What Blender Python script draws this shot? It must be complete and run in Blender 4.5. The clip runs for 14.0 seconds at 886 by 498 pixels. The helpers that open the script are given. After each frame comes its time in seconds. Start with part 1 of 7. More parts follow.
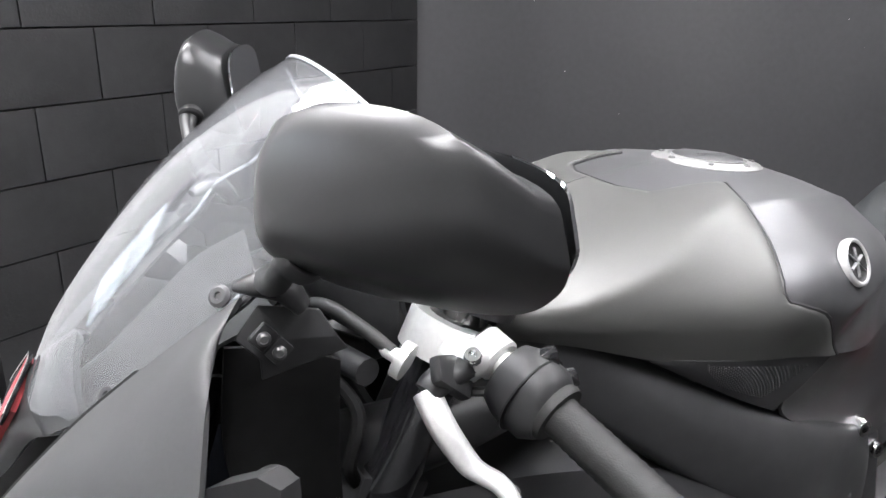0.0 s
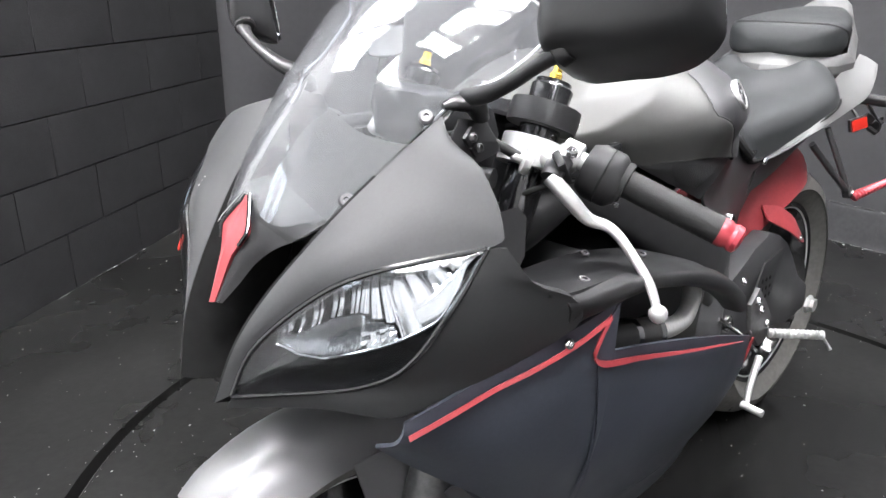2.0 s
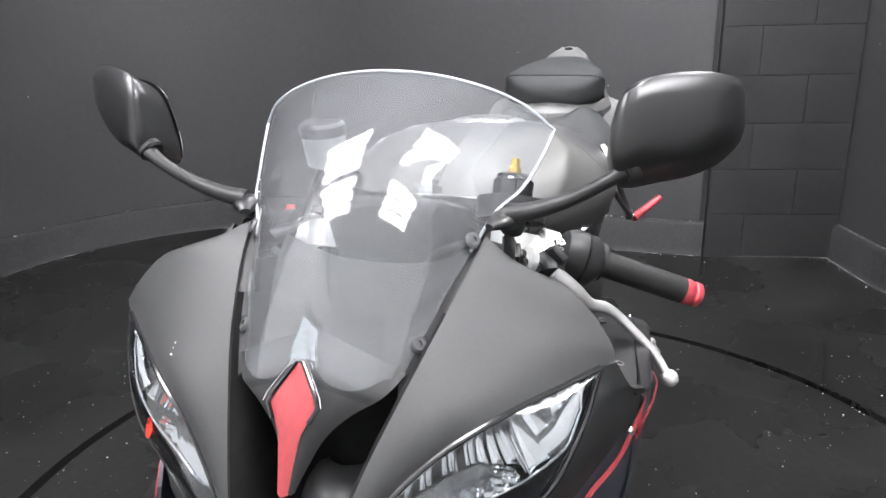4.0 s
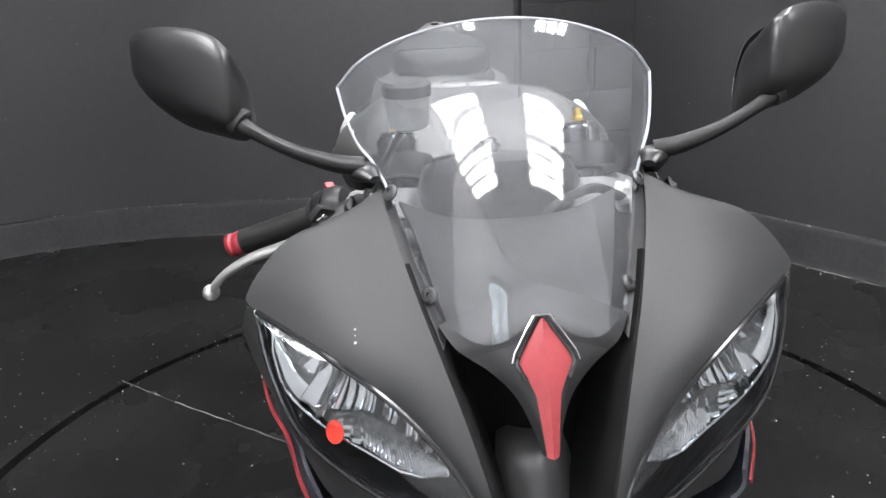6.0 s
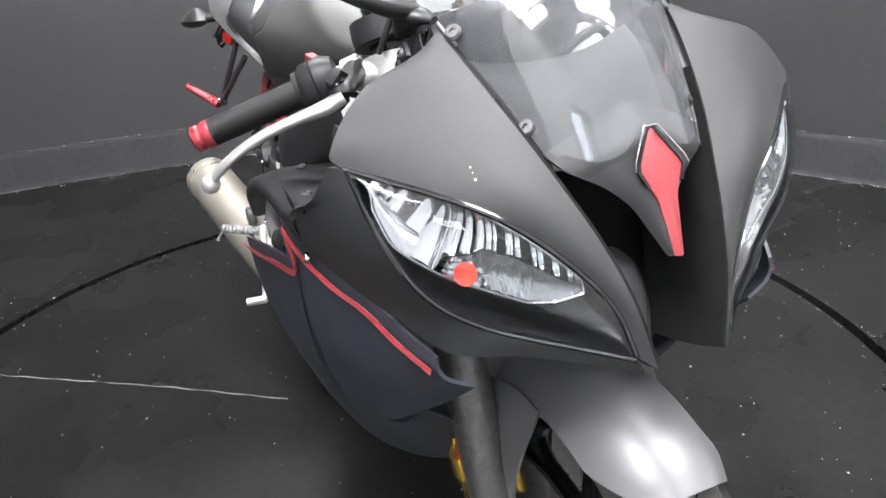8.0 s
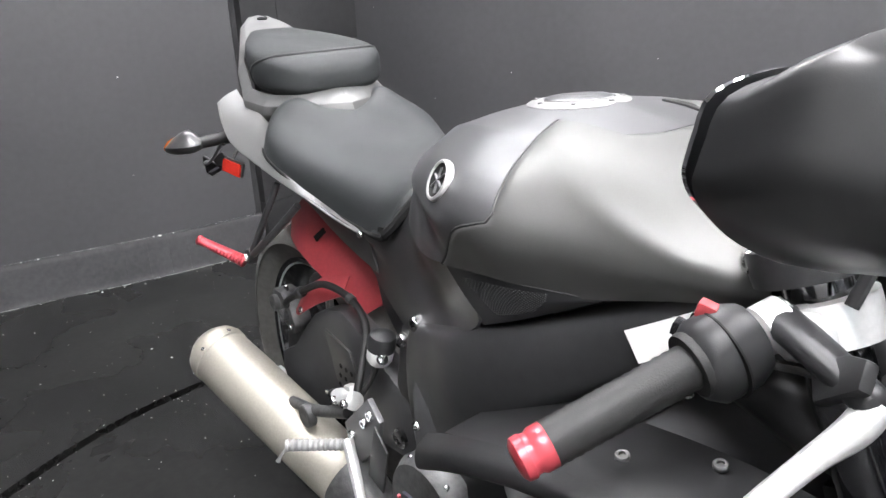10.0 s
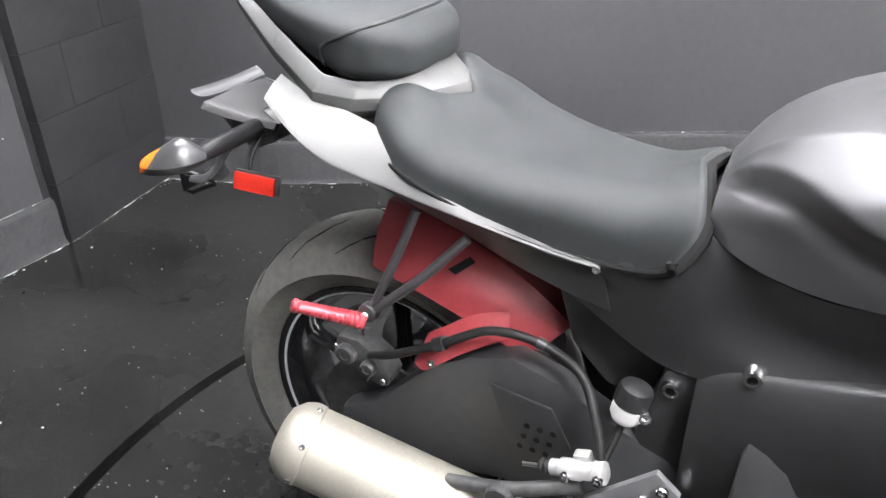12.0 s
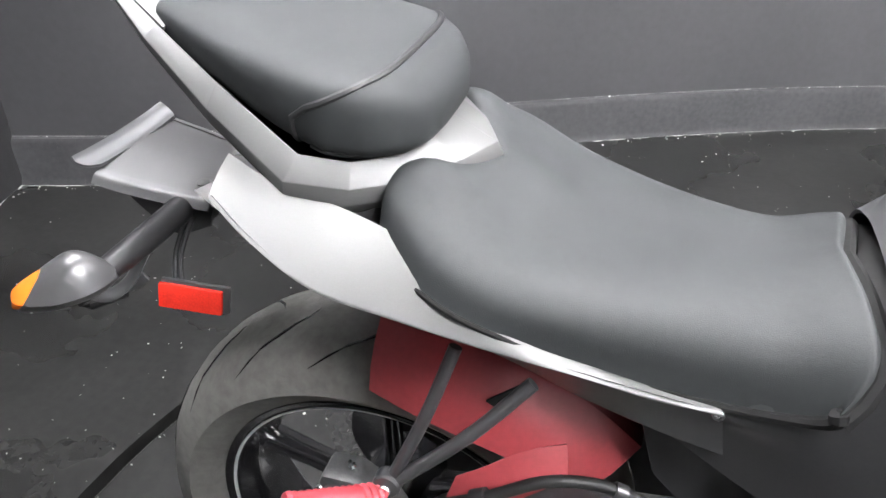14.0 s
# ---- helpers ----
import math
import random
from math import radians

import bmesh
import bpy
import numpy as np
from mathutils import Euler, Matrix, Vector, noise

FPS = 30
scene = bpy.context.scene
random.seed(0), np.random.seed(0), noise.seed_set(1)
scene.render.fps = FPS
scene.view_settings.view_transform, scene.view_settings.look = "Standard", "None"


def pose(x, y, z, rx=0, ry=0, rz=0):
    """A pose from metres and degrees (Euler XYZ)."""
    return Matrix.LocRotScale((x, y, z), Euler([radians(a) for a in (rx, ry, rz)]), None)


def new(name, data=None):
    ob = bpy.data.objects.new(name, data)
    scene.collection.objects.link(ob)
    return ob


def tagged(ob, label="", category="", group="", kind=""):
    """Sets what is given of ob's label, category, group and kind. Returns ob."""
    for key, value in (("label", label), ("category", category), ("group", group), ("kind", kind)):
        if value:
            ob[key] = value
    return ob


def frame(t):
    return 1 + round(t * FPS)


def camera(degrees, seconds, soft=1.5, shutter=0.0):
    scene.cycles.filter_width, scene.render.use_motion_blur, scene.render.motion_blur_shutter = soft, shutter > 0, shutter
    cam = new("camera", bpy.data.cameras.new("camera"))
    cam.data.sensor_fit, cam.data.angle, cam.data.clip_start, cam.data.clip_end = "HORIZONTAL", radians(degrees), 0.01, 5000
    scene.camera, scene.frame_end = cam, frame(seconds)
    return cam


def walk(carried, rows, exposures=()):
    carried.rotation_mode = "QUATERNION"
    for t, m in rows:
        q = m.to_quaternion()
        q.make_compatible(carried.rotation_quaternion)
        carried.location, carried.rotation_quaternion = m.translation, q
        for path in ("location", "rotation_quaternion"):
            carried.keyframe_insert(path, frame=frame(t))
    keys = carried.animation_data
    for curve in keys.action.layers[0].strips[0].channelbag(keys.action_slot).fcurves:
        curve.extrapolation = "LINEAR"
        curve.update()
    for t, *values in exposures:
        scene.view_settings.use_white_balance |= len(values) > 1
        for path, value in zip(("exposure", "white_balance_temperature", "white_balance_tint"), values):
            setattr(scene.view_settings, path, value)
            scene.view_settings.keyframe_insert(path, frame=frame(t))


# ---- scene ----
cam = camera(62.0, 14.0)
PATH = [
    (0.0, pose(1.254, 0.628, 1.085, 71.35, -0.95, 156.10)),
    (0.5, pose(1.334, 0.677, 1.068, 72.80, -0.55, 151.45)),
    (1.0, pose(1.431, 0.780, 1.038, 71.41, -0.86, 148.47)),
    (1.5, pose(1.564, 0.756, 1.023, 70.81, -0.80, 142.33)),
    (2.0, pose(1.714, 0.665, 1.010, 70.26, -0.37, 135.28)),
    (2.5, pose(1.787, 0.573, 1.045, 69.46, 0.26, 128.17)),
    (3.0, pose(1.828, 0.496, 1.089, 70.10, 0.79, 120.81)),
    (3.2, pose(1.837, 0.463, 1.101, 70.62, 0.74, 117.99)),
    (5.3, pose(1.894, 0.040, 1.094, 72.64, 2.63, 93.17)),
    (5.5, pose(1.898, 0.002, 1.087, 72.77, 2.53, 91.17)),
    (6.0, pose(1.901, -0.106, 1.065, 70.87, 2.64, 86.47)),
    (6.5, pose(1.918, -0.178, 1.028, 68.35, 2.58, 81.70)),
    (7.0, pose(1.945, -0.230, 0.997, 65.84, 3.01, 76.38)),
    (7.2, pose(1.948, -0.264, 0.988, 64.86, 3.27, 73.53)),
    (9.3, pose(1.468, -0.608, 1.061, 68.44, 3.13, 57.02)),
    (9.5, pose(1.410, -0.619, 1.075, 68.43, 3.05, 55.45)),
    (10.0, pose(1.252, -0.626, 1.070, 69.05, 2.22, 53.95)),
    (10.5, pose(1.084, -0.680, 1.093, 67.52, 1.40, 47.45)),
    (11.0, pose(0.840, -0.769, 1.135, 64.32, 0.77, 38.44)),
    (11.5, pose(0.652, -0.825, 1.131, 61.65, 0.51, 31.47)),
    (12.0, pose(0.511, -0.848, 1.132, 60.81, 0.28, 27.37)),
    (12.5, pose(0.283, -0.898, 1.157, 61.21, -2.84, 21.83)),
    (13.0, pose(0.176, -0.903, 1.152, 62.62, -3.90, 18.64)),
    (13.5, pose(0.159, -0.792, 1.131, 61.00, -3.41, 17.21)),
    (14.0, pose(0.235, -0.604, 1.150, 56.05, -0.77, 16.93)),
]
walk(cam, PATH, [(0.0, -0.14), (0.5, 0.0), (1.0, 0.07), (1.6, 0.10), (2.5, 0.04), (3.4, -0.12), (5.3, -0.72), (6.2, -0.77), (7.2, -0.48), (9.3, 0.04), (10.5, 0.05), (12.0, 0.47), (14.0, 0.50)])

# dim grey surroundings; the light comes from the ceiling fixtures further down
world = bpy.data.worlds.new("world")
scene.world = world
world.use_nodes = True
world.node_tree.nodes["Background"].inputs[0].default_value = (0.5, 0.5, 0.52, 1)
world.node_tree.nodes["Background"].inputs[1].default_value = 0.05
LIGHT = 64.0        # strength of the ceiling panels

rng = random.Random(7)

# ---------------------------------------------------------------- materials
def shader(name, base, rough=0.5, metal=0.0, vary=0.12, grain=60.0, bump=0.0, bump_scale=400.0, rough_vary=0.08,
           blotch=6.0, coat=0.0, spec=0.5):
    """Principled paint, plastic or metal, with variation at two scales and a fine relief."""
    m = bpy.data.materials.new(name)
    m.use_nodes = True
    n, l = m.node_tree.nodes, m.node_tree.links
    b = n["Principled BSDF"]
    b.inputs["Metallic"].default_value = metal
    b.inputs["Specular IOR Level"].default_value = spec
    b.inputs["Coat Weight"].default_value = coat
    b.inputs["Coat Roughness"].default_value = 0.12
    co = n.new("ShaderNodeTexCoord")
    big, fine = n.new("ShaderNodeTexNoise"), n.new("ShaderNodeTexNoise")
    big.inputs["Scale"].default_value, fine.inputs["Scale"].default_value = blotch, grain
    big.inputs["Detail"].default_value, fine.inputs["Detail"].default_value = 4, 3
    for t in (big, fine):
        l.new(co.outputs["Object"], t.inputs["Vector"])
    mix = n.new("ShaderNodeMath")
    mix.operation = "ADD"
    l.new(big.outputs["Fac"], mix.inputs[0])
    l.new(fine.outputs["Fac"], mix.inputs[1])
    ramp = n.new("ShaderNodeMapRange")
    ramp.inputs["From Min"].default_value, ramp.inputs["From Max"].default_value = 0.7, 1.3
    ramp.inputs["To Min"].default_value, ramp.inputs["To Max"].default_value = 1 - vary, 1 + vary
    l.new(mix.outputs[0], ramp.inputs["Value"])
    col = n.new("ShaderNodeVectorMath")
    col.operation = "SCALE"
    col.inputs[0].default_value = base
    l.new(ramp.outputs[0], col.inputs["Scale"])
    l.new(col.outputs[0], b.inputs["Base Color"])
    rr = n.new("ShaderNodeMapRange")
    rr.inputs["From Min"].default_value, rr.inputs["From Max"].default_value = 0.3, 0.7
    rr.inputs["To Min"].default_value, rr.inputs["To Max"].default_value = max(rough - rough_vary, 0.02), min(rough + rough_vary, 1)
    l.new(big.outputs["Fac"], rr.inputs["Value"])
    l.new(rr.outputs[0], b.inputs["Roughness"])
    if bump:
        t, bp = n.new("ShaderNodeTexNoise"), n.new("ShaderNodeBump")
        t.inputs["Scale"].default_value = bump_scale
        t.inputs["Detail"].default_value = 2
        l.new(co.outputs["Object"], t.inputs["Vector"])
        bp.inputs["Strength"].default_value, bp.inputs["Distance"].default_value = bump, 0.002
        l.new(t.outputs["Fac"], bp.inputs["Height"])
        l.new(bp.outputs[0], b.inputs["Normal"])
    return m


def clear(name, tint, rough=0.03, haze=0.0):
    """Clear plastic sheet: see-through, with a reflection that grows at a slant; haze adds a pale film in place of
    mirrored surroundings.
    """
    m = bpy.data.materials.new(name)
    m.use_nodes = True
    n, l = m.node_tree.nodes, m.node_tree.links
    n.remove(n["Principled BSDF"])
    tr, gl, lw, pw, mr, mx = (n.new("ShaderNodeBsdfTransparent"), n.new("ShaderNodeBsdfGlossy"), n.new("ShaderNodeLayerWeight"),
                              n.new("ShaderNodeMath"), n.new("ShaderNodeMapRange"), n.new("ShaderNodeMixShader"))
    tr.inputs["Color"].default_value = (*tint, 1)
    gl.inputs["Roughness"].default_value = rough
    lw.inputs["Blend"].default_value = 0.5
    pw.operation = "POWER"
    pw.inputs[1].default_value = 4.0
    mr.inputs["To Min"].default_value, mr.inputs["To Max"].default_value = 0.05, 0.9
    l.new(lw.outputs["Facing"], pw.inputs[0])
    l.new(pw.outputs[0], mr.inputs["Value"])
    l.new(mr.outputs[0], mx.inputs[0])
    body = tr
    # pale diffuse film stands in for bright surroundings mirrored in the sheet
    if haze:
        di, hz, tx, rg, co = (n.new("ShaderNodeBsdfDiffuse"), n.new("ShaderNodeMixShader"), n.new("ShaderNodeTexNoise"), n.new("ShaderNodeMapRange"), n.new("ShaderNodeTexCoord"))
        di.inputs["Color"].default_value = (0.85, 0.87, 0.9, 1)
        tx.inputs["Scale"].default_value, tx.inputs["Detail"].default_value = 14, 6
        rg.inputs["To Min"].default_value, rg.inputs["To Max"].default_value = haze * 0.6, haze * 1.4
        l.new(co.outputs["Object"], tx.inputs["Vector"])
        l.new(tx.outputs["Fac"], rg.inputs["Value"])
        l.new(rg.outputs[0], hz.inputs[0])
        l.new(tr.outputs[0], hz.inputs[1])
        l.new(di.outputs[0], hz.inputs[2])
        body = hz
    l.new(body.outputs[0], mx.inputs[1])
    l.new(gl.outputs[0], mx.inputs[2])
    l.new(mx.outputs[0], n["Material Output"].inputs["Surface"])
    return m


def glow(name, colour, strength):
    m = bpy.data.materials.new(name)
    m.use_nodes = True
    n, l = m.node_tree.nodes, m.node_tree.links
    n.remove(n["Principled BSDF"])
    e = n.new("ShaderNodeEmission")
    e.inputs["Color"].default_value, e.inputs["Strength"].default_value = (*colour, 1), strength
    l.new(e.outputs[0], n["Material Output"].inputs["Surface"])
    return m


CAPSILV = shader("dull_silver_cap", (0.27, 0.27, 0.265), 0.44, metal=0.7, vary=0.1, grain=300)
MATTE = shader("matte_black_paint", (0.0195, 0.020, 0.0208), 0.60, vary=0.10, grain=300, bump=0.04, bump_scale=1500)
NAVY = shader("dark_blue_black_paint", (0.034, 0.038, 0.050), 0.45, vary=0.12, grain=200)
PLASTIC = shader("black_plastic", (0.0175, 0.0175, 0.0182), 0.44, vary=0.15, grain=200, bump=0.06, bump_scale=900, spec=0.30)
SATIN = shader("satin_black_plastic", (0.026, 0.026, 0.027), 0.40, vary=0.10, grain=240, bump=0.03, bump_scale=1600)
GLOSSY = shader("gloss_black_paint", (0.012, 0.012, 0.013), 0.12, vary=0.1, coat=0.4)
DARKMETAL = shader("dark_cast_metal", (0.11, 0.11, 0.11), 0.48, metal=0.6, vary=0.3, grain=90, bump=0.2, bump_scale=300)
FRAMEBLK = shader("black_frame_paint", (0.026, 0.026, 0.027), 0.40, vary=0.15, bump=0.03, bump_scale=600, spec=0.36)
SIGSILV = shader("dark_silver_signal", (0.065, 0.065, 0.066), 0.36, metal=0.4, vary=0.08)
ARMBLK = shader("black_swingarm_paint", (0.048, 0.048, 0.050), 0.42, vary=0.12, bump=0.03, bump_scale=600)
GUNMETAL = shader("gunmetal_paint", (0.082, 0.082, 0.085), 0.44, metal=0.55, vary=0.06, grain=900, rough_vary=0.03, spec=0.4)
TANKSILV = shader("silver_grey_paint", (0.088, 0.088, 0.0848), 0.48, metal=0.55, vary=0.05, grain=900, rough_vary=0.03, spec=0.4)
TAILSILV = shader("tail_silver_paint", (0.108, 0.108, 0.1065), 0.46, metal=0.3, vary=0.05, grain=900, rough_vary=0.03, spec=0.35)
MIRRORSHELL = shader("mirror_shell_plastic", (0.012, 0.012, 0.0126), 0.37, vary=0.08, grain=400, bump=0.03, bump_scale=1600)
CHIN = shader("grey_chin_plastic", (0.045, 0.045, 0.046), 0.45, vary=0.08)
FENDER = shader("dark_silver_paint", (0.15, 0.15, 0.153), 0.40, metal=0.3, vary=0.05, grain=900, rough_vary=0.03)
SEAT = shader("seat_vinyl", (0.0195, 0.0213, 0.022), 0.60, vary=0.12, grain=120, bump=0.25, bump_scale=1300, spec=0.3)
RED = shader("red_paint", (0.27, 0.036, 0.042), 0.44, vary=0.10, grain=150)
REDMETAL = shader("red_anodised_metal", (0.38, 0.045, 0.058), 0.34, metal=0.3, vary=0.10, grain=150)
ALU = shader("bare_aluminium", (0.62, 0.62, 0.61), 0.36, metal=0.6, vary=0.08, grain=200)
CHROME = shader("chromed_steel", (0.80, 0.80, 0.80), 0.14, metal=1.0, vary=0.05)
TITAN = shader("brushed_titanium", (0.44, 0.42, 0.36), 0.55, metal=0.6, vary=0.08, grain=240, bump=0.05, bump_scale=500)
GOLD = shader("gold_anodised_metal", (0.75, 0.50, 0.08), 0.25, metal=0.8, vary=0.06)
RUBBER = shader("grip_rubber", (0.014, 0.014, 0.0138), 0.58, vary=0.15, bump=0.15, bump_scale=700, spec=0.30)
TYRE = shader("tyre_rubber", (0.095, 0.093, 0.086), 0.75, vary=0.25, grain=80, bump=0.25, bump_scale=350)
CUPGREY = shader("cloudy_plastic", (0.42, 0.43, 0.42), 0.35, vary=0.08)
MIRROR = shader("mirror_silver", (0.85, 0.86, 0.88), 0.02, metal=1.0, vary=0.0, rough_vary=0.0)
REFLECTOR = shader("lamp_chrome", (0.88, 0.89, 0.90), 0.08, metal=0.92, vary=0.03, rough_vary=0.04)
ORANGE = shader("orange_lens", (0.52, 0.12, 0.012), 0.18, vary=0.08)
REDLENS = shader("red_reflector_lens", (0.52, 0.024, 0.014), 0.24, vary=0.2, grain=500)
STICKER = shader("red_sticker", (0.85, 0.05, 0.03), 0.5, vary=0.03)
WHITEPLASTIC = shader("white_label", (0.80, 0.80, 0.78), 0.5, vary=0.04)
MESH = shader("carbon_texture", (0.035, 0.035, 0.036), 0.7, vary=0.1, spec=0.2)
SCREEN = clear("clear_windscreen", (0.95, 0.96, 0.97), 0.03, 0.05)
LENS = clear("clear_lamp_lens", (0.93, 0.94, 0.95))
WALLPAINT = shader("charcoal_wall_paint", (0.038, 0.038, 0.040), 0.55, vary=0.10, grain=40, bump=0.05, bump_scale=60, blotch=1.3)
KERB = shader("charcoal_kerb_paint", (0.031, 0.031, 0.0325), 0.6, vary=0.25, grain=60, bump=0.1, bump_scale=90, blotch=5, spec=0.2)
BRICKPAINT = shader("black_block_paint", (0.0172, 0.0172, 0.018), 0.50, vary=0.25, grain=30, bump=0.3, bump_scale=140, blotch=3)
MORTAR = shader("black_mortar_paint", (0.024, 0.024, 0.025), 0.6, vary=0.2)
WHITEBRICK = shader("white_block_paint", (0.78, 0.78, 0.77), 0.55, vary=0.05, grain=30, bump=0.2, bump_scale=140)
WHITEWALL = shader("white_wall_paint", (0.70, 0.70, 0.69), 0.6, vary=0.05, grain=30)
CEIL = shader("ceiling_tile", (0.75, 0.75, 0.74), 0.8, vary=0.06, grain=50)
# dull near-black, also standing in for shade in the scoops and fairing
NEARBLACK = shader("dull_near_black", (0.008, 0.008, 0.008), 0.8, vary=0.3, spec=0.15)
FLECK = shader("white_paint_fleck", (0.65, 0.65, 0.62), 0.7, vary=0.15)


def floor_paint():
    """Black floor paint: half-gloss, with grey dusty smears and worn patches."""
    m = shader("black_floor_paint", (0.0080, 0.0080, 0.0078), 0.28, vary=0.3, grain=25, bump=0.08, bump_scale=80, blotch=2.0, rough_vary=0.12, spec=0.3)
    n, l = m.node_tree.nodes, m.node_tree.links
    b = n["Principled BSDF"]
    src = b.inputs["Base Color"].links[0].from_socket
    co, t1, t2 = n.new("ShaderNodeTexCoord"), n.new("ShaderNodeTexNoise"), n.new("ShaderNodeTexNoise")
    t1.inputs["Scale"].default_value, t1.inputs["Detail"].default_value, t1.inputs["Distortion"].default_value = 2.2, 4, 0.3
    t2.inputs["Scale"].default_value, t2.inputs["Detail"].default_value = 45, 6
    mul, rmp, mx = n.new("ShaderNodeMath"), n.new("ShaderNodeMapRange"), n.new("ShaderNodeMix")
    mul.operation = "MULTIPLY"
    mx.data_type = "RGBA"
    for t in (t1, t2):
        l.new(co.outputs["Object"], t.inputs["Vector"])
    l.new(t1.outputs["Fac"], mul.inputs[0])
    l.new(t2.outputs["Fac"], mul.inputs[1])
    rmp.inputs["From Min"].default_value, rmp.inputs["From Max"].default_value = 0.14, 0.60
    rmp.inputs["To Max"].default_value = 0.24
    l.new(mul.outputs[0], rmp.inputs["Value"])
    l.new(rmp.outputs[0], mx.inputs["Factor"])
    l.new(src, mx.inputs["A"])
    mx.inputs["B"].default_value = (0.07, 0.07, 0.067, 1)
    l.new(mx.outputs["Result"], b.inputs["Base Color"])
    return m


FLOORPAINT = floor_paint()


# ---------------------------------------------------------------- shapes
def part(name, bm, material, parent=None, label="", smooth=38.0):
    """Links a bmesh as one mesh object, under a thing or a part where one is given."""
    bmesh.ops.recalc_face_normals(bm, faces=bm.faces)
    me = bpy.data.meshes.new(name)
    bm.to_mesh(me)
    bm.free()
    me.materials.append(material)
    me.polygons.foreach_set("use_smooth", [True] * len(me.polygons))
    me.set_sharp_from_angle(angle=radians(smooth))
    ob = new(name, me)
    if parent is not None:
        ob.parent = parent
    return tagged(ob, label)


def spline(pts, n):
    """n points on a Catmull-Rom curve through pts, evenly spread over the spans."""
    p = np.array(pts, float)
    p = np.vstack([2 * p[0] - p[1], p, 2 * p[-1] - p[-2]])
    out = []
    for u in np.linspace(0, len(pts) - 1, n):
        i = min(int(u), len(pts) - 2)
        t = u - i
        a, b, c, d = p[i], p[i + 1], p[i + 2], p[i + 3]
        out.append(0.5 * (2 * b + (c - a) * t + (2 * a - 5 * b + 4 * c - d) * t * t + (3 * b - a - 3 * c + d) * t ** 3))
    return np.array(out)


def surface(rows, nu, nv):
    """A grid of nu x nv points on the smooth surface through rows of points."""
    r = [spline(row, nv) for row in rows]
    return np.stack([spline([x[j] for x in r], nu) for j in range(nv)], 1)


def grid_faces(bm, g, wrap=False):
    vs = [[bm.verts.new(p) for p in row] for row in g]
    for i in range(len(vs) - 1):
        m = len(vs[i])
        for j in range(m if wrap else m - 1):
            k = (j + 1) % m
            bm.faces.new((vs[i][j], vs[i][k], vs[i + 1][k], vs[i + 1][j]))
    return vs


def normals(g):
    du, dv = np.gradient(g, axis=0), np.gradient(g, axis=1)
    n = np.cross(du, dv)
    return n / (np.linalg.norm(n, axis=2, keepdims=True) + 1e-12)


def sheet(g, thick=0.003, out=None):
    """A panel of some thickness on a grid of points; out: a point on its hollow side's far side."""
    bm = bmesh.new()
    n = normals(g)
    if out is not None and np.sum(n * (np.array(out) - g)) < 0:
        n = -n
    a, b = grid_faces(bm, g), grid_faces(bm, g - n * thick)
    nu, nv = len(a), len(a[0])
    rim = [(i, 0) for i in range(nu)] + [(nu - 1, j) for j in range(1, nv)] + [(i, nv - 1) for i in range(nu - 2, -1, -1)] + [(0, j) for j in range(nv - 2, 0, -1)]
    for (i, j), (k, m) in zip(rim, rim[1:] + rim[:1]):
        bm.faces.new((a[i][j], a[k][m], b[k][m], b[i][j]))
    return bm


def panel(rows, nu=18, nv=18, thick=0.003, out=None):
    return sheet(surface(rows, nu, nv), thick, out)


def loft(rings, steps=0, caps=True):
    """Skin over closed rings of points; steps: points along it, smoothed."""
    g = np.array(rings, float)
    if steps:
        g = np.stack([spline(g[:, j], steps) for j in range(g.shape[1])], 1)
    bm = bmesh.new()
    vs = grid_faces(bm, g, wrap=True)
    if caps:
        bm.faces.new(vs[0])
        bm.faces.new(vs[-1])
    return bm


def frame_of(axis):
    z = Vector(axis).normalized()
    q = z.to_track_quat("Z", "Y")
    return q @ Vector((1, 0, 0)), q @ Vector((0, 1, 0)), z


def tube(pts, r, seg=12, steps=0, flat=1.0):
    """A round bar along pts; r: one radius or one a point; flat: squeezes it across."""
    p = np.array(pts, float)
    rr = np.full(len(p), r, float) if np.isscalar(r) else np.array(r, float)
    if steps:
        q = spline(np.column_stack([p, rr]), steps)
        p, rr = q[:, :3], q[:, 3]
    rings = []
    side = None
    for i in range(len(p)):
        d = Vector(p[min(i + 1, len(p) - 1)] - p[max(i - 1, 0)]).normalized()
        if side is None:
            side = frame_of(d)[0]
        side = (side - d * side.dot(d)).normalized()
        up = d.cross(side)
        rings.append([Vector(p[i]) + (side * math.cos(a) + up * math.sin(a) * flat) * rr[i] for a in np.linspace(0, math.tau, seg, endpoint=False)])
    return loft(rings)


def lathe(profile, base, axis, seg=24):
    """A turned piece: (radius, height) pairs about an axis from base."""
    x, y, z = frame_of(axis)
    return loft([[Vector(base) + z * h + (x * math.cos(a) + y * math.sin(a)) * max(r, 1e-4) for a in np.linspace(0, math.tau, seg, endpoint=False)] for r, h in profile])


def folded(rows, thick=0.003, out=None, edge=0.0016):
    """A panel with crisp folds along its rows and columns of points, the folds slightly rounded."""
    bm = sheet(np.array(rows, float), thick, out)
    bmesh.ops.recalc_face_normals(bm, faces=bm.faces)
    folds = [e for e in bm.edges if len(e.link_faces) == 2 and e.calc_face_angle(0) > 0.14]
    bmesh.ops.bevel(bm, geom=folds, offset=edge, segments=2, profile=0.5, affect="EDGES", clamp_overlap=True)
    return bm


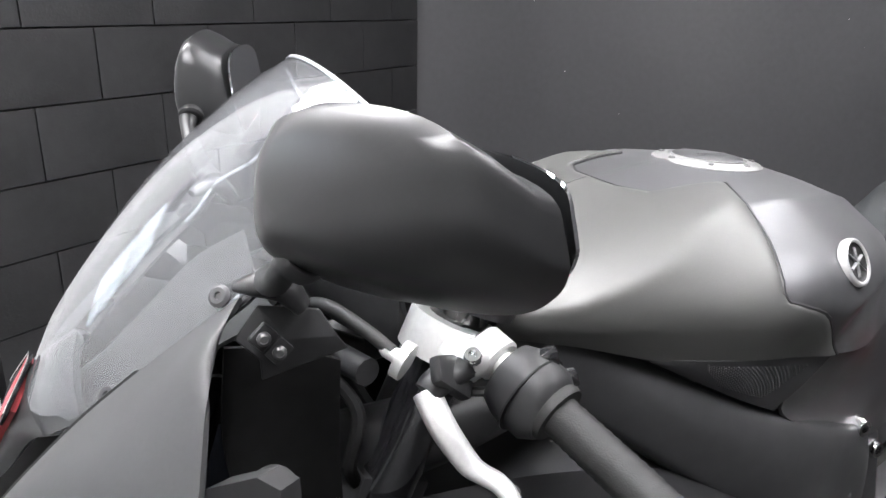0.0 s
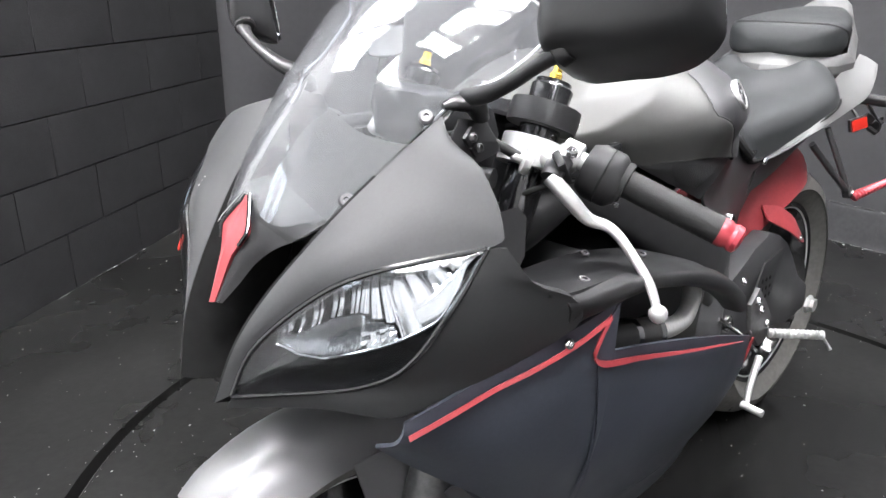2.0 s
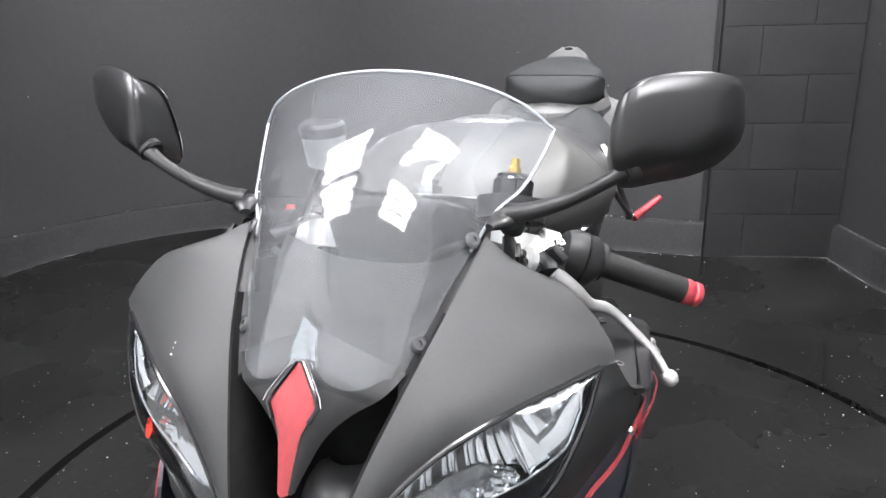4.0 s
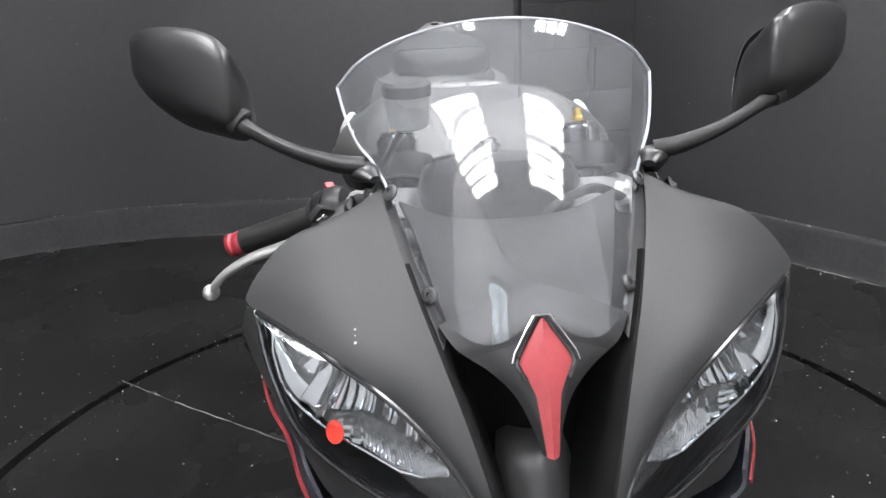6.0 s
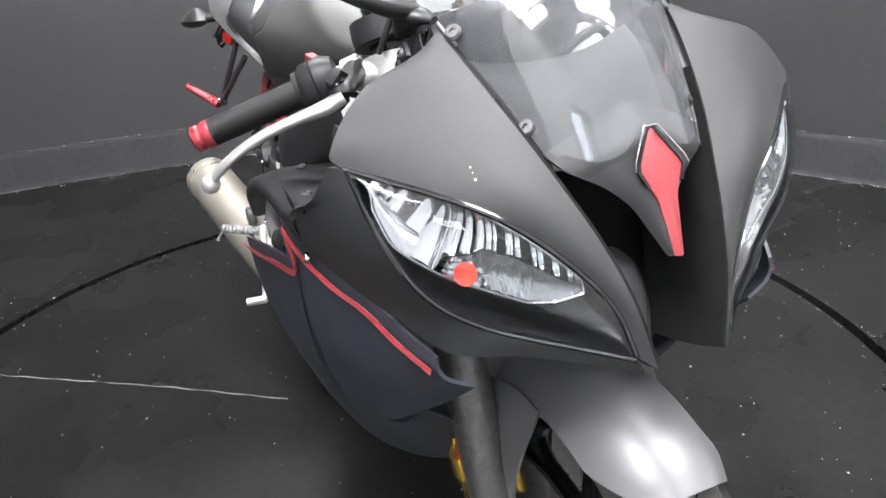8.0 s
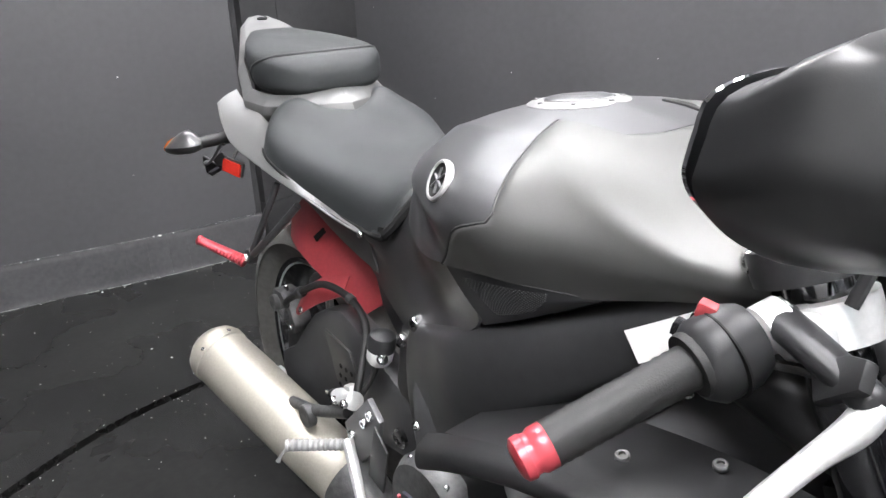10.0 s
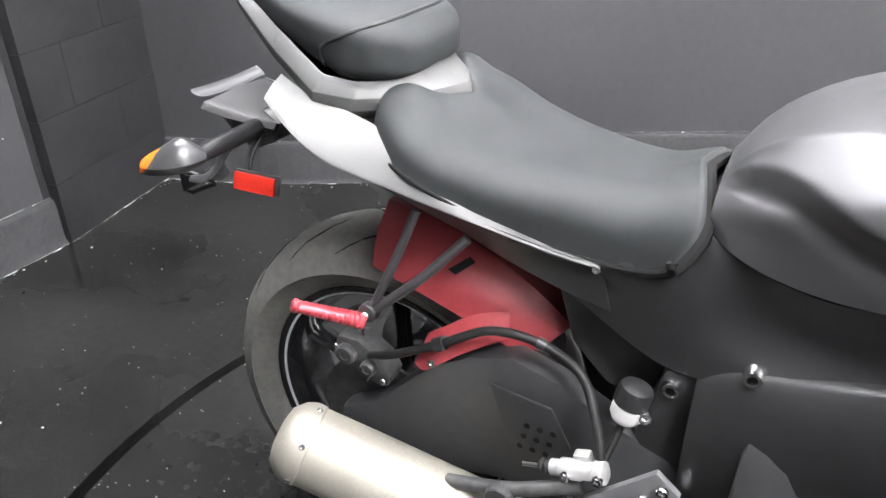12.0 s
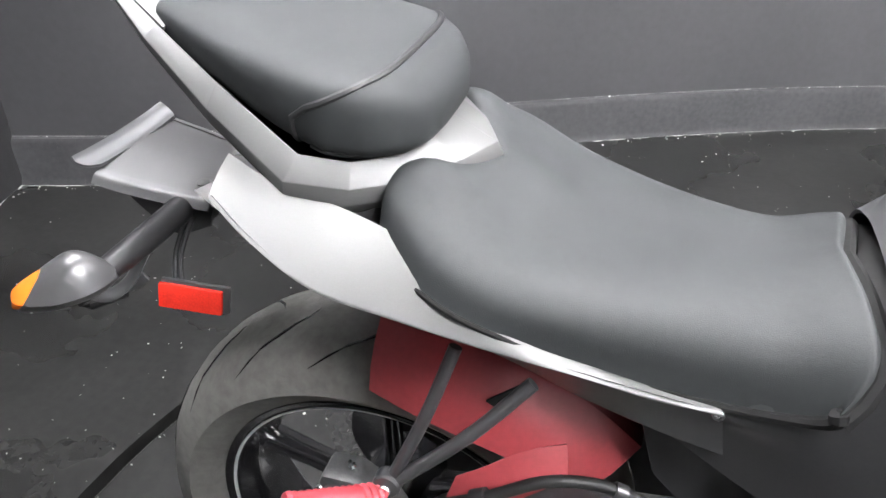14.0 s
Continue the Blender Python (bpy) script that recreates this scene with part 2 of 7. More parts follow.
def slab(outline, origin, u, v, depth, bevel=0.002):
    """A flat plate: outline in the axes u and v from origin, depth along their normal."""
    u, v = Vector(u).normalized(), Vector(v)
    v = (v - u * v.dot(u)).normalized()
    w = u.cross(v)
    bm = bmesh.new()
    a = [bm.verts.new(Vector(origin) + u * x + v * y) for x, y in outline]
    b = [bm.verts.new(p.co + w * depth) for p in a]
    bm.faces.new(a)
    bm.faces.new(b)
    for i in range(len(a)):
        j = (i + 1) % len(a)
        bm.faces.new((a[i], a[j], b[j], b[i]))
    bmesh.ops.recalc_face_normals(bm, faces=bm.faces)
    if bevel:
        bmesh.ops.bevel(bm, geom=list(bm.edges), offset=bevel, segments=2, profile=0.6, affect="EDGES", clamp_overlap=True)
    return bm


def block(centre, size, turn=(0, 0, 0), bevel=0.003):
    bm = bmesh.new()
    bmesh.ops.create_cube(bm, size=1)
    bmesh.ops.scale(bm, vec=size, verts=bm.verts)
    if bevel:
        bmesh.ops.bevel(bm, geom=list(bm.edges), offset=bevel, segments=2, profile=0.6, affect="EDGES", clamp_overlap=True)
    bmesh.ops.transform(bm, matrix=pose(*centre, *turn), verts=bm.verts)
    return bm


def joined(*bms):
    out = bmesh.new()
    for b in bms:
        me = bpy.data.meshes.new("piece")
        b.to_mesh(me)
        b.free()
        out.from_mesh(me)
        bpy.data.meshes.remove(me)
    return out


def other(bm):
    """The mirror image across the machine's middle."""
    for v in bm.verts:
        v.co.y = -v.co.y
    bmesh.ops.reverse_faces(bm, faces=bm.faces)
    return bm


def on(side, bm):
    return bm if side > 0 else other(bm)


def bolt(base, axis, r=0.006, h=0.004, seg=12):
    """A socket-head bolt with a hollow in its head."""
    return lathe([(r * 1.0, 0), (r, h * 0.7), (r * 0.85, h), (r * 0.5, h), (r * 0.45, h * 0.4), (0.0002, h * 0.4)], base, axis, seg)


def group_at(name, x, y, z, label, category):
    e = new(name)
    e.location = (x, y, z)
    return tagged(e, label, category)

# ---------------------------------------------------------------- the room
MID = Vector((0.506, -0.022))            # middle of the round plate in the floor
HEIGHT = 2.75


NEAR = Vector((-0.03, -2.63))            # corner between the long block wall and the smooth wall
ALONG = Vector((0.83, 0.56)).normalized()
D_END = NEAR + ALONG * 4.4
C_END = Vector((3.3, 2.90))
FAR = Vector((-1.66, 0.99))              # corner between the smooth wall and the short block wall
FAR_END = Vector((-1.548, 0.44))         # where the short block wall meets the bent rear wall


def wall(name, p, q, material, low=0.0, high=HEIGHT, thick=0.12, label=""):
    """A wall from p to q on the floor plan; the room lies on its left."""
    d = (q - p).normalized()
    n = Vector((d.y, -d.x))
    bm = bmesh.new()
    ring = [p, q, q + n * thick, p + n * thick]
    a = [bm.verts.new((v.x, v.y, low)) for v in ring]
    b = [bm.verts.new((v.x, v.y, high)) for v in ring]
    bm.faces.new(a)
    bm.faces.new(b)
    for i in range(4):
        j = (i + 1) % 4
        bm.faces.new((a[i], a[j], b[j], b[i]))
    ob = part(name, bm, material, None, label)
    return tagged(ob, kind="structure")


def plinth(name, p, q, material, high=0.155, deep=0.025, steps=30):
    """A low kerb at the foot of a wall, with a rounded upper edge."""
    d = (q - p).normalized()
    n = Vector((-d.y, d.x))
    prof = [(0, 0), (deep + 0.012, 0), (deep, 0.02), (deep, high - 0.02), (deep * 0.6, high - 0.004), (0, high)]
    bm = bmesh.new()
    cols = []
    for k in range(steps + 1):
        c = p + (q - p) * (k / steps)
        cols.append([bm.verts.new((c.x + n.x * (o + (0.002 * math.sin(k * 1.7) if o and 0 < k < steps else 0)), c.y + n.y * o, z)) for o, z in prof])
    for a, b in zip(cols, cols[1:]):
        for i in range(len(prof) - 1):
            bm.faces.new((a[i], a[i + 1], b[i + 1], b[i]))
    return tagged(part(name, bm, material, None, "charcoal-painted kerb at the foot of the wall"), kind="structure")


# plan order runs with the room on the left hand side
REAR = [Vector(p) for p in spline([FAR_END, (-1.55, 0.05), (-1.60, -0.45), (-1.63, -1.00), (-1.60, -1.60), (-1.36, -2.14), (-0.82, -2.52), NEAR], 43)]


def bent_wall(name, line, label, thick=0.12):
    """A wall of some thickness along a smooth line; the room lies on its left."""
    rings = []
    for k, p in enumerate(line):
        d = (line[min(k + 1, len(line) - 1)] - line[max(k - 1, 0)]).normalized()
        n = Vector((d.y, -d.x)) * thick
        rings.append([(p.x, p.y, 0), (p.x, p.y, HEIGHT), (p.x + n.x, p.y + n.y, HEIGHT), (p.x + n.x, p.y + n.y, 0)])
    tagged(part(name, loft(rings), WALLPAINT, None, label), kind="structure")


bent_wall("wall_rear", REAR, "smooth charcoal-painted wall that bends round the room")
SIDE = [Vector(p) for p in spline([(1.50, 2.52), (0.60, 2.17), (-0.25, 1.74), (-0.78, 1.40), (-1.22, 1.15), FAR], 41)]
bent_wall("wall_left", SIDE, "smooth charcoal-painted wall that bends")
# unseen stretch, made white to brighten the bike and show in the headlight
wall("wall_left_bounce", C_END, SIDE[0], WHITEWALL, label="unseen white wall added to throw light back")
for p, q in zip(SIDE, SIDE[1:]):
    plinth("baseboard", p, q, KERB, steps=1)
plinth("baseboard", FAR, FAR_END, KERB)
for p, q in zip(REAR, REAR[1:]):
    plinth("baseboard", p, q, KERB, steps=1)
plinth("baseboard", NEAR, NEAR + ALONG * 1.30, KERB)
# unseen wall that closes the room; its white gives fill light and reflections
wall("wall_front", D_END, C_END, WHITEWALL, label="unseen white wall added to throw light back behind the camera")


WIN = (3.02, 3.86, 1.20, 1.90)           # the window in the block wall: from, to along it, sill and head


def along_wall(s0, s1, z0, z1, front, back, bevel=0.0, base=NEAR, way=ALONG):
    """A box on a block wall: from s0 to s1 along it, z0 to z1 up, between two depths behind its face."""
    out = Vector((way.y, -way.x))
    bm = bmesh.new()
    vs = []
    for z in (z0, z1):
        for a, d in ((s0, front), (s1, front), (s1, back), (s0, back)):
            p = base + way * a + out * d
            vs.append(bm.verts.new((p.x, p.y, z)))
    for f in ((0, 1, 2, 3), (4, 5, 6, 7), (0, 1, 5, 4), (1, 2, 6, 5), (2, 3, 7, 6), (3, 0, 4, 7)):
        bm.faces.new([vs[i] for i in f])
    bmesh.ops.recalc_face_normals(bm, faces=bm.faces)
    if bevel:
        bmesh.ops.bevel(bm, geom=list(bm.edges), offset=bevel, segments=1, affect="EDGES", clamp_overlap=True)
    return bm


block_wall = tagged(part("wall_block", joined(along_wall(-0.1, WIN[0], 0, HEIGHT, 0.0025, 0.16), along_wall(WIN[1], 4.4, 0, HEIGHT, 0.0025, 0.16), along_wall(WIN[0], WIN[1], 0, WIN[2], 0.0025, 0.16), along_wall(WIN[0], WIN[1], WIN[3], HEIGHT, 0.0025, 0.16)),
                         MORTAR, None, "concrete-block wall painted black, then white"), kind="structure")
SHORT = (FAR_END - FAR).normalized()
short_wall = tagged(part("wall_block_short", along_wall(0, (FAR_END - FAR).length + 0.02, 0, HEIGHT, 0.0005, 0.16, 0.0, FAR, SHORT), BRICKPAINT, None, "short concrete-block wall painted black"), kind="structure")
window = tagged(new("window_1"), "white-framed window with daylight outside", kind="structure")
for box in ((WIN[0], WIN[0] + 0.045, WIN[2], WIN[3]), (WIN[1] - 0.045, WIN[1], WIN[2], WIN[3]), (WIN[0] + 0.045, WIN[1] - 0.045, WIN[2], WIN[2] + 0.045), (WIN[0] + 0.045, WIN[1] - 0.045, WIN[3] - 0.045, WIN[3]),
            (3.425, 3.455, WIN[2] + 0.045, WIN[3] - 0.045), (WIN[0] + 0.045, 3.425, 1.54, 1.56), (3.455, WIN[1] - 0.045, 1.54, 1.56)):
    part("window_frame", along_wall(*box, 0.05, 0.10, 0.003), WHITEPLASTIC, window)
pane = part("pane", along_wall(WIN[0] + 0.04, WIN[1] - 0.04, WIN[2] + 0.04, WIN[3] - 0.04, 0.072, 0.078), LENS, window, "clear window pane")
pane.visible_shadow = False
tagged(part("backdrop", along_wall(WIN[0] - 0.3, WIN[1] + 0.3, WIN[2] - 0.3, WIN[3] + 0.3, 0.60, 0.62), glow("daylight_outside", (0.85, 0.93, 1.0), 9.0), None, "bright daylight outside the window"), kind="structure")


fl = bmesh.new()
ring_in = [fl.verts.new((MID.x + 1.158 * math.cos(a), MID.y + 1.158 * math.sin(a), 0)) for a in np.linspace(0, math.tau, 96, endpoint=False)]
ring_out = [fl.verts.new((MID.x + 7 * math.cos(a), MID.y + 7 * math.sin(a), 0)) for a in np.linspace(0, math.tau, 96, endpoint=False)]
ring_down = [fl.verts.new((v.co.x, v.co.y, -0.05)) for v in ring_in]
for i in range(96):
    j = (i + 1) % 96
    fl.faces.new((ring_in[i], ring_out[i], ring_out[j], ring_in[j]))
    fl.faces.new((ring_in[i], ring_in[j], ring_down[j], ring_down[i]))
tagged(part("floor", fl, FLOORPAINT, None, "black-painted concrete floor with scuffs and flecks"), kind="structure")
tagged(part("trim", lathe([(1.25, 0), (1.25, 0.01), (1.0, 0.01), (1.0, 0)], (MID.x, MID.y, -0.06), (0, 0, 1), 96), NEARBLACK, None, "dark gap round the floor plate"), kind="structure")
tagged(part("floor_plate", lathe([(1.0, -0.05), (1.130, -0.05), (1.132, -0.004), (1.128, 0.0), (0.0005, 0.0)], (MID.x, MID.y, 0), (0, 0, 1), 96), FLOORPAINT, None,
            "round black floor plate of a turntable, scuffed"), kind="structure")

ce = bmesh.new()
cs = [ce.verts.new((x, y, HEIGHT)) for x, y in ((-4, -5), (6, -5), (6, 5), (-4, 5))]
ce.faces.new(cs)
ct = [ce.verts.new((v.co.x, v.co.y, HEIGHT + 0.1)) for v in cs]
ce.faces.new(ct)
tagged(part("ceiling", ce, CEIL, None, "white ceiling"), kind="structure")

# fluorescent fixtures under the ceiling
TUBE = glow("lit_diffuser", (0.985, 0.975, 1.012), LIGHT)


def ceiling_light(x, y, turn):
    e = group_at("ceiling_light", x, y, HEIGHT - 0.06, "white ceiling fixture with three lit strips", "ceiling light")
    part("frame", joined(block((0, 0, 0.035), (1.04, 0.52, 0.02), bevel=0.004), block((0, 0.26, 0.01), (1.04, 0.02, 0.07)), block((0, -0.26, 0.01), (1.04, 0.02, 0.07)),
                         block((0.52, 0, 0.01), (0.02, 0.52, 0.07)), block((-0.52, 0, 0.01), (0.02, 0.52, 0.07))), WHITEPLASTIC, e)
    for k in (-1, 0, 1):
        part("diffuser", block((0, k * 0.165, 0.0), (0.98, 0.112, 0.02), bevel=0.0), TUBE, e, "lit white diffuser strip")
    e.rotation_euler = (0, 0, radians(turn))
    return tagged(e, group="ceiling lights")


# the two at x -0.45 are added to light the rear walls and tail
for lx, ly, lt in ((1.38, 0.95, 90), (1.38, -0.95, 90), (1.92, 0.95, 90), (1.92, -0.95, 90), (-0.45, 0.93, 0), (-0.45, -0.25, 0)):
    ceiling_light(lx, ly, lt)

# ---------------------------------------------------------------- the motorcycle
bike = group_at("motorcycle", 0, 0, 0, "matte black sport motorcycle with silver tank and red accents", "motorcycle")
BOTH = (1, -1)

# ---- windscreen
SCREEN_MID = [(1.334, 0.802), (1.318, 0.836), (1.283, 0.885), (1.245, 0.931), (1.21, 0.966), (1.18, 0.991), (1.155, 1.010), (1.13, 1.026), (1.106, 1.038)]
SCREEN_RIM = [(1.307, 0.081, 0.778), (1.28, 0.092, 0.805), (1.252, 0.103, 0.83), (1.221, 0.114, 0.856), (1.189, 0.124, 0.88),
              (1.164, 0.138, 0.905), (1.127, 0.155, 0.919), (1.091, 0.168, 0.943), (1.058, 0.177, 0.971)]


def screen_row(i, inset=0.0):
    (cx, cz), (ex, ey, ez) = SCREEN_MID[i], SCREEN_RIM[i]
    row = []
    top = radians(72)
    for a in np.linspace(-top, top, 9):
        w = (1 - math.cos(a)) / (1 - math.cos(top))
        row.append((cx + (ex - cx) * w, ey * math.sin(a) / math.sin(top), cz + (ez - cz) * w))
    return row


screen_grid = surface([screen_row(i) for i in range(len(SCREEN_MID))], 34, 37)
# the lower edge runs down to a point on each side of the nose badge
for j in range(37):
    k = abs(j - 18) / 18
    screen_grid[0, j] += np.array((0.010, 0, -0.016)) * math.sin(min(k * 1.25, 1) * math.pi) ** 1.0
    screen_grid[1, j] += np.array((0.005, 0, -0.008)) * math.sin(min(k * 1.25, 1) * math.pi) ** 1.0
wind = part("windscreen", sheet(screen_grid, 0.0025, (2, 0, 2)), SCREEN, bike, "clear bubble windscreen", 60)
edge = [screen_grid[i, 0] for i in range(15, 34)] + [screen_grid[33, j] for j in range(1, 37)] + [screen_grid[i, 36] for i in range(32, 14, -1)]
# pale grey colour paints the glint that runs along the clear edge
part("rim", tube(edge, 0.0018, 6), shader("pale_edge_glint", (0.42, 0.44, 0.46), 0.18, vary=0.3, grain=30), wind, "clear screen edge, its glint painted pale grey")
for s in BOTH:
    for x, y, z in ((1.200, 0.121, 0.884), (1.281, 0.090, 0.806)):
        part("screw", on(s, lathe([(0.0085, 0), (0.0085, 0.002), (0.006, 0.004), (0.003, 0.004), (0.0025, 0.002), (0.0003, 0.002)], (x - 0.001, y + 0.001, z - 0.001), (0.55, 0.62, 0.55), 14)), GUNMETAL, wind, "dark cross-head screw")

# ---- nose: beak, badge, and the two air scoops
BEAK_MID = [(1.30, 0, 0.818), (1.334, 0, 0.799), (1.353, 0, 0.770), (1.367, 0, 0.742), (1.378, 0, 0.718), (1.386, 0, 0.698)]
BEAK_EDGE = [(1.300, 0.086, 0.784), (1.322, 0.072, 0.770), (1.338, 0.046, 0.756), (1.350, 0.026, 0.738), (1.364, 0.014, 0.716), (1.382, 0.007, 0.697)]


def beak_row(i):
    m, e = np.array(BEAK_MID[i]), np.array(BEAK_EDGE[i])
    half = [m + (e - m) * t + np.array((0.004, 0, 0.004)) * math.sin(t * math.pi) for t in (0.3, 0.65, 1.0)]
    return [p * (1, -1, 1) for p in half[::-1]] + [m] + half


beak = part("nose_beak", panel([beak_row(i) for i in range(6)], 24, 25, 0.006, (2, 0, 1)), SATIN, bike, "black pointed nose between the air scoops")
part("lip", panel([[p + np.array((0.0015, 0, 0.0015)) for p in beak_row(i)] for i in (0, 1)] + [[p * 0.55 + q * 0.45 + np.array((0.0015, 0, 0.0010)) for p, q in zip(beak_row(1), beak_row(2))]], 10, 25, 0.003, (2, 0, 1)), MATTE, beak, "dark grey lip under the screen")
bd = bmesh.new()
badge_rows = []
for (x, z, w) in ((1.337, 0.801, 0.001), (1.343, 0.791, 0.0085), (1.353, 0.775, 0.020), (1.357, 0.768, 0.0225), (1.363, 0.756, 0.016), (1.369, 0.744, 0.0105), (1.379, 0.721, 0.0075), (1.389, 0.697, 0.005)):
    badge_rows.append([(x + 0.004 - abs(t) * 0.004, w * t, z + 0.003) for t in (-1, -0.5, 0, 0.5, 1)])
bd.free()
part("nose_badge", sheet(np.array(badge_rows), 0.006, (3, 0, 1)), RED, bike, "red arrow-shaped nose piece", 25)
trim_edge = [Vector(r[0]) + Vector((0.001, -0.002, 0)) for r in badge_rows[:5]][::-1] + [Vector(r[-1]) + Vector((0.001, 0.002, 0)) for r in badge_rows[:5]]
part("badge_rim", tube(trim_edge, 0.0022, 6), GLOSSY, bike, "black trim round the nose piece")
part("badge_trim", tube([p + Vector((0.001, 0.004 * (1 if p.y > 0 else -1), 0.002)) for p in trim_edge[1:-1]], 0.0008, 6), CHROME, bike, "bright line along the nose piece")

INNER = [(1.187, 0.132, 0.885), (1.220, 0.125, 0.862), (1.260, 0.113, 0.830), (1.296, 0.100, 0.798), (1.330, 0.085, 0.762), (1.366, 0.068, 0.719), (1.396, 0.053, 0.671), (1.417, 0.038, 0.607)]
OUTER = [(1.208, 0.165, 0.866), (1.224, 0.222, 0.851), (1.238, 0.262, 0.808), (1.252, 0.255, 0.789), (1.322, 0.170, 0.759), (1.353, 0.115, 0.721), (1.386, 0.069, 0.668), (1.405, 0.053, 0.618)]
LAMP_LOW = [(1.251, 0.255, 0.788), (1.262, 0.251, 0.769), (1.273, 0.247, 0.750), (1.290, 0.235, 0.717), (1.303, 0.219, 0.686), (1.312, 0.193, 0.658), (1.330, 0.159, 0.639), (1.354, 0.123, 0.629), (1.377, 0.087, 0.621), (1.405, 0.055, 0.616)]
SKIRT = [(1.238, 0.268, 0.789), (1.213, 0.282, 0.752), (1.166, 0.293, 0.727), (1.148, 0.289, 0.692), (1.205, 0.254, 0.655), (1.265, 0.222, 0.630), (1.308, 0.190, 0.610), (1.345, 0.132, 0.610), (1.374, 0.090, 0.606), (1.410, 0.048, 0.602)]


def between(a, b, bulge, groove=0.0):
    a, b = np.array(a), np.array(b)
    up = np.array((0.55, 0.45, 0.7))
    return [a + (b - a) * t + up * (bulge * math.sin(math.pi * t) - (groove if k in (1, 3) else 0)) for k, t in enumerate((0, 0.2, 0.4, 0.6, 0.8, 1))]


for s in BOTH:
    cheek = part("front_fairing", on(s, panel([between(a, b, bu, gr) for a, b, bu, gr in zip(INNER, OUTER, (0.002, 0.007, 0.011, 0.013, 0.008, 0.005, 0.002, 0.0), (0, 0, 0, 0, 0, 0, 0, 0))], 30, 22, 0.004, (2, 0.5, 1.5))),
                 MATTE, bike, "matte black front fairing beside the windscreen")
    part("lower_lip", on(s, panel([between(a, b, bu) for a, b, bu in zip(LAMP_LOW, SKIRT, (0.002, 0.004, 0.007, 0.010, 0.008, 0.005, 0.003, 0.002, 0.001, 0.001))], 30, 10, 0.004, (2, 0.8, 0.7))), MATTE, cheek, "matte black fairing edge round the headlight")
    # walls of the air scoop behind the inner edge; near-black colour carries the opening's shade
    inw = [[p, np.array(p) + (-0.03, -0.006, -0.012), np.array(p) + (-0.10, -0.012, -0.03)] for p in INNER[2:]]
    part("scoop_wall", on(s, panel(inw, 20, 6, 0.003)), NEARBLACK, cheek, "air scoop wall, shade put into its near-black colour")
# back sheet coloured near-black for the depth of shade in the scoops
part("scoop_back", panel([[(1.20, -0.10, 0.80), (1.21, 0, 0.80), (1.20, 0.10, 0.80)], [(1.23, -0.09, 0.70), (1.25, 0, 0.70), (1.23, 0.09, 0.70)], [(1.27, -0.07, 0.58), (1.28, 0, 0.58), (1.27, 0.07, 0.58)]], 8, 8, 0.004), NEARBLACK, bike, "back of the air scoops, shade put into its near-black colour")
duct = []
for x, z, w in ((1.275, 0.655, 0.030), (1.312, 0.645, 0.036), (1.332, 0.616, 0.041), (1.340, 0.588, 0.043), (1.340, 0.566, 0.040), (1.325, 0.552, 0.034)):
    duct.append([(x - 0.030 * t * t, w * t, z - 0.006 * t * t) for t in (-1, -0.6, 0, 0.6, 1)])
part("chin_duct", panel(duct, 20, 16, 0.004, (2, 0, 0.8)), CHIN, bike, "grey plastic tongue of the air duct under the nose")

for s in BOTH:
    part("screen_trim", on(s, panel([[np.array(a) + (-0.003, -0.002, -0.004), (np.array(a) + np.array(b)) / 2 + (-0.003, 0, -0.004), np.array(b) + (-0.004, 0.004, -0.004)] for a, b in zip(spline(SCREEN_RIM[:6], 9), spline(INNER[4::-1], 9))], 20, 6, 0.003, (2, 0.5, 1.5))), PLASTIC, bike, "black strip between screen and fairing")

for p, r in (((1.303, 0.1601, 0.7875), 0.0009), ((1.3118, 0.1600, 0.7787), 0.0013), ((1.3070, 0.1602, 0.7835), 0.0005)):
    part("paint_chip", on(-1, lathe([(r, -0.0004), (r * 0.9, 0.0006), (0.0002, 0.0009)], p, (0.70, 0.20, 0.69), 7)), FLECK, bike, "tiny white paint chip on the fairing")

# ---- headlights
TOP_EDGE = OUTER[3:]
OUTWARD = np.array((0.75, 0.60, 0.15))
LAMP_GRID = surface([[a, (np.array(a) + np.array(b)) / 2, b] for a, b in zip(spline(TOP_EDGE, 12), spline(LAMP_LOW, 12))], 81, 41)


def lamp_at(u, v, out=0.0):
    """A point of the lamp: u from its outer corner (0) to the nose (1), v from its upper (0) to its lower edge (1)."""
    i, j = min(max(u, 0), 0.9999) * 80, min(max(v, 0), 0.9999) * 40
    a, b = i - int(i), j - int(j)
    g = LAMP_GRID[int(i):int(i) + 2, int(j):int(j) + 2]
    p = (g[0, 0] * (1 - a) + g[1, 0] * a) * (1 - b) + (g[0, 1] * (1 - a) + g[1, 1] * a) * b
    return p + OUTWARD * out


CHROME_TOP = (0.02, 0.08, 0.14, 0.20, 0.26, 0.38, 0.50, 0.64)
CHROME_LOW = [(0.025, 0.60), (0.19, 0.93), (0.31, 0.97), (0.41, 0.82), (0.55, 0.64), (0.64, 0.54), (0.675, 0.38), (0.685, 0.14)]
FACETS = (0.024, 0.085, 0.125, 0.165, 0.20, 0.207, 0.225, 0.245, 0.27, 0.295, 0.315, 0.345, 0.38, 0.41, 0.445, 0.47, 0.50, 0.525, 0.555, 0.58, 0.61, 0.64)


def chrome_at(k, w, out):
    """A point of the lamp's chromed part: k along its upper edge, w down its facets to its foot (1)."""
    u1, v1 = (float(np.interp(k, CHROME_TOP, [p[i] for p in CHROME_LOW])) for i in (0, 1))
    return lamp_at(k + (u1 - k) * w, 0.05 + (v1 - 0.05) * w, out)


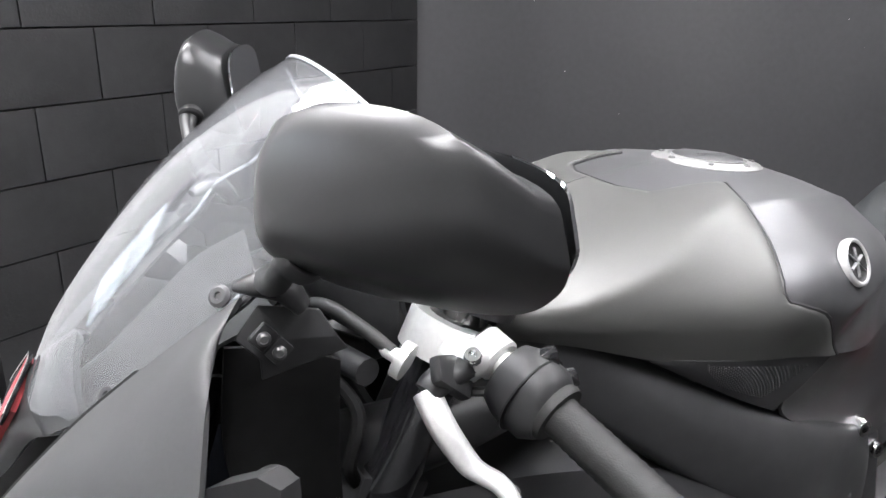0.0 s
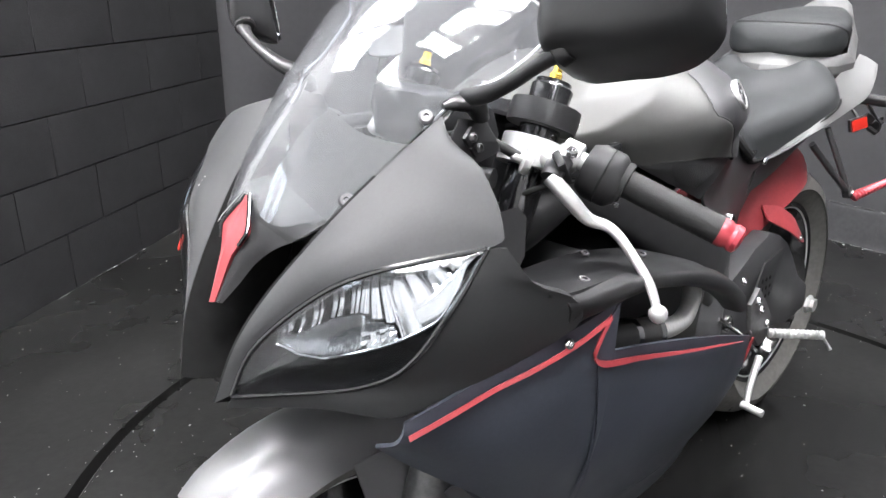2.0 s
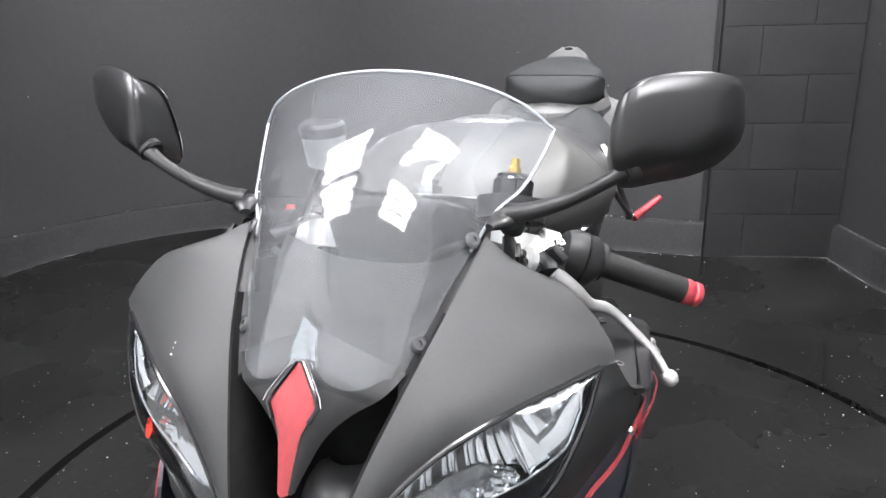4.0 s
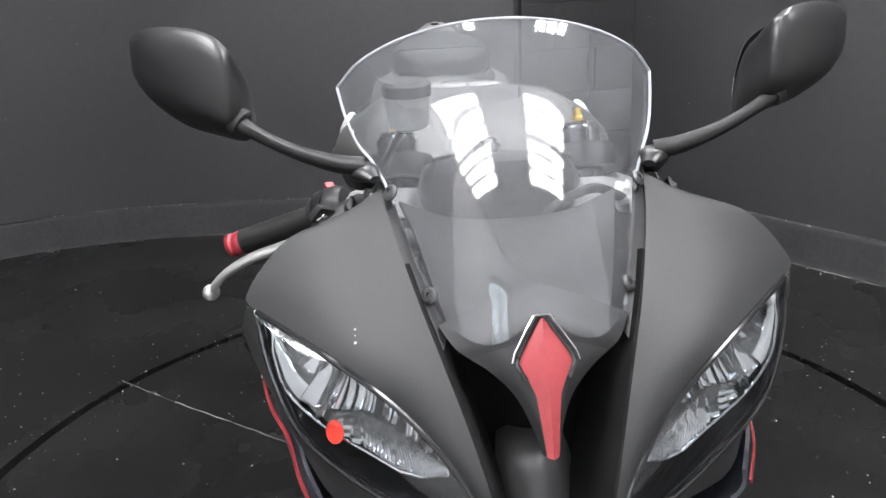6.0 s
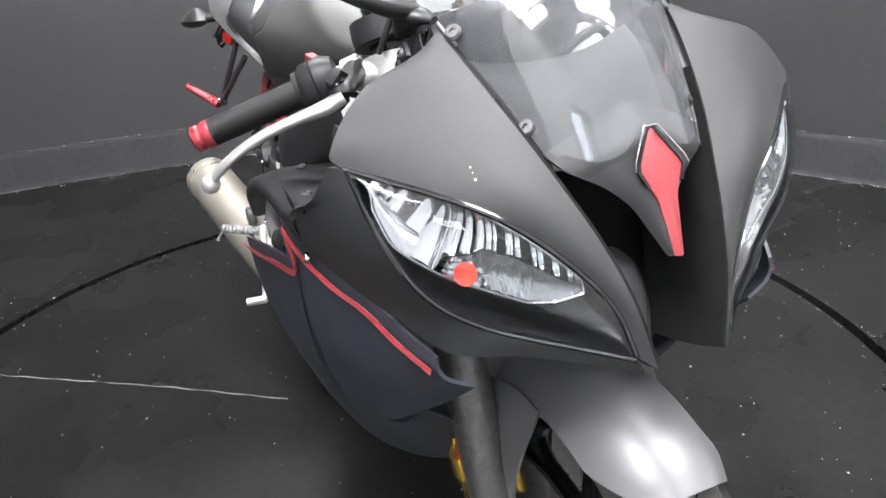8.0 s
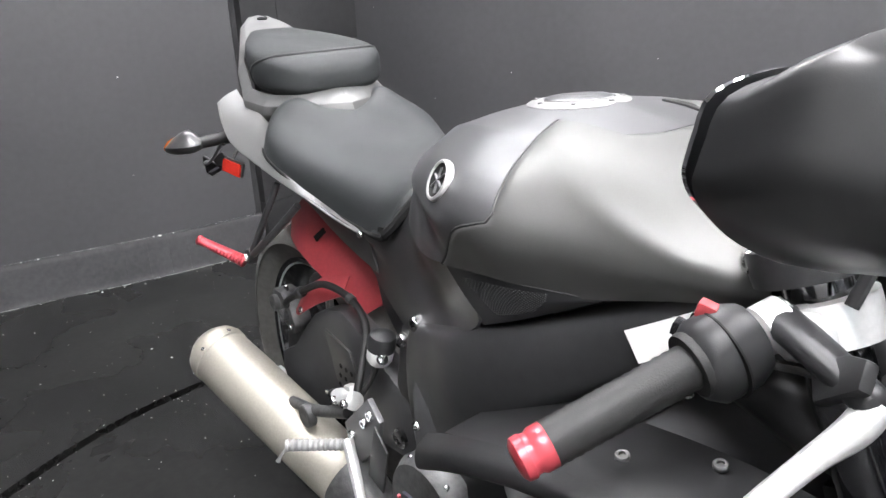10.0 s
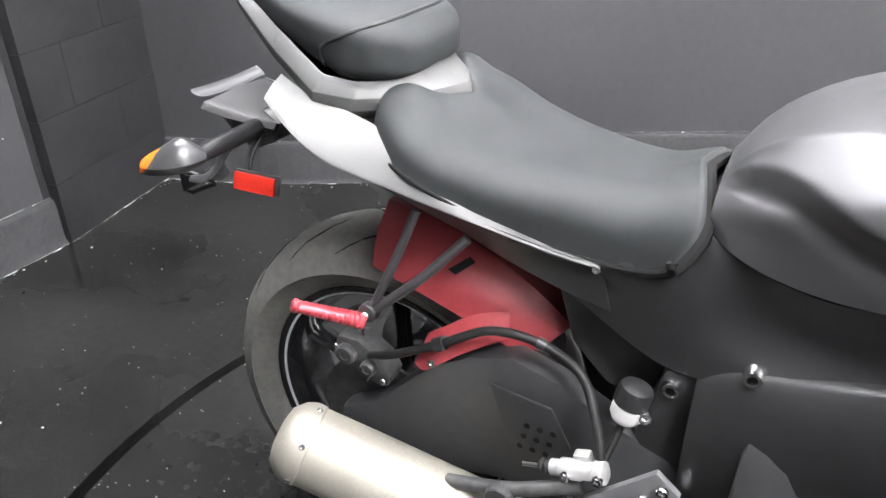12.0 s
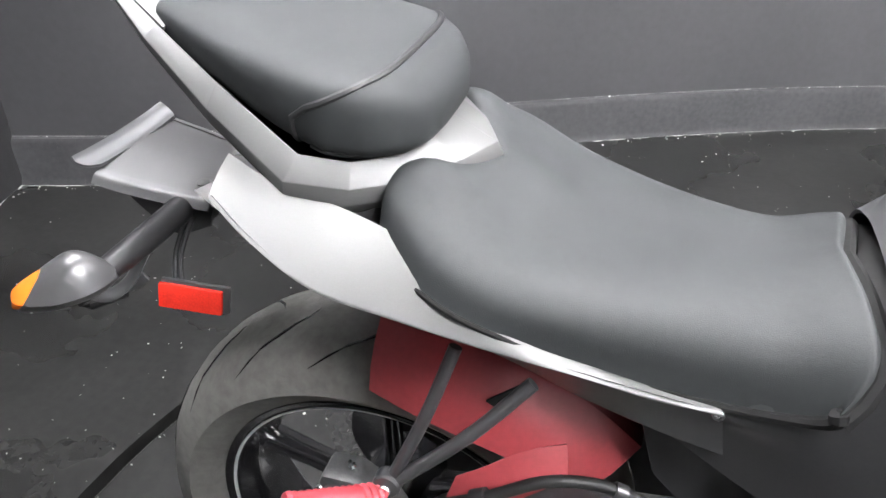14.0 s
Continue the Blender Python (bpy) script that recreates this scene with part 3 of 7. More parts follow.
def rib_line(k):
    """How far down the facets reach before the ribs begin."""
    return float(np.interp(k, (0.20, 0.26, 0.38, 0.50, 0.64), (0.90, 0.56, 0.44, 0.48, 0.62)))


for s in BOTH:
    lens = np.array([[lamp_at(u, v, 0.001 + 0.013 * math.sin(math.pi * v) * math.sin(math.pi * min(u * 0.98 + 0.06, 1)) ** 0.7) for v in np.linspace(0.01, 0.99, 14)] for u in np.linspace(0.01, 0.985, 30)])
    lamp = part("headlight", on(s, sheet(lens, 0.002, (2, 0.8, 0.9))), LENS, bike, "clear slanting headlight", 60)
    rim_pts = list(spline(TOP_EDGE, 24)) + list(spline(LAMP_LOW, 30))[::-1]
    part("seal", on(s, tube(rim_pts + rim_pts[:1], 0.0030, 8)), GLOSSY, lamp, "black rubber seal round the headlight")
    shell = np.array([[lamp_at(u, v, -0.008 - 0.045 * math.sin(math.pi * v) ** 0.5 * math.sin(math.pi * min(max(u, 0.02), 0.98)) ** 0.5) for v in np.linspace(0.0, 1.0, 16)] for u in np.linspace(0.0, 1.0, 40)])
    part("bowl", on(s, sheet(shell, 0.002, (2, 0.8, 0.9))), GLOSSY, lamp, "black lamp housing")
    # the reflector: upright facets set at different slants, over a band of fine ribs
    fb = bmesh.new()
    for k, (a, b) in enumerate(zip(FACETS, FACETS[1:])):
        if k in (10, 13, 16, 18):        # facets left out where the chrome would mirror the dark
            continue
        # narrowed so the black bowl between them stands in for dark reflections
        if k > 4:
            b = a + (b - a) * 0.74
        hollow = 0.0034 + 0.0016 * math.sin(2.7 * k + 1) ** 2
        slant = 0.0018 * math.sin(2.1 * k + 0.6)
        g = []
        for t in np.linspace(0, 1, 9):
            c = a + (b - a) * t
            dep = 0.010 + 0.009 * math.sin(math.pi * (c - 0.02) / 0.64)
            end = rib_line(c) if c > 0.205 else 1.0
            g.append([chrome_at(c, end * w, -dep * (0.35 + 0.65 * math.sin(math.pi * (0.1 + 0.8 * w))) - hollow * math.sin(math.pi * t) + slant * (2 * t - 1)) for w in np.linspace(0, 1, 10)])
        grid_faces(fb, g)
    part("reflector", on(s, fb), REFLECTOR, lamp, "chromed reflector with upright facets", 50)
    rb = bmesh.new()
    ribs = 32
    for k in range(ribs):
        a, b = 0.212 + 0.425 * k / ribs, 0.212 + 0.425 * (k + 1) / ribs
        g = []
        for t, o in ((0, -0.0098), (0.5, -0.0058), (1, -0.0098)):
            c = a + (b - a) * t
            g.append([chrome_at(c, rib_line(c) + (1 - rib_line(c)) * w, o - 0.004 * math.sin(math.pi * w) + 0.0006 * math.sin(23 * w + 2.3 * k)) for w in np.linspace(0, 1, 9)])
        grid_faces(rb, g)
    part("ribbed_reflector", on(s, rb), REFLECTOR, lamp, "fine ribs along the foot of the reflector", 10)
    ks = np.linspace(0.02, 0.64, 40)
    part("chrome_edge", on(s, tube([chrome_at(c, 0.0, -0.004) for c in ks] + [chrome_at(0.64, w, -0.005) for w in (0.3, 0.7)] + [chrome_at(c, 1.0, -0.004) for c in ks[::-1]], 0.0014, 6)), REFLECTOR, lamp, "bright edge round the reflector")
    part("outer_band", on(s, sheet(np.array([[chrome_at(c, w, o) for w, o in ((0.76, -0.0065), (0.84, -0.003), (0.93, -0.0025), (0.99, -0.004))] for c in np.linspace(0.022, 0.17, 18)]), 0.0015, (2, 0.8, 0.9))), REFLECTOR, lamp, "bright band along the outer end of the reflector", 40)
    part("rib", on(s, tube([chrome_at(0.203, w, -0.004 - 0.005 * math.sin(math.pi * w)) for w in np.linspace(0.02, 0.98, 10)], 0.0013, 6)), REFLECTOR, lamp, "bright upright bar")
    part("position_bulb", on(s, lathe([(0.005, 0), (0.006, 0.006), (0.004, 0.012), (0.0003, 0.014)], lamp_at(0.09, 0.45, -0.012), OUTWARD, 12)), WHITEPLASTIC, lamp, "small side bulb")
    if s < 0:
        part("sticker", on(s, lathe([(0.0105, -0.0006), (0.0105, 0.0006), (0.0003, 0.0006)], lamp_at(0.46, 0.57, 0.0125), (0.70, 0.62, 0.33), 24)), STICKER, lamp, "round red paper dot stuck on the lens")

# ---- side fairings
BAND_TOP = [(1.176, 0.285, 0.729), (1.150, 0.288, 0.726), (1.060, 0.278, 0.718), (0.950, 0.270, 0.695), (0.830, 0.262, 0.662), (0.730, 0.252, 0.618), (0.660, 0.240, 0.578)]
BAND_LOW = [(1.160, 0.280, 0.690), (1.110, 0.286, 0.691), (1.030, 0.289, 0.692), (0.945, 0.287, 0.674), (0.850, 0.283, 0.643), (0.760, 0.277, 0.601), (0.670, 0.262, 0.545)]
STRIPE = [(1.309, 0.207, 0.612), (1.272, 0.226, 0.630), (1.225, 0.241, 0.646), (1.188, 0.263, 0.664), (1.141, 0.278, 0.680), (1.096, 0.286, 0.691), (1.072, 0.287, 0.698), (1.094, 0.281, 0.668), (1.100, 0.279, 0.648), (1.080, 0.280, 0.634), (0.980, 0.290, 0.613), (0.830, 0.296, 0.572), (0.720, 0.285, 0.530), (0.640, 0.268, 0.497)]
FOOT = [(1.318, 0.172, 0.572), (1.282, 0.182, 0.538), (1.235, 0.196, 0.498), (1.175, 0.210, 0.450), (1.110, 0.222, 0.412), (1.075, 0.228, 0.398), (1.062, 0.230, 0.392), (1.056, 0.231, 0.390), (1.048, 0.232, 0.387), (1.035, 0.234, 0.382), (0.950, 0.238, 0.352), (0.820, 0.236, 0.330), (0.720, 0.228, 0.325), (0.640, 0.215, 0.335)]
for s in BOTH:
    side = part("side_fairing", on(s, panel([[a, np.array(a) * 0.66 + np.array(b) * 0.34 + (0, 0.012, 0), np.array(a) * 0.33 + np.array(b) * 0.67 + (0, 0.014, 0), b] for a, b in zip(STRIPE, FOOT)], 60, 14, 0.004, (0.9, 2, 0.5))), NAVY, bike,
                "dark blue-black side fairing with a red pinstripe")
    def stripe(pts, w):
        p = spline(pts, 40)
        g = np.stack([p + (0, 0.0035, 0.0), p + (0, 0.0045, -w * 0.5), p + (0, 0.0055, -w)], 1)
        return sheet(g, 0.0015, (0.9, 3, 0.5))
    part("pinstripe", on(s, stripe([np.array(p) + (0, 0.002, -0.012) for p in STRIPE[0:5]] + [(1.096, 0.288, 0.684)], 0.0052)), RED, side, "red pinstripe")
    hook = spline([(1.092, 0.289, 0.686), (1.107, 0.287, 0.664), (1.111, 0.285, 0.645), (1.086, 0.285, 0.627), (1.020, 0.291, 0.612), (0.930, 0.299, 0.589), (0.830, 0.301, 0.562), (0.740, 0.294, 0.533)], 40)
    wide = np.interp(np.linspace(0, 1, 40), (0, 0.25, 0.4, 1), (0.0065, 0.009, 0.010, 0.001))
    part("pinstripe", on(s, sheet(np.stack([hook + (0, 0.001, 0), hook + np.column_stack([-wide * 0.25, 0.002 + 0 * wide, -wide * 0.9])], 1), 0.0015, (0.9, 3, 0.5))), RED, side, "red pinstripe")
    part("rear_edge_stripe", on(s, tube([(0.640, 0.272, 0.495), (0.639, 0.262, 0.45), (0.640, 0.240, 0.38), (0.641, 0.220, 0.335)], 0.0022, 6, 16)), RED, side, "red edge line")
    band = part("fairing_band", on(s, panel([[a, np.array(a) * 0.5 + np.array(b) * 0.5 + (0, 0.010, 0.006), b, np.array(b) + (0, -0.03, -0.004)] for a, b in zip(BAND_TOP, BAND_LOW)], 40, 14, 0.004, (0.9, 2, 0.9))), PLASTIC, bike, "black plastic arch over the side vent")
    part("vent_back", on(s, panel([[(1.12, 0.235, 0.69), (1.10, 0.225, 0.62), (1.06, 0.22, 0.56)], [(0.95, 0.22, 0.665), (0.95, 0.215, 0.60), (0.95, 0.21, 0.53)], [(0.80, 0.21, 0.62), (0.80, 0.205, 0.55), (0.80, 0.20, 0.47)], [(0.66, 0.19, 0.56), (0.66, 0.185, 0.50), (0.66, 0.18, 0.44)]], 10, 8, 0.004)), PLASTIC, band, "dark inside of the vent")
    part("ledge", on(s, panel([[(1.195, 0.286, 0.738), (1.185, 0.235, 0.722), (1.170, 0.150, 0.690)], [(1.150, 0.284, 0.727), (1.130, 0.240, 0.718), (1.110, 0.150, 0.690)], [(1.060, 0.277, 0.717), (1.050, 0.240, 0.712), (1.030, 0.150, 0.690)], [(0.950, 0.269, 0.694), (0.945, 0.235, 0.695), (0.930, 0.150, 0.680)], [(0.830, 0.261, 0.661), (0.82, 0.230, 0.662), (0.80, 0.150, 0.650)], [(0.70, 0.245, 0.602), (0.70, 0.215, 0.605), (0.69, 0.150, 0.600)]], 26, 12, 0.003, (1, 0.2, 2))), PLASTIC, band, "black inner cover with screws")
    for x, y, z in ((1.105, 0.262, 0.7195), (0.925, 0.225, 0.692), (0.985, 0.180, 0.697)):
        part("screw", on(s, bolt((x, y, z - 0.001), (0, 0.25, 1), 0.0065, 0.004)), DARKMETAL, band, "dark push screw")
    for x, y, z in ((0.650, 0.247, 0.585), (1.150, 0.279, 0.668)):
        part("screw", on(s, bolt((x, y, z), (0, 1, 0.15), 0.006, 0.004)), CHROME, side, "bright screw")
    part("belly_fairing", on(s, panel([[(1.225, 0.196, 0.49), (1.17, 0.11, 0.40), (1.13, 0.03, 0.36)], [(1.165, 0.21, 0.44), (1.12, 0.15, 0.33), (1.08, 0.06, 0.26)], [(0.95, 0.238, 0.352), (0.92, 0.17, 0.23), (0.90, 0.06, 0.17)], [(0.72, 0.228, 0.325), (0.70, 0.17, 0.21), (0.68, 0.06, 0.16)], [(0.58, 0.19, 0.34), (0.55, 0.14, 0.22), (0.55, 0.05, 0.18)]], 24, 12, 0.004, (0.9, 2, 0.2))), NAVY, bike, "dark lower fairing")
    # coolant hose in the vent
    hose = part("coolant_hose", on(s, tube([(1.02, 0.247, 0.615), (0.955, 0.260, 0.606), (0.89, 0.262, 0.596), (0.850, 0.258, 0.600), (0.815, 0.245, 0.620), (0.79, 0.215, 0.635)], 0.0125, 14, 30)), ALU, bike, "silver bent coolant pipe in the vent")
    part("rubber_sleeve", on(s, tube([(1.03, 0.245, 0.616), (0.985, 0.254, 0.611), (0.945, 0.2605, 0.605)], 0.0200, 14, 8)), RUBBER, hose, "black rubber hose end")
    for hx, hy, hz in ((0.99, 0.253, 0.612), (0.948, 0.260, 0.605)):
        part("clamp", on(s, lathe([(0.021, -0.005), (0.0225, -0.005), (0.0225, 0.005), (0.021, 0.005)], (hx, hy, hz), (1, -0.12, 0.2), 18)), CHROME, hose, "steel hose clamp")

# ---- mirrors
MIRROR_SHAPE = [(0.062, 0.010), (0.057, 0.033), (0.026, 0.045), (-0.022, 0.046), (-0.050, 0.034), (-0.060, 0.004), (-0.060, -0.030), (-0.048, -0.049), (-0.010, -0.046), (0.034, -0.041), (0.054, -0.025), (0.062, -0.006)]
for s in BOTH:
    (cx, cy, cz), deep = ((1.111, 0.305, 0.981), 0.76) if s > 0 else ((1.113, 0.317, 0.988), 0.66)
    shape = spline(MIRROR_SHAPE + MIRROR_SHAPE[:1], 49)[:-1] * (1.0, 0.94 if s > 0 else 1.0)
    shape = np.array([(u, v * (1 - (0.18 if s > 0 else 0.34) * (3 - 2 * min(u / 0.062, 1)) * min(u / 0.062, 1) ** 2) if u > 0 and v < 0 else v) for u, v in shape])
    shape[:, 1] += (0.05 if s > 0 else 0.10) * shape[:, 0]        # the outer end is carried higher
    rings = []
    rise = 1.0 if s > 0 else 0.35            # the shell's front stands higher than its rim
    for dx, ku, kv, su, sv in ((-0.013, 0.95, 0.95, 0, -0.004), (-0.011, 0.985, 0.985, 0, -0.004), (0.006, 1.0, 1.0, 0, -0.003), (0.030, 0.99, 1.03, 0, 0.003), (0.052, 0.94, 1.02, 0, 0.008), (0.068, 0.84, 0.91, -0.004, 0.006),
                               (0.082, 0.66, 0.68, -0.011, -0.001), (0.092, 0.45, 0.44, -0.018, -0.008), (0.098, 0.22, 0.20, -0.023, -0.012), (0.0995, 0.02, 0.02, -0.024, -0.013)):
        sv += rise * (0.20 * dx - 0.004)
        rings.append([(cx + dx * deep - 0.48 * u * ku + 0.16 * v * kv * max(0, 1 - dx / 0.06), cy + su + u * ku, cz + sv + v * kv) for u, v in shape])
    mirror = part("mirror", on(s, loft(rings)), MIRRORSHELL, bike, "satin black rear-view mirror on a slim arm", 50)
    face = [(cx - 0.014 - 0.48 * u * 0.94 + 0.16 * v * 0.94, cy + u * 0.94, cz - 0.004 + v * 0.94) for u, v in shape]
    fm = bmesh.new()
    a = [fm.verts.new(p) for p in face]
    b = [fm.verts.new(Vector(p) + Vector((-0.002, 0, 0))) for p in face]
    fm.faces.new(b)
    for i in range(len(a)):
        fm.faces.new((a[i], a[(i + 1) % len(a)], b[(i + 1) % len(a)], b[i]))
    part("mirror_glass", on(s, fm), MIRROR, mirror, "mirror glass")
    part("arm", on(s, tube([(1.166, 0.150, 0.903), (1.172, 0.178, 0.910), (1.176, 0.215, 0.925), (1.178, 0.246, 0.943), (1.172, 0.266, 0.956), (1.150, 0.278, 0.966)], (0.013, 0.0115, 0.009, 0.0085, 0.011, 0.012), 14, 26, 0.8)), PLASTIC, mirror, "slim black mirror arm")
    part("collar", on(s, lathe([(0.012, -0.006), (0.0145, -0.004), (0.0145, 0.004), (0.013, 0.007)], (1.171, 0.265, 0.956), (-0.25, 0.75, 0.55), 16)), PLASTIC, mirror, "ribbed rubber collar")
    part("foot", on(s, tube([(1.190, 0.137, 0.895), (1.176, 0.145, 0.898), (1.160, 0.150, 0.896), (1.148, 0.150, 0.880)], (0.006, 0.014, 0.017, 0.012), 16, 20, 0.62)), MIRRORSHELL, mirror, "black mirror foot on the fairing stay")

# ---- cockpit: forks, clamps, bars
RAKE = Vector((0.407, 0, -0.914))
for s in BOTH:
    top = Vector((0.985, 0.115, 0.885))
    fork = part("fork_leg", on(s, tube([top, top + RAKE * 0.16, top + RAKE * 0.34], 0.0255, 20)), GLOSSY, bike, "black front fork leg")
    part("lower_leg", on(s, tube([top + RAKE * 0.30, top + RAKE * 0.42, top + RAKE * 0.62, top + RAKE * 0.695], (0.029, 0.030, 0.027, 0.022), 20)), DARKMETAL, fork, "dark lower fork leg")
    part("fork_cap", on(s, lathe([(0.026, 0), (0.026, 0.008), (0.022, 0.012), (0.022, 0.016), (0.008, 0.016)], top, -RAKE, 20)), GLOSSY, fork, "black fork cap")
    part("adjuster", on(s, lathe([(0.0085, 0.0), (0.0085, 0.010), (0.006, 0.012), (0.006, 0.022), (0.0003, 0.023)], top - RAKE * 0.015, -RAKE, 6)), GOLD, fork, "gold fork adjuster")
    ring = part("bar_clamp", on(s, lathe([(0.027, -0.017), (0.0405, -0.017), (0.0405, 0.017), (0.027, 0.017)], top + RAKE * 0.075, RAKE, 28)), ALU, bike, "silver clip-on clamp")
    part("clamp_arm", on(s, joined(tube([top + RAKE * 0.072 + Vector((0.004, 0.026, 0)), top + RAKE * 0.072 + Vector((0.010, 0.050, -0.002)), Vector((1.003, 0.158, 0.822))], (0.021, 0.019, 0.0165), 14, 8, 0.85), lathe([(0.0165, -0.012), (0.019, -0.010), (0.019, 0.010), (0.0165, 0.012)], (1.001, 0.162, 0.820), (-0.36, 0.87, -0.36), 18))), ALU, ring, "silver arm of the clip-on clamp")
    part("clamp_bolt", on(s, bolt(top + RAKE * 0.075 + Vector((0.005, 0.040, 0.0)), (0.3, 1, 0), 0.006, 0.006)), CHROME, ring)
    part("top_clamp_ring", on(s, lathe([(0.027, -0.014), (0.043, -0.014), (0.044, 0.0), (0.043, 0.014), (0.027, 0.014)], top + RAKE * 0.028, RAKE, 28)), PLASTIC, bike, "black top yoke ring")
    part("yoke_bolt", on(s, bolt((0.967, 0.140, 0.853), (-0.5, 0.8, 0), 0.009, 0.006)), CHROME, bike, "bright yoke bolt")
part("top_yoke", slab([(-0.03, -0.09), (0.02, -0.10), (0.035, -0.04), (0.035, 0.04), (0.02, 0.10), (-0.03, 0.09), (-0.045, 0.03), (-0.045, -0.03)], (0.985, 0, 0.845), (0.914, 0, 0.407), (0, 1, 0), 0.022, 0.004), GLOSSY, bike, "black top fork yoke")
part("lower_yoke", slab([(-0.03, -0.12), (0.04, -0.13), (0.05, -0.04), (0.05, 0.04), (0.04, 0.13), (-0.03, 0.12)], (1.075, 0, 0.66), (0.914, 0, 0.407), (0, 1, 0), 0.035, 0.005), FRAMEBLK, bike, "black lower fork yoke")
part("steering_stem", lathe([(0.018, 0), (0.018, 0.012), (0.012, 0.016), (0.012, 0.02), (0.0005, 0.02)], (0.975, 0, 0.868), -RAKE, 6), CHROME, bike, "steering stem nut")

dash = part("instrument_panel", loft([[(1.075 + d, w * 0.095 * k, 0.845 + h * 0.045 * k + d * 0.5) for w, h in ((1, 0.2), (0.9, 0.8), (0.5, 1), (-0.5, 1), (-0.9, 0.8), (-1, 0.2), (-0.9, -0.8), (-0.4, -1), (0.4, -1), (0.9, -0.8))] for d, k in ((-0.025, 0.85), (-0.022, 0.98), (0.0, 1.0), (0.03, 0.85), (0.045, 0.5))]), PLASTIC, bike, "black instrument pod behind the screen", 45)
part("dial", lathe([(0.038, 0), (0.040, 0.004), (0.036, 0.006), (0.0005, 0.006)], (1.048, -0.030, 0.838), (-0.9, 0, 0.45), 32), GLOSSY, dash, "round black dial")
part("dash_stay", joined(tube([(1.09, -0.12, 0.80), (1.11, -0.06, 0.80), (1.115, 0, 0.80), (1.11, 0.06, 0.80), (1.09, 0.12, 0.80)], 0.012, 10, 24), tube([(1.06, 0, 0.76), (1.12, 0, 0.79)], 0.012, 10)), PLASTIC, bike, "black stay for the instruments")
part("inner_cowl", panel([[(x - 0.004, y * 0.90, z - 0.013) for x, y, z in row] for row in [[(1.148, -0.128, 0.872), (1.150, -0.07, 0.852), (1.155, 0, 0.848), (1.150, 0.07, 0.852), (1.148, 0.128, 0.872)], [(1.200, -0.113, 0.852), (1.215, -0.06, 0.825), (1.222, 0, 0.818), (1.215, 0.06, 0.825), (1.200, 0.113, 0.852)],
                          [(1.258, -0.094, 0.806), (1.272, -0.05, 0.798), (1.280, 0, 0.795), (1.272, 0.05, 0.798), (1.258, 0.094, 0.806)], [(1.296, -0.078, 0.776), (1.314, -0.04, 0.780), (1.322, 0, 0.782), (1.314, 0.04, 0.780), (1.296, 0.078, 0.776)]]], 24, 24, 0.003, (1.3, 0, 2)), RUBBER, bike, "dark inner cowl under the screen")


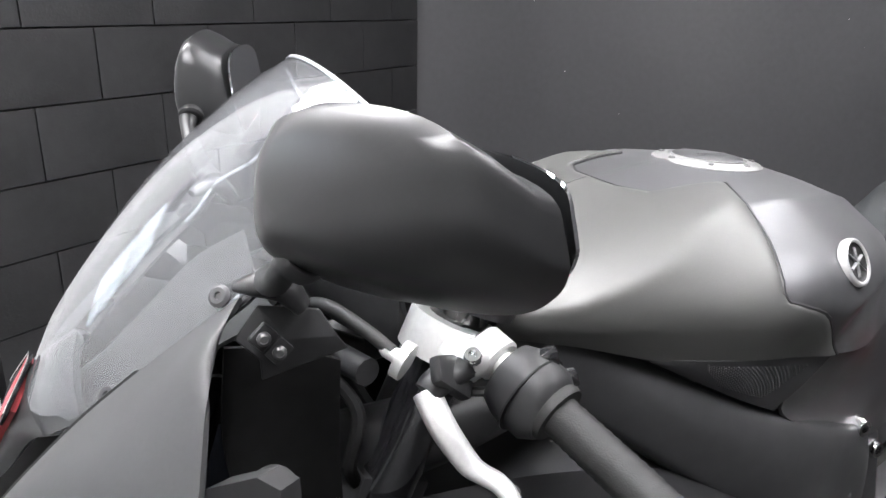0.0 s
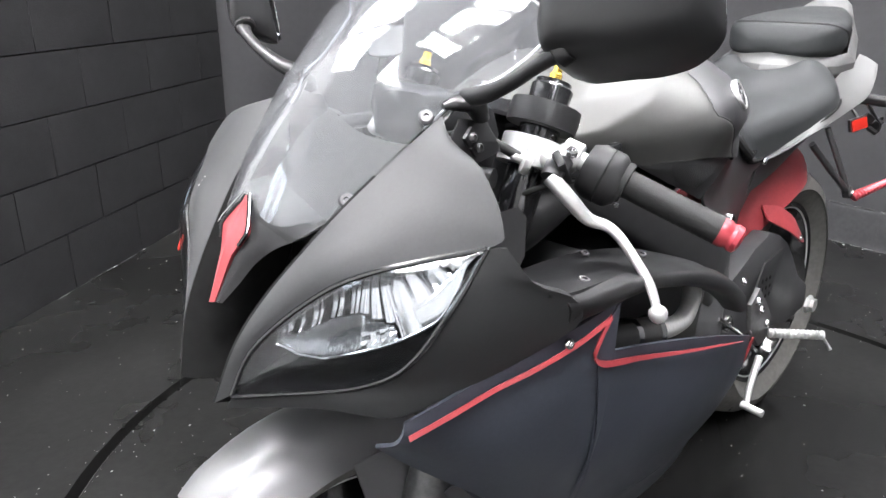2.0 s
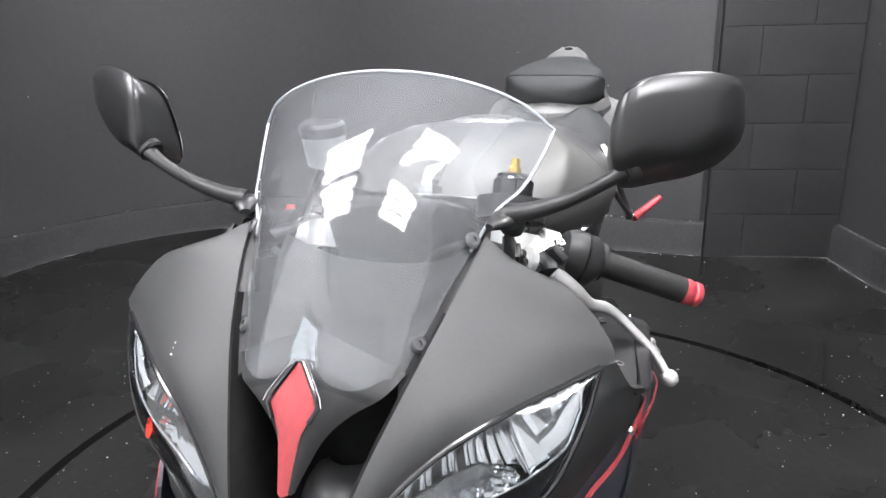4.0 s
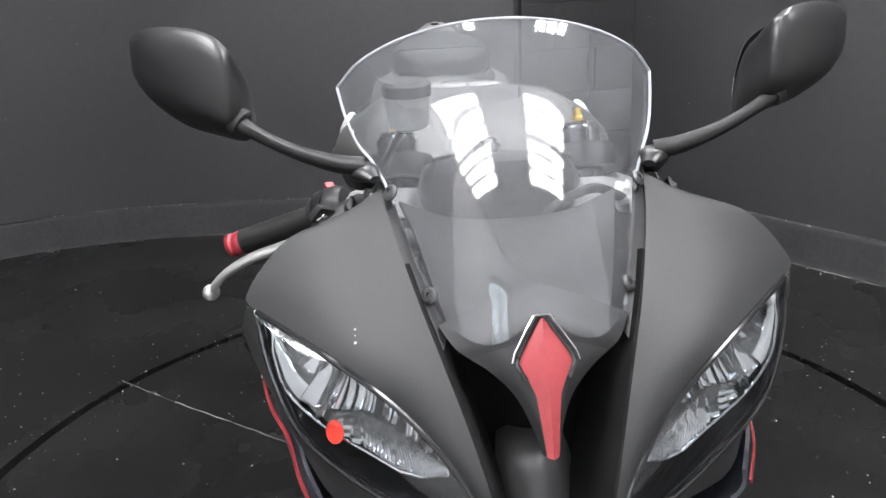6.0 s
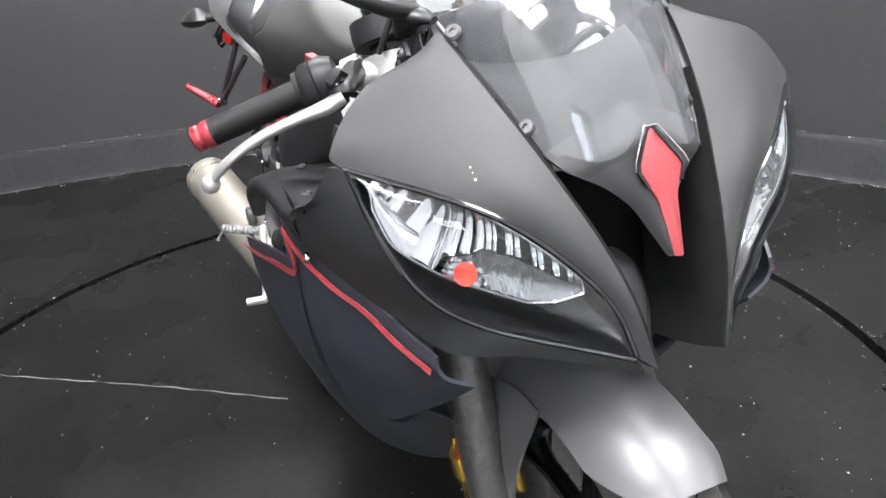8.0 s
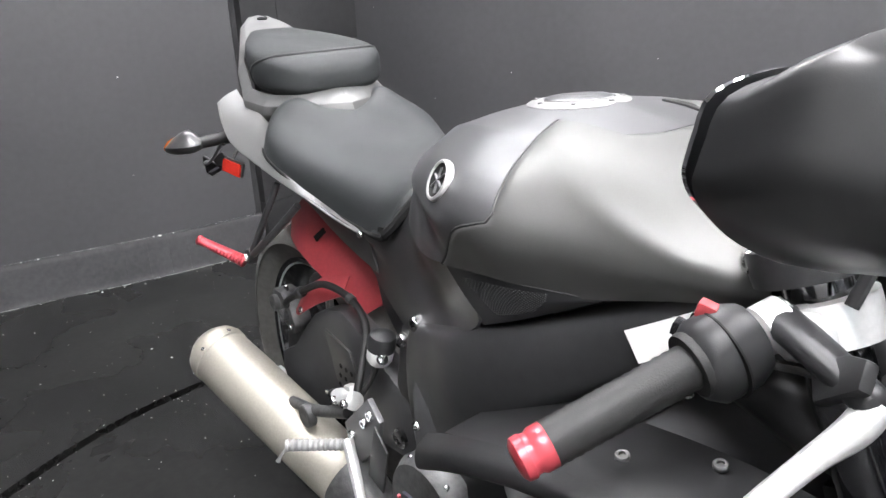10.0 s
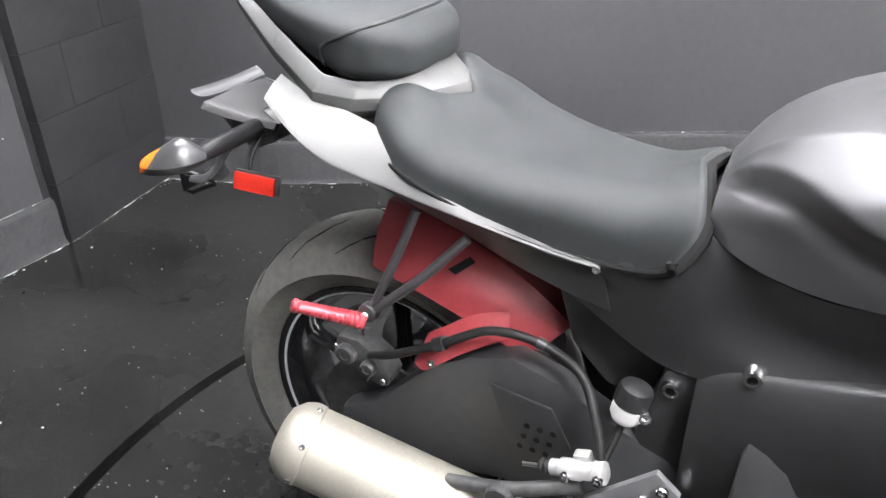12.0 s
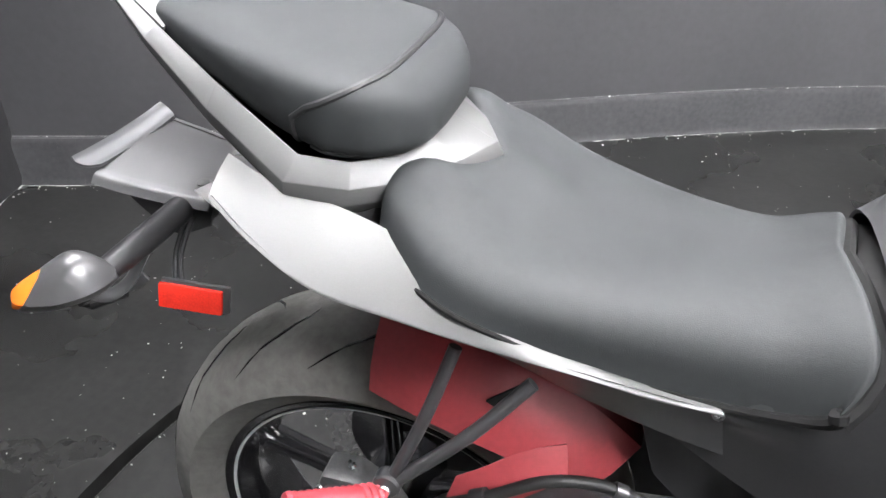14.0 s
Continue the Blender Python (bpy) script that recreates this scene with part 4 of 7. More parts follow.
def bar_side(s):
    """Clip-on bar with grip, end weight, switch box and lever."""
    if s > 0:
        root, tip = Vector((1.005, 0.150, 0.825)), Vector((0.931, 0.338, 0.745))
        lever = [(1.064, 0.181, 0.808), (1.060, 0.202, 0.790), (1.048, 0.219, 0.768), (1.041, 0.227, 0.762), (1.031, 0.238, 0.757), (1.026, 0.250, 0.748), (1.025, 0.267, 0.732), (1.031, 0.297, 0.705), (1.042, 0.317, 0.679)]
    else:
        root, tip = Vector((1.005, 0.150, 0.828)), Vector((0.940, 0.342, 0.757))
        lever = [(1.094, 0.206, 0.815), (1.092, 0.225, 0.806), (1.086, 0.255, 0.797), (1.080, 0.290, 0.785), (1.072, 0.320, 0.768), (1.062, 0.340, 0.750), (1.053, 0.352, 0.734)]
    d = (tip - root).normalized()
    bar = part("handlebar", on(s, tube([root, root + d * 0.21], 0.011, 14)), ALU, bike, "clip-on handlebar")
    gl = (tip - root).length - 0.016
    rings = [(0.0165 + (0.0008 if k % 2 else 0)) for k in range(30)]
    part("grip", on(s, tube([root + d * (gl - 0.115 + 0.115 * k / 29) for k in range(30)], rings, 18)), RUBBER, bar, "black ribbed rubber grip")
    part("grip_flange", on(s, lathe([(0.012, -0.004), (0.024, -0.004), (0.025, 0.0), (0.024, 0.004), (0.016, 0.004)], root + d * (gl - 0.118), d, 22)), RUBBER, bar)
    part("bar_end", on(s, lathe([(0.0155, 0), (0.0168, 0.002), (0.0168, 0.012), (0.0150, 0.015), (0.0150, 0.018), (0.0165, 0.020), (0.0160, 0.026), (0.012, 0.029), (0.0004, 0.030)], root + d * (gl - 0.003), d, 24)), REDMETAL, bar, "red anodised bar-end weight")
    sw = root + d * 0.045
    up = Vector((0.25, 0, 1))
    rx, ry, rz = frame_of(d)
    def ring_at(h, r, w):
        return [sw + d * h + (rx * math.cos(a) * r + ry * math.sin(a) * r * w) + Vector((0, 0, -0.004)) for a in np.linspace(0, math.tau, 20, endpoint=False)]
    box = part("switch_box", on(s, loft([ring_at(-0.014, 0.018, 1), ring_at(-0.012, 0.026, 1.1), ring_at(0.0, 0.030, 1.15), ring_at(0.026, 0.030, 1.12), ring_at(0.036, 0.024, 1.05), ring_at(0.038, 0.018, 1)])), PLASTIC, bar, "black switch box")
    part("housing_seam", on(s, lathe([(0.0312, -0.0008), (0.0345, -0.0008), (0.0345, 0.0008), (0.0312, 0.0008)], sw + d * 0.013 + Vector((0, 0, -0.004)), d, 24)), NEARBLACK, bar, "dark joint of the switch box")
    part("horn_button", on(s, block(tuple(sw + d * 0.020 + Vector((-0.030, 0.0, 0.010))), (0.008, 0.013, 0.011), (0, 15, -20), 0.002)), GLOSSY, bar, "black push button")
    part("switch_wire", on(s, tube([sw + d * -0.012 + Vector((0.012, 0, -0.018)), sw + d * -0.04 + Vector((0.03, 0, -0.035)), (1.06, 0.11, 0.76), (1.07, 0.06, 0.70)], 0.0042, 8, 22)), RUBBER, bar, "black switch wire")
    for q in (0.004, 0.024):
        part("housing_screw", on(s, bolt(sw + d * q + Vector((-0.012, 0.0, -0.036)), (-0.3, 0, -1), 0.0035, 0.003)), CHROME, bar)
    part("switch_button", on(s, block(tuple(sw + d * 0.012 + Vector((-0.012, 0.004, 0.027))), (0.014, 0.012, 0.012), (0, 15, -20), 0.002)), RED if s < 0 else GLOSSY, bar, "red stop switch" if s < 0 else "black rocker switch")
    perch = part("lever_perch", on(s, joined(tube([root + d * 0.008, Vector(lever[0]) + Vector((-0.012, -0.004, 0.006)), Vector(lever[0])], (0.017, 0.014, 0.012), 14, 8, 0.7), slab([(-0.035, -0.012), (0.0, -0.016), (0.022, -0.010), (0.022, 0.010), (-0.02, 0.016)], Vector(lever[0]) + Vector((-0.016, -0.004, 0.008)), (0.72, 0.35, 0.55), (0.35, 0.75, -0.55), 0.010, 0.003))), PLASTIC, bar, "black lever bracket")
    part("pivot_bolt", on(s, bolt(Vector((1.026, 0.180, 0.829)) if s > 0 else Vector(lever[0]) + Vector((-0.01, 0, 0.012)), (0.3, 0.45, 0.84), 0.0075, 0.006)), CHROME, perch, "bright pivot bolt")
    lv = part("lever", on(s, tube(lever, [np.interp(k / (len(lever) - 1), np.linspace(0, 1, 7), (0.0115, 0.0110, 0.0085, 0.0078, 0.0072, 0.0068, 0.0058)) for k in range(len(lever))], 14, 44, 0.75)), ALU, bar, "silver clutch lever" if s > 0 else "silver brake lever")
    e = Vector(lever[-1])
    part("lever_ball", on(s, lathe([(0.0004, -0.0105), (0.006, -0.009), (0.0098, -0.004), (0.0105, 0.0), (0.0098, 0.004), (0.006, 0.009), (0.0004, 0.0105)], e, (0, 1, -1), 18)), ALU, lv, "ball end of the lever")
    if s > 0:
        part("cable_adjuster", joined(lathe([(0.006, -0.006), (0.0155, -0.004), (0.0155, 0.004), (0.006, 0.006), (0.006, 0.016), (0.004, 0.020)], (1.072, 0.153, 0.823), (0.6, -0.65, 0.35), 18)), ALU, perch, "silver cable adjuster wheel")
        part("clutch_cable", tube([(1.078, 0.146, 0.828), (1.095, 0.125, 0.842), (1.115, 0.095, 0.852), (1.12, 0.05, 0.83), (1.09, 0.02, 0.76), (1.05, 0.02, 0.68)], 0.0058, 10, 34), RUBBER, bike, "black clutch cable")
    else:
        cup = part("brake_reservoir", on(s, lathe([(0.018, 0), (0.023, 0.003), (0.025, 0.030), (0.026, 0.032), (0.026, 0.040), (0.0005, 0.040)], (1.062, 0.100, 0.922), (0.08, 0, 1), 24)), CUPGREY, bike, "cloudy grey brake-fluid cup")
        part("reservoir_cap", on(s, lathe([(0.0275, 0), (0.0275, 0.012), (0.024, 0.016), (0.0005, 0.016)], (1.0652, 0.100, 0.960), (0.08, 0, 1), 24)), PLASTIC, cup, "black cup lid")
        part("cup_stay", on(s, tube([(1.060, 0.105, 0.925), (1.052, 0.125, 0.890), (1.045, 0.145, 0.845)], 0.006, 10, 10, 0.6)), PLASTIC, cup, "black stay")
        part("brake_hose", on(s, tube([(1.085, 0.17, 0.815), (1.11, 0.13, 0.80), (1.11, 0.09, 0.74), (1.12, 0.09, 0.62)], 0.006, 10, 24)), RUBBER, bike, "black brake hose")
        part("brake_hose", on(s, tube([(1.105, 0.185, 0.812), (1.14, 0.16, 0.79), (1.14, 0.12, 0.70), (1.13, 0.10, 0.60)], 0.005, 10, 24)), RUBBER, bike, "black brake hose")


for s in BOTH:
    bar_side(s)

# ---- fuel tank
TANK_REAR = [
    (0.440, (0.000, 0.812), (0.040, 0.810), (0.070, 0.803), (0.090, 0.794), (0.100, 0.783), (0.100, 0.768)),
    (0.470, (0.000, 0.845), (0.050, 0.842), (0.090, 0.828), (0.115, 0.803), (0.124, 0.777), (0.128, 0.757)),
    (0.520, (0.000, 0.884), (0.060, 0.880), (0.110, 0.863), (0.145, 0.828), (0.148, 0.786), (0.152, 0.750)),
    (0.580, (0.000, 0.911), (0.070, 0.905), (0.130, 0.887), (0.176, 0.852), (0.180, 0.806), (0.181, 0.757)),
    (0.650, (0.000, 0.924), (0.080, 0.915), (0.145, 0.898), (0.195, 0.866), (0.209, 0.829), (0.203, 0.772))]
TANK_FRONT = [
    (0.700, (0.000, 0.925), (0.078, 0.915), (0.140, 0.901), (0.192, 0.874), (0.217, 0.838), (0.199, 0.780)),
    (0.750, (0.000, 0.920), (0.080, 0.911), (0.140, 0.896), (0.188, 0.868), (0.213, 0.834), (0.197, 0.785)),
    (0.820, (0.000, 0.906), (0.075, 0.898), (0.130, 0.884), (0.167, 0.855), (0.180, 0.826), (0.164, 0.781)),
    (0.900, (0.000, 0.884), (0.068, 0.878), (0.112, 0.866), (0.138, 0.844), (0.145, 0.820), (0.131, 0.797)),
    (0.970, (0.000, 0.850), (0.055, 0.847), (0.088, 0.840), (0.108, 0.829), (0.113, 0.818), (0.104, 0.806))]
TANK_ROWS = TANK_REAR + TANK_FRONT
TANK_GRID = surface([[(r[0], y, z) for y, z in r[1:]] for r in TANK_ROWS], 109, 61)     # u along, v across

# a crease that runs from the tank's rear shoulder down to its lower edge
tn = normals(TANK_GRID)
if np.sum(tn * (TANK_GRID - np.array((0.7, 0, 0.7)))) < 0:
    tn = -tn
tx, tv = TANK_GRID[..., 0], np.linspace(0, 5, 61)[None, :]
off = tv - np.interp(tx, (0.44, 0.48, 0.52, 0.58, 0.66), (1.5, 1.9, 2.5, 3.4, 4.2))
swell = np.where(off < 0, np.exp(off / 0.7), np.exp(-off / 0.22)) - 0.75 * np.exp(-((off - 0.62) / 0.30) ** 2)
swell = swell * np.clip((tx - 0.445) / 0.03, 0, 1) * np.clip((0.69 - tx) / 0.06, 0, 1)
ridge = np.exp(-np.abs(tv - np.interp(tx, (0.44, 0.50, 0.58, 0.70), (1.0, 1.40, 1.70, 1.85))) / 0.38) * np.clip((tx - 0.45) / 0.04, 0, 1) * np.clip((0.735 - tx) / 0.05, 0, 1)
TANK_GRID = TANK_GRID + tn * (0.0080 * swell + 0.0050 * ridge)[..., None]


def tank_at(x, v):
    """The point on the tank's left half at x, v from 0 (ridge) to 5 (lower edge)."""
    u = np.interp(x, [r[0] for r in TANK_ROWS], range(len(TANK_ROWS))) / (len(TANK_ROWS) - 1) * 108
    w = v / 5 * 60
    i, j = min(int(u), 107), min(int(w), 59)
    a, b = u - i, w - j
    g = TANK_GRID
    return (g[i, j] * (1 - a) + g[i + 1, j] * a) * (1 - b) + (g[i, j + 1] * (1 - a) + g[i + 1, j + 1] * a) * b


full = np.concatenate([TANK_GRID[:, :0:-1] * (1, -1, 1), TANK_GRID], 1)
tank = part("fuel_tank", sheet(full, 0.004, (0.7, 0, 3)), GUNMETAL, bike, "gunmetal-grey fuel tank", 60)
SEAM_V = (0, 0.5, 0.9, 1.0, 1.08, 1.4, 2.0, 3.0, 3.6, 3.8, 4.0, 4.25, 4.5, 5.0)
SEAM_X = (0.803, 0.797, 0.780, 0.735, 0.700, 0.708, 0.722, 0.737, 0.744, 0.741, 0.722, 0.690, 0.675, 0.650)
for s in BOTH:
    rows = []
    for v in np.concatenate([np.linspace(0.0, 0.9, 5), np.linspace(0.95, 1.15, 6), np.linspace(1.4, 3.6, 12), np.linspace(3.7, 5, 14)]):
        x0 = np.interp(v, SEAM_V, SEAM_X)
        rows.append([tank_at(x0 + (0.97 - x0) * t, v) for t in np.linspace(0, 1, 22) ** 1.3])
    g = np.array(rows)
    n = normals(g)
    if np.sum(n * (g - np.array((0.75, 0, 0.75)))) < 0:
        n = -n
    h = np.ones(g.shape[:2])
    h[:, 0], h[:, 1] = 0.35, 0.9
    # a crease from the cover's upper rear corner down to its front
    vs = np.concatenate([np.linspace(0.0, 0.9, 5), np.linspace(0.95, 1.15, 6), np.linspace(1.4, 3.6, 12), np.linspace(3.7, 5, 14)])[:, None]
    away = np.abs(vs - 1.5 - 1.9 * np.clip((g[..., 0] - 0.71) / 0.20, 0, 1))
    h += 1.5 * np.exp(-away / 0.5) * np.clip((g[..., 0] - 0.715) / 0.03, 0, 1) * np.clip((0.96 - g[..., 0]) / 0.05, 0, 1)
    cover = part("tank_cover", on(s, sheet(g + n * (0.0045 * h[..., None]), 0.0045, (0.7, 2, 2))), TANKSILV, tank, "light silver-grey tank side cover", 50)
    part("seam", on(s, tube([p + q * 0.0012 for p, q in zip(g[:, 0], n[:, 0])], 0.0021, 6)), PLASTIC, cover, "dark seam round the tank cover")
    em = Vector((0.646, 0.198, 0.862))
    ax = Vector((-0.25, 0.85, 0.45))
    emb = part("tank_emblem", on(s, lathe([(0.0215, -0.003), (0.0225, 0.003), (0.0195, 0.0040), (0.017, 0.0025), (0.0003, 0.0025)], em, ax, 28)), RUBBER, tank, "round black emblem in a thin silver ring")
    part("ring", on(s, lathe([(0.0186, 0.0022), (0.0190, 0.0050), (0.0208, 0.0056), (0.0225, 0.0045), (0.0233, 0.0), (0.0225, -0.003)], em, ax, 36)), ALU, emb, "silver ring")
    ex, ey, ez = frame_of(ax)
    for a in (0.3, 0.3 + math.tau / 6, 0.3 + math.tau / 3):
        d = ex * math.cos(a) + ey * math.sin(a)
        part("bar", on(s, tube([em + ez * 0.0032 - d * 0.014, em + ez * 0.0034, em + ez * 0.0032 + d * 0.014], (0.0016, 0.0020, 0.0016), 8, 0, 0.6)), FENDER, emb, "thin silver bar")
    knee = [(0.838, 0.160, 0.781), (0.760, 0.197, 0.783), (0.650, 0.199, 0.770)]
    low = [(0.834, 0.158, 0.777), (0.750, 0.180, 0.735), (0.700, 0.185, 0.712)]
    pad = surface([knee, [tuple((np.array(a) + np.array(b)) / 2 + (0, 0.002, 0)) for a, b in zip(knee, low)], low], 12, 20)
    kp = part("knee_panel", on(s, sheet(pad, 0.004, (0.75, 2, 0.75))), SATIN, tank, "satin black knee panel with a woven patch")
    cb = bmesh.new()
    for i in range(17):
        for j in range(32):
            a = 0.30 + 0.0265 * j + 0.013 * (i % 2)
            b = 0.18 + 0.0405 * i
            if a > 0.95 - 0.25 * b or a < 0.22 + 0.18 * b:
                continue
            p = pad[int(b * 11), min(int(a * 19), 19)]
            q = pad[min(int(b * 11) + 1, 11), min(int(a * 19), 19)]
            fb, fa = b * 11 - int(b * 11), a * 19 - int(a * 19)
            r = pad[int(b * 11), min(int(a * 19) + 1, 19)]
            c = Vector(p) + Vector(q - p) * fb + Vector(r - p) * fa + Vector((0, 0.0012, 0.0006))
            for k in ((-0.0026, -0.0012), ):
                vs = [cb.verts.new(c + Vector(d)) for d in ((-0.0015, 0, 0), (0, 0.0, -0.0014), (0.0015, 0, 0), (0, 0.0, 0.0014), (0, 0.0007, 0))]
                for e in range(4):
                    cb.faces.new((vs[e], vs[(e + 1) % 4], vs[4]))
    tagged(part("woven_patch", on(s, cb), MESH, kp, "embossed diamond texture", 5), kind="stuff")
    part("side_cover", on(s, panel([[(0.650, 0.194, 0.768), (0.560, 0.166, 0.748), (0.480, 0.130, 0.752), (0.440, 0.105, 0.768)], [(0.690, 0.186, 0.715), (0.600, 0.160, 0.690), (0.480, 0.130, 0.690), (0.340, 0.122, 0.705)], [(0.640, 0.182, 0.675), (0.560, 0.165, 0.640), (0.450, 0.130, 0.640), (0.330, 0.110, 0.680)], [(0.600, 0.178, 0.655), (0.520, 0.150, 0.615), (0.420, 0.120, 0.590), (0.30, 0.10, 0.640)]], 18, 18, 0.004, (0.5, 2, 0.7))), SATIN, bike, "black cover under the seat")
cap = part("fuel_cap", lathe([(0.060, -0.014), (0.060, -0.0050), (0.057, -0.0030), (0.043, -0.0008), (0.042, -0.0028), (0.0395, -0.0028), (0.039, 0.0), (0.034, 0.0012), (0.0005, 0.0032)], (0.648, 0, 0.9240), (-0.07, 0, 1), 48), CAPSILV, tank, "silver screwed fuel cap")
part("lock_flap", slab([(-0.018, -0.007), (0.014, -0.007), (0.020, 0.0), (0.014, 0.007), (-0.018, 0.007)], (0.648, 0, 0.9245), (1, 0.2, 0.07), (0, 1, 0), 0.003, 0.001), GUNMETAL, cap, "key flap")
part("cap_disc", lathe([(0.0385, 0.0014), (0.036, 0.0026), (0.020, 0.0042), (0.0005, 0.0046)], (0.648, 0, 0.9228), (-0.07, 0, 1), 40), GUNMETAL, cap, "grey middle of the cap")
part("key_slot", slab([(-0.009, -0.0022), (0.006, -0.0022), (0.006, 0.0022), (-0.009, 0.0022)], (0.652, -0.012, 0.9268), (0.3, 0.95, 0.02), (0.95, -0.3, 0.07), 0.0012, 0.0), NEARBLACK, cap, "dark key slot")
for k in range(7):
    a = k * math.tau / 7
    part("cap_bolt", bolt((0.648 + 0.050 * math.cos(a), 0.050 * math.sin(a), 0.9215 + 0.0035 * math.cos(a)), (0, 0, 1), 0.0036, 0.002), DARKMETAL, cap)

# ---- seats
SEAT_ROWS = [
    (0.032, (0.000, 0.836), (0.050, 0.845), (0.086, 0.850), (0.106, 0.840), (0.118, 0.812)),
    (0.055, (0.000, 0.844), (0.060, 0.850), (0.102, 0.852), (0.130, 0.840), (0.147, 0.805)),
    (0.110, (0.000, 0.830), (0.070, 0.833), (0.125, 0.831), (0.156, 0.815), (0.169, 0.786)),
    (0.180, (0.000, 0.803), (0.070, 0.806), (0.120, 0.802), (0.147, 0.784), (0.155, 0.752)),
    (0.270, (0.000, 0.787), (0.060, 0.788), (0.104, 0.782), (0.127, 0.759), (0.132, 0.718)),
    (0.360, (0.000, 0.785), (0.050, 0.784), (0.088, 0.775), (0.114, 0.750), (0.122, 0.706)),
    (0.420, (0.000, 0.798), (0.040, 0.797), (0.078, 0.790), (0.112, 0.768), (0.131, 0.720)),
    (0.448, (0.000, 0.808), (0.038, 0.806), (0.070, 0.799), (0.110, 0.778), (0.137, 0.740))]
sg = surface([[(x, y, z) for y, z in r] for x, *r in SEAT_ROWS], 44, 21)
sg = np.concatenate([sg[:, :0:-1] * (1, -1, 1), sg], 1)
# two raised ears at the rear, with a notch between them for the tail cowl
for i in range(sg.shape[0]):
    for j in range(sg.shape[1]):
        x, y, z = sg[i, j]
        if x < 0.22:
            x += 0.074 * max(0.0, 1 - (abs(y) / 0.088) ** 1.4) * (0.22 - x) / 0.188
        if x > 0.36:
            x -= 0.034 * max(0.0, 1 - abs(y) / 0.14) ** 0.8 * (x - 0.36) / 0.088
        z += 0.020 * math.exp(-((abs(y) - 0.085) / 0.028) ** 2 - ((x - 0.075) / 0.038) ** 2)
        sg[i, j] = (x, y, z)
for j in range(sg.shape[1]):
    sg[0, j] += (0.004, 0, -0.014)
    sg[1, j] += (0.001, 0, -0.003)
    v = abs(j - (sg.shape[1] - 1) / 2) / ((sg.shape[1] - 1) / 2)
    for i in range(sg.shape[0] - 9, sg.shape[0]):
        sg[i, j, 0] -= 0.034 * max(0.0, (v - 0.62) / 0.38) ** 2.2 * ((i - sg.shape[0] + 10) / 9) ** 1.5
    sg[-1, j] += (0.003, 0, -0.010)
    sg[-2, j] += (0.001, 0, -0.002)
rider = part("rider_seat", sheet(sg, 0.009, (0.2, 0, 3)), SEAT, bike, "dark grey vinyl rider seat", 70)
edge_r = [0.0028 + 0.0050 * max(0.0, (i - 24) / 19) for i in range(1, sg.shape[0])]
for side in (0, -1):
    part("seat_welt", tube([tuple(p) for p in sg[1:, side]], edge_r, 8), NEARBLACK, rider, "black edge of the seat")
part("seat_welt", tube([tuple(p + np.array((0.003, 0, -0.004))) for p in sg[-1, ::2]], 0.0075, 8), NEARBLACK, rider, "black rubber edge at the front of the seat")
part("seat_bridge", panel([[(x, y, z - 0.010 * (y / 0.09) ** 2) for y in (-0.095, -0.05, 0, 0.05, 0.095)] for x, z in ((0.400, 0.772), (0.440, 0.786), (0.480, 0.790))], 8, 12, 0.03, (0.4, 0, 3)), RUBBER, rider, "black bridge between seat and tank")

PILLION = [(-0.194, 0.052, 0.968, 0.934), (-0.150, 0.078, 0.964, 0.918), (-0.100, 0.101, 0.959, 0.902), (-0.050, 0.117, 0.953, 0.882), (-0.010, 0.122, 0.948, 0.870), (0.022, 0.113, 0.942, 0.867), (0.045, 0.095, 0.932, 0.868), (0.060, 0.072, 0.918, 0.873), (0.067, 0.046, 0.905, 0.880)]


def pad_at(x, a):
    """A point on the passenger pad's skin at x, a round its section (0 to the left, a quarter turn to the top)."""
    xs = [p[0] for p in PILLION]
    w, hi, lo = (float(np.interp(x, xs, [p[k] for p in PILLION])) for k in (1, 2, 3))
    c, q = math.cos(a), math.sin(a)
    return (x, w * math.copysign(abs(c) ** 0.42, c), (hi + lo) / 2 + (hi - lo) / 2 * math.copysign(abs(q) ** 0.52, q))


pil = part("passenger_seat", loft([[pad_at(p[0], a) for a in np.linspace(0, math.tau, 48, endpoint=False)] for p in PILLION], 48), SEAT, bike, "dark grey vinyl passenger seat pad", 60)
front = []
for t in np.linspace(0, 1, 10):
    ring = []
    for a in np.linspace(0, math.tau, 64, endpoint=False):
        x0 = -0.032 + (0.066 * math.sin(a) ** 0.55 if math.sin(a) > 0 else 0.090 * max(-math.sin(a) - 0.45, 0) ** 0.5)
        q = np.array(pad_at(x0 + (0.067 - x0) * t, a))
        ring.append(q + (q - np.array((q[0] - 0.02, 0, 0.905))) * 0.014)
    front.append(ring)
part("pad_front", loft(front), SEAT, pil, "dark vinyl front panel of the pad", 60)
part("piping", tube([pad_at(-0.034 + 0.066 * max(math.sin(a), 0) ** 0.55, a) for a in np.linspace(radians(-35), radians(215), 60)], 0.0034, 8), PLASTIC, pil, "black piping across the top of the pad")
part("piping", tube([pad_at(-0.034 + 0.090 * max(-math.sin(a) - 0.45, 0) ** 0.5, a) for a in np.linspace(radians(-28), radians(-152), 40)], 0.0034, 8), PLASTIC, pil, "black piping under the front of the pad")

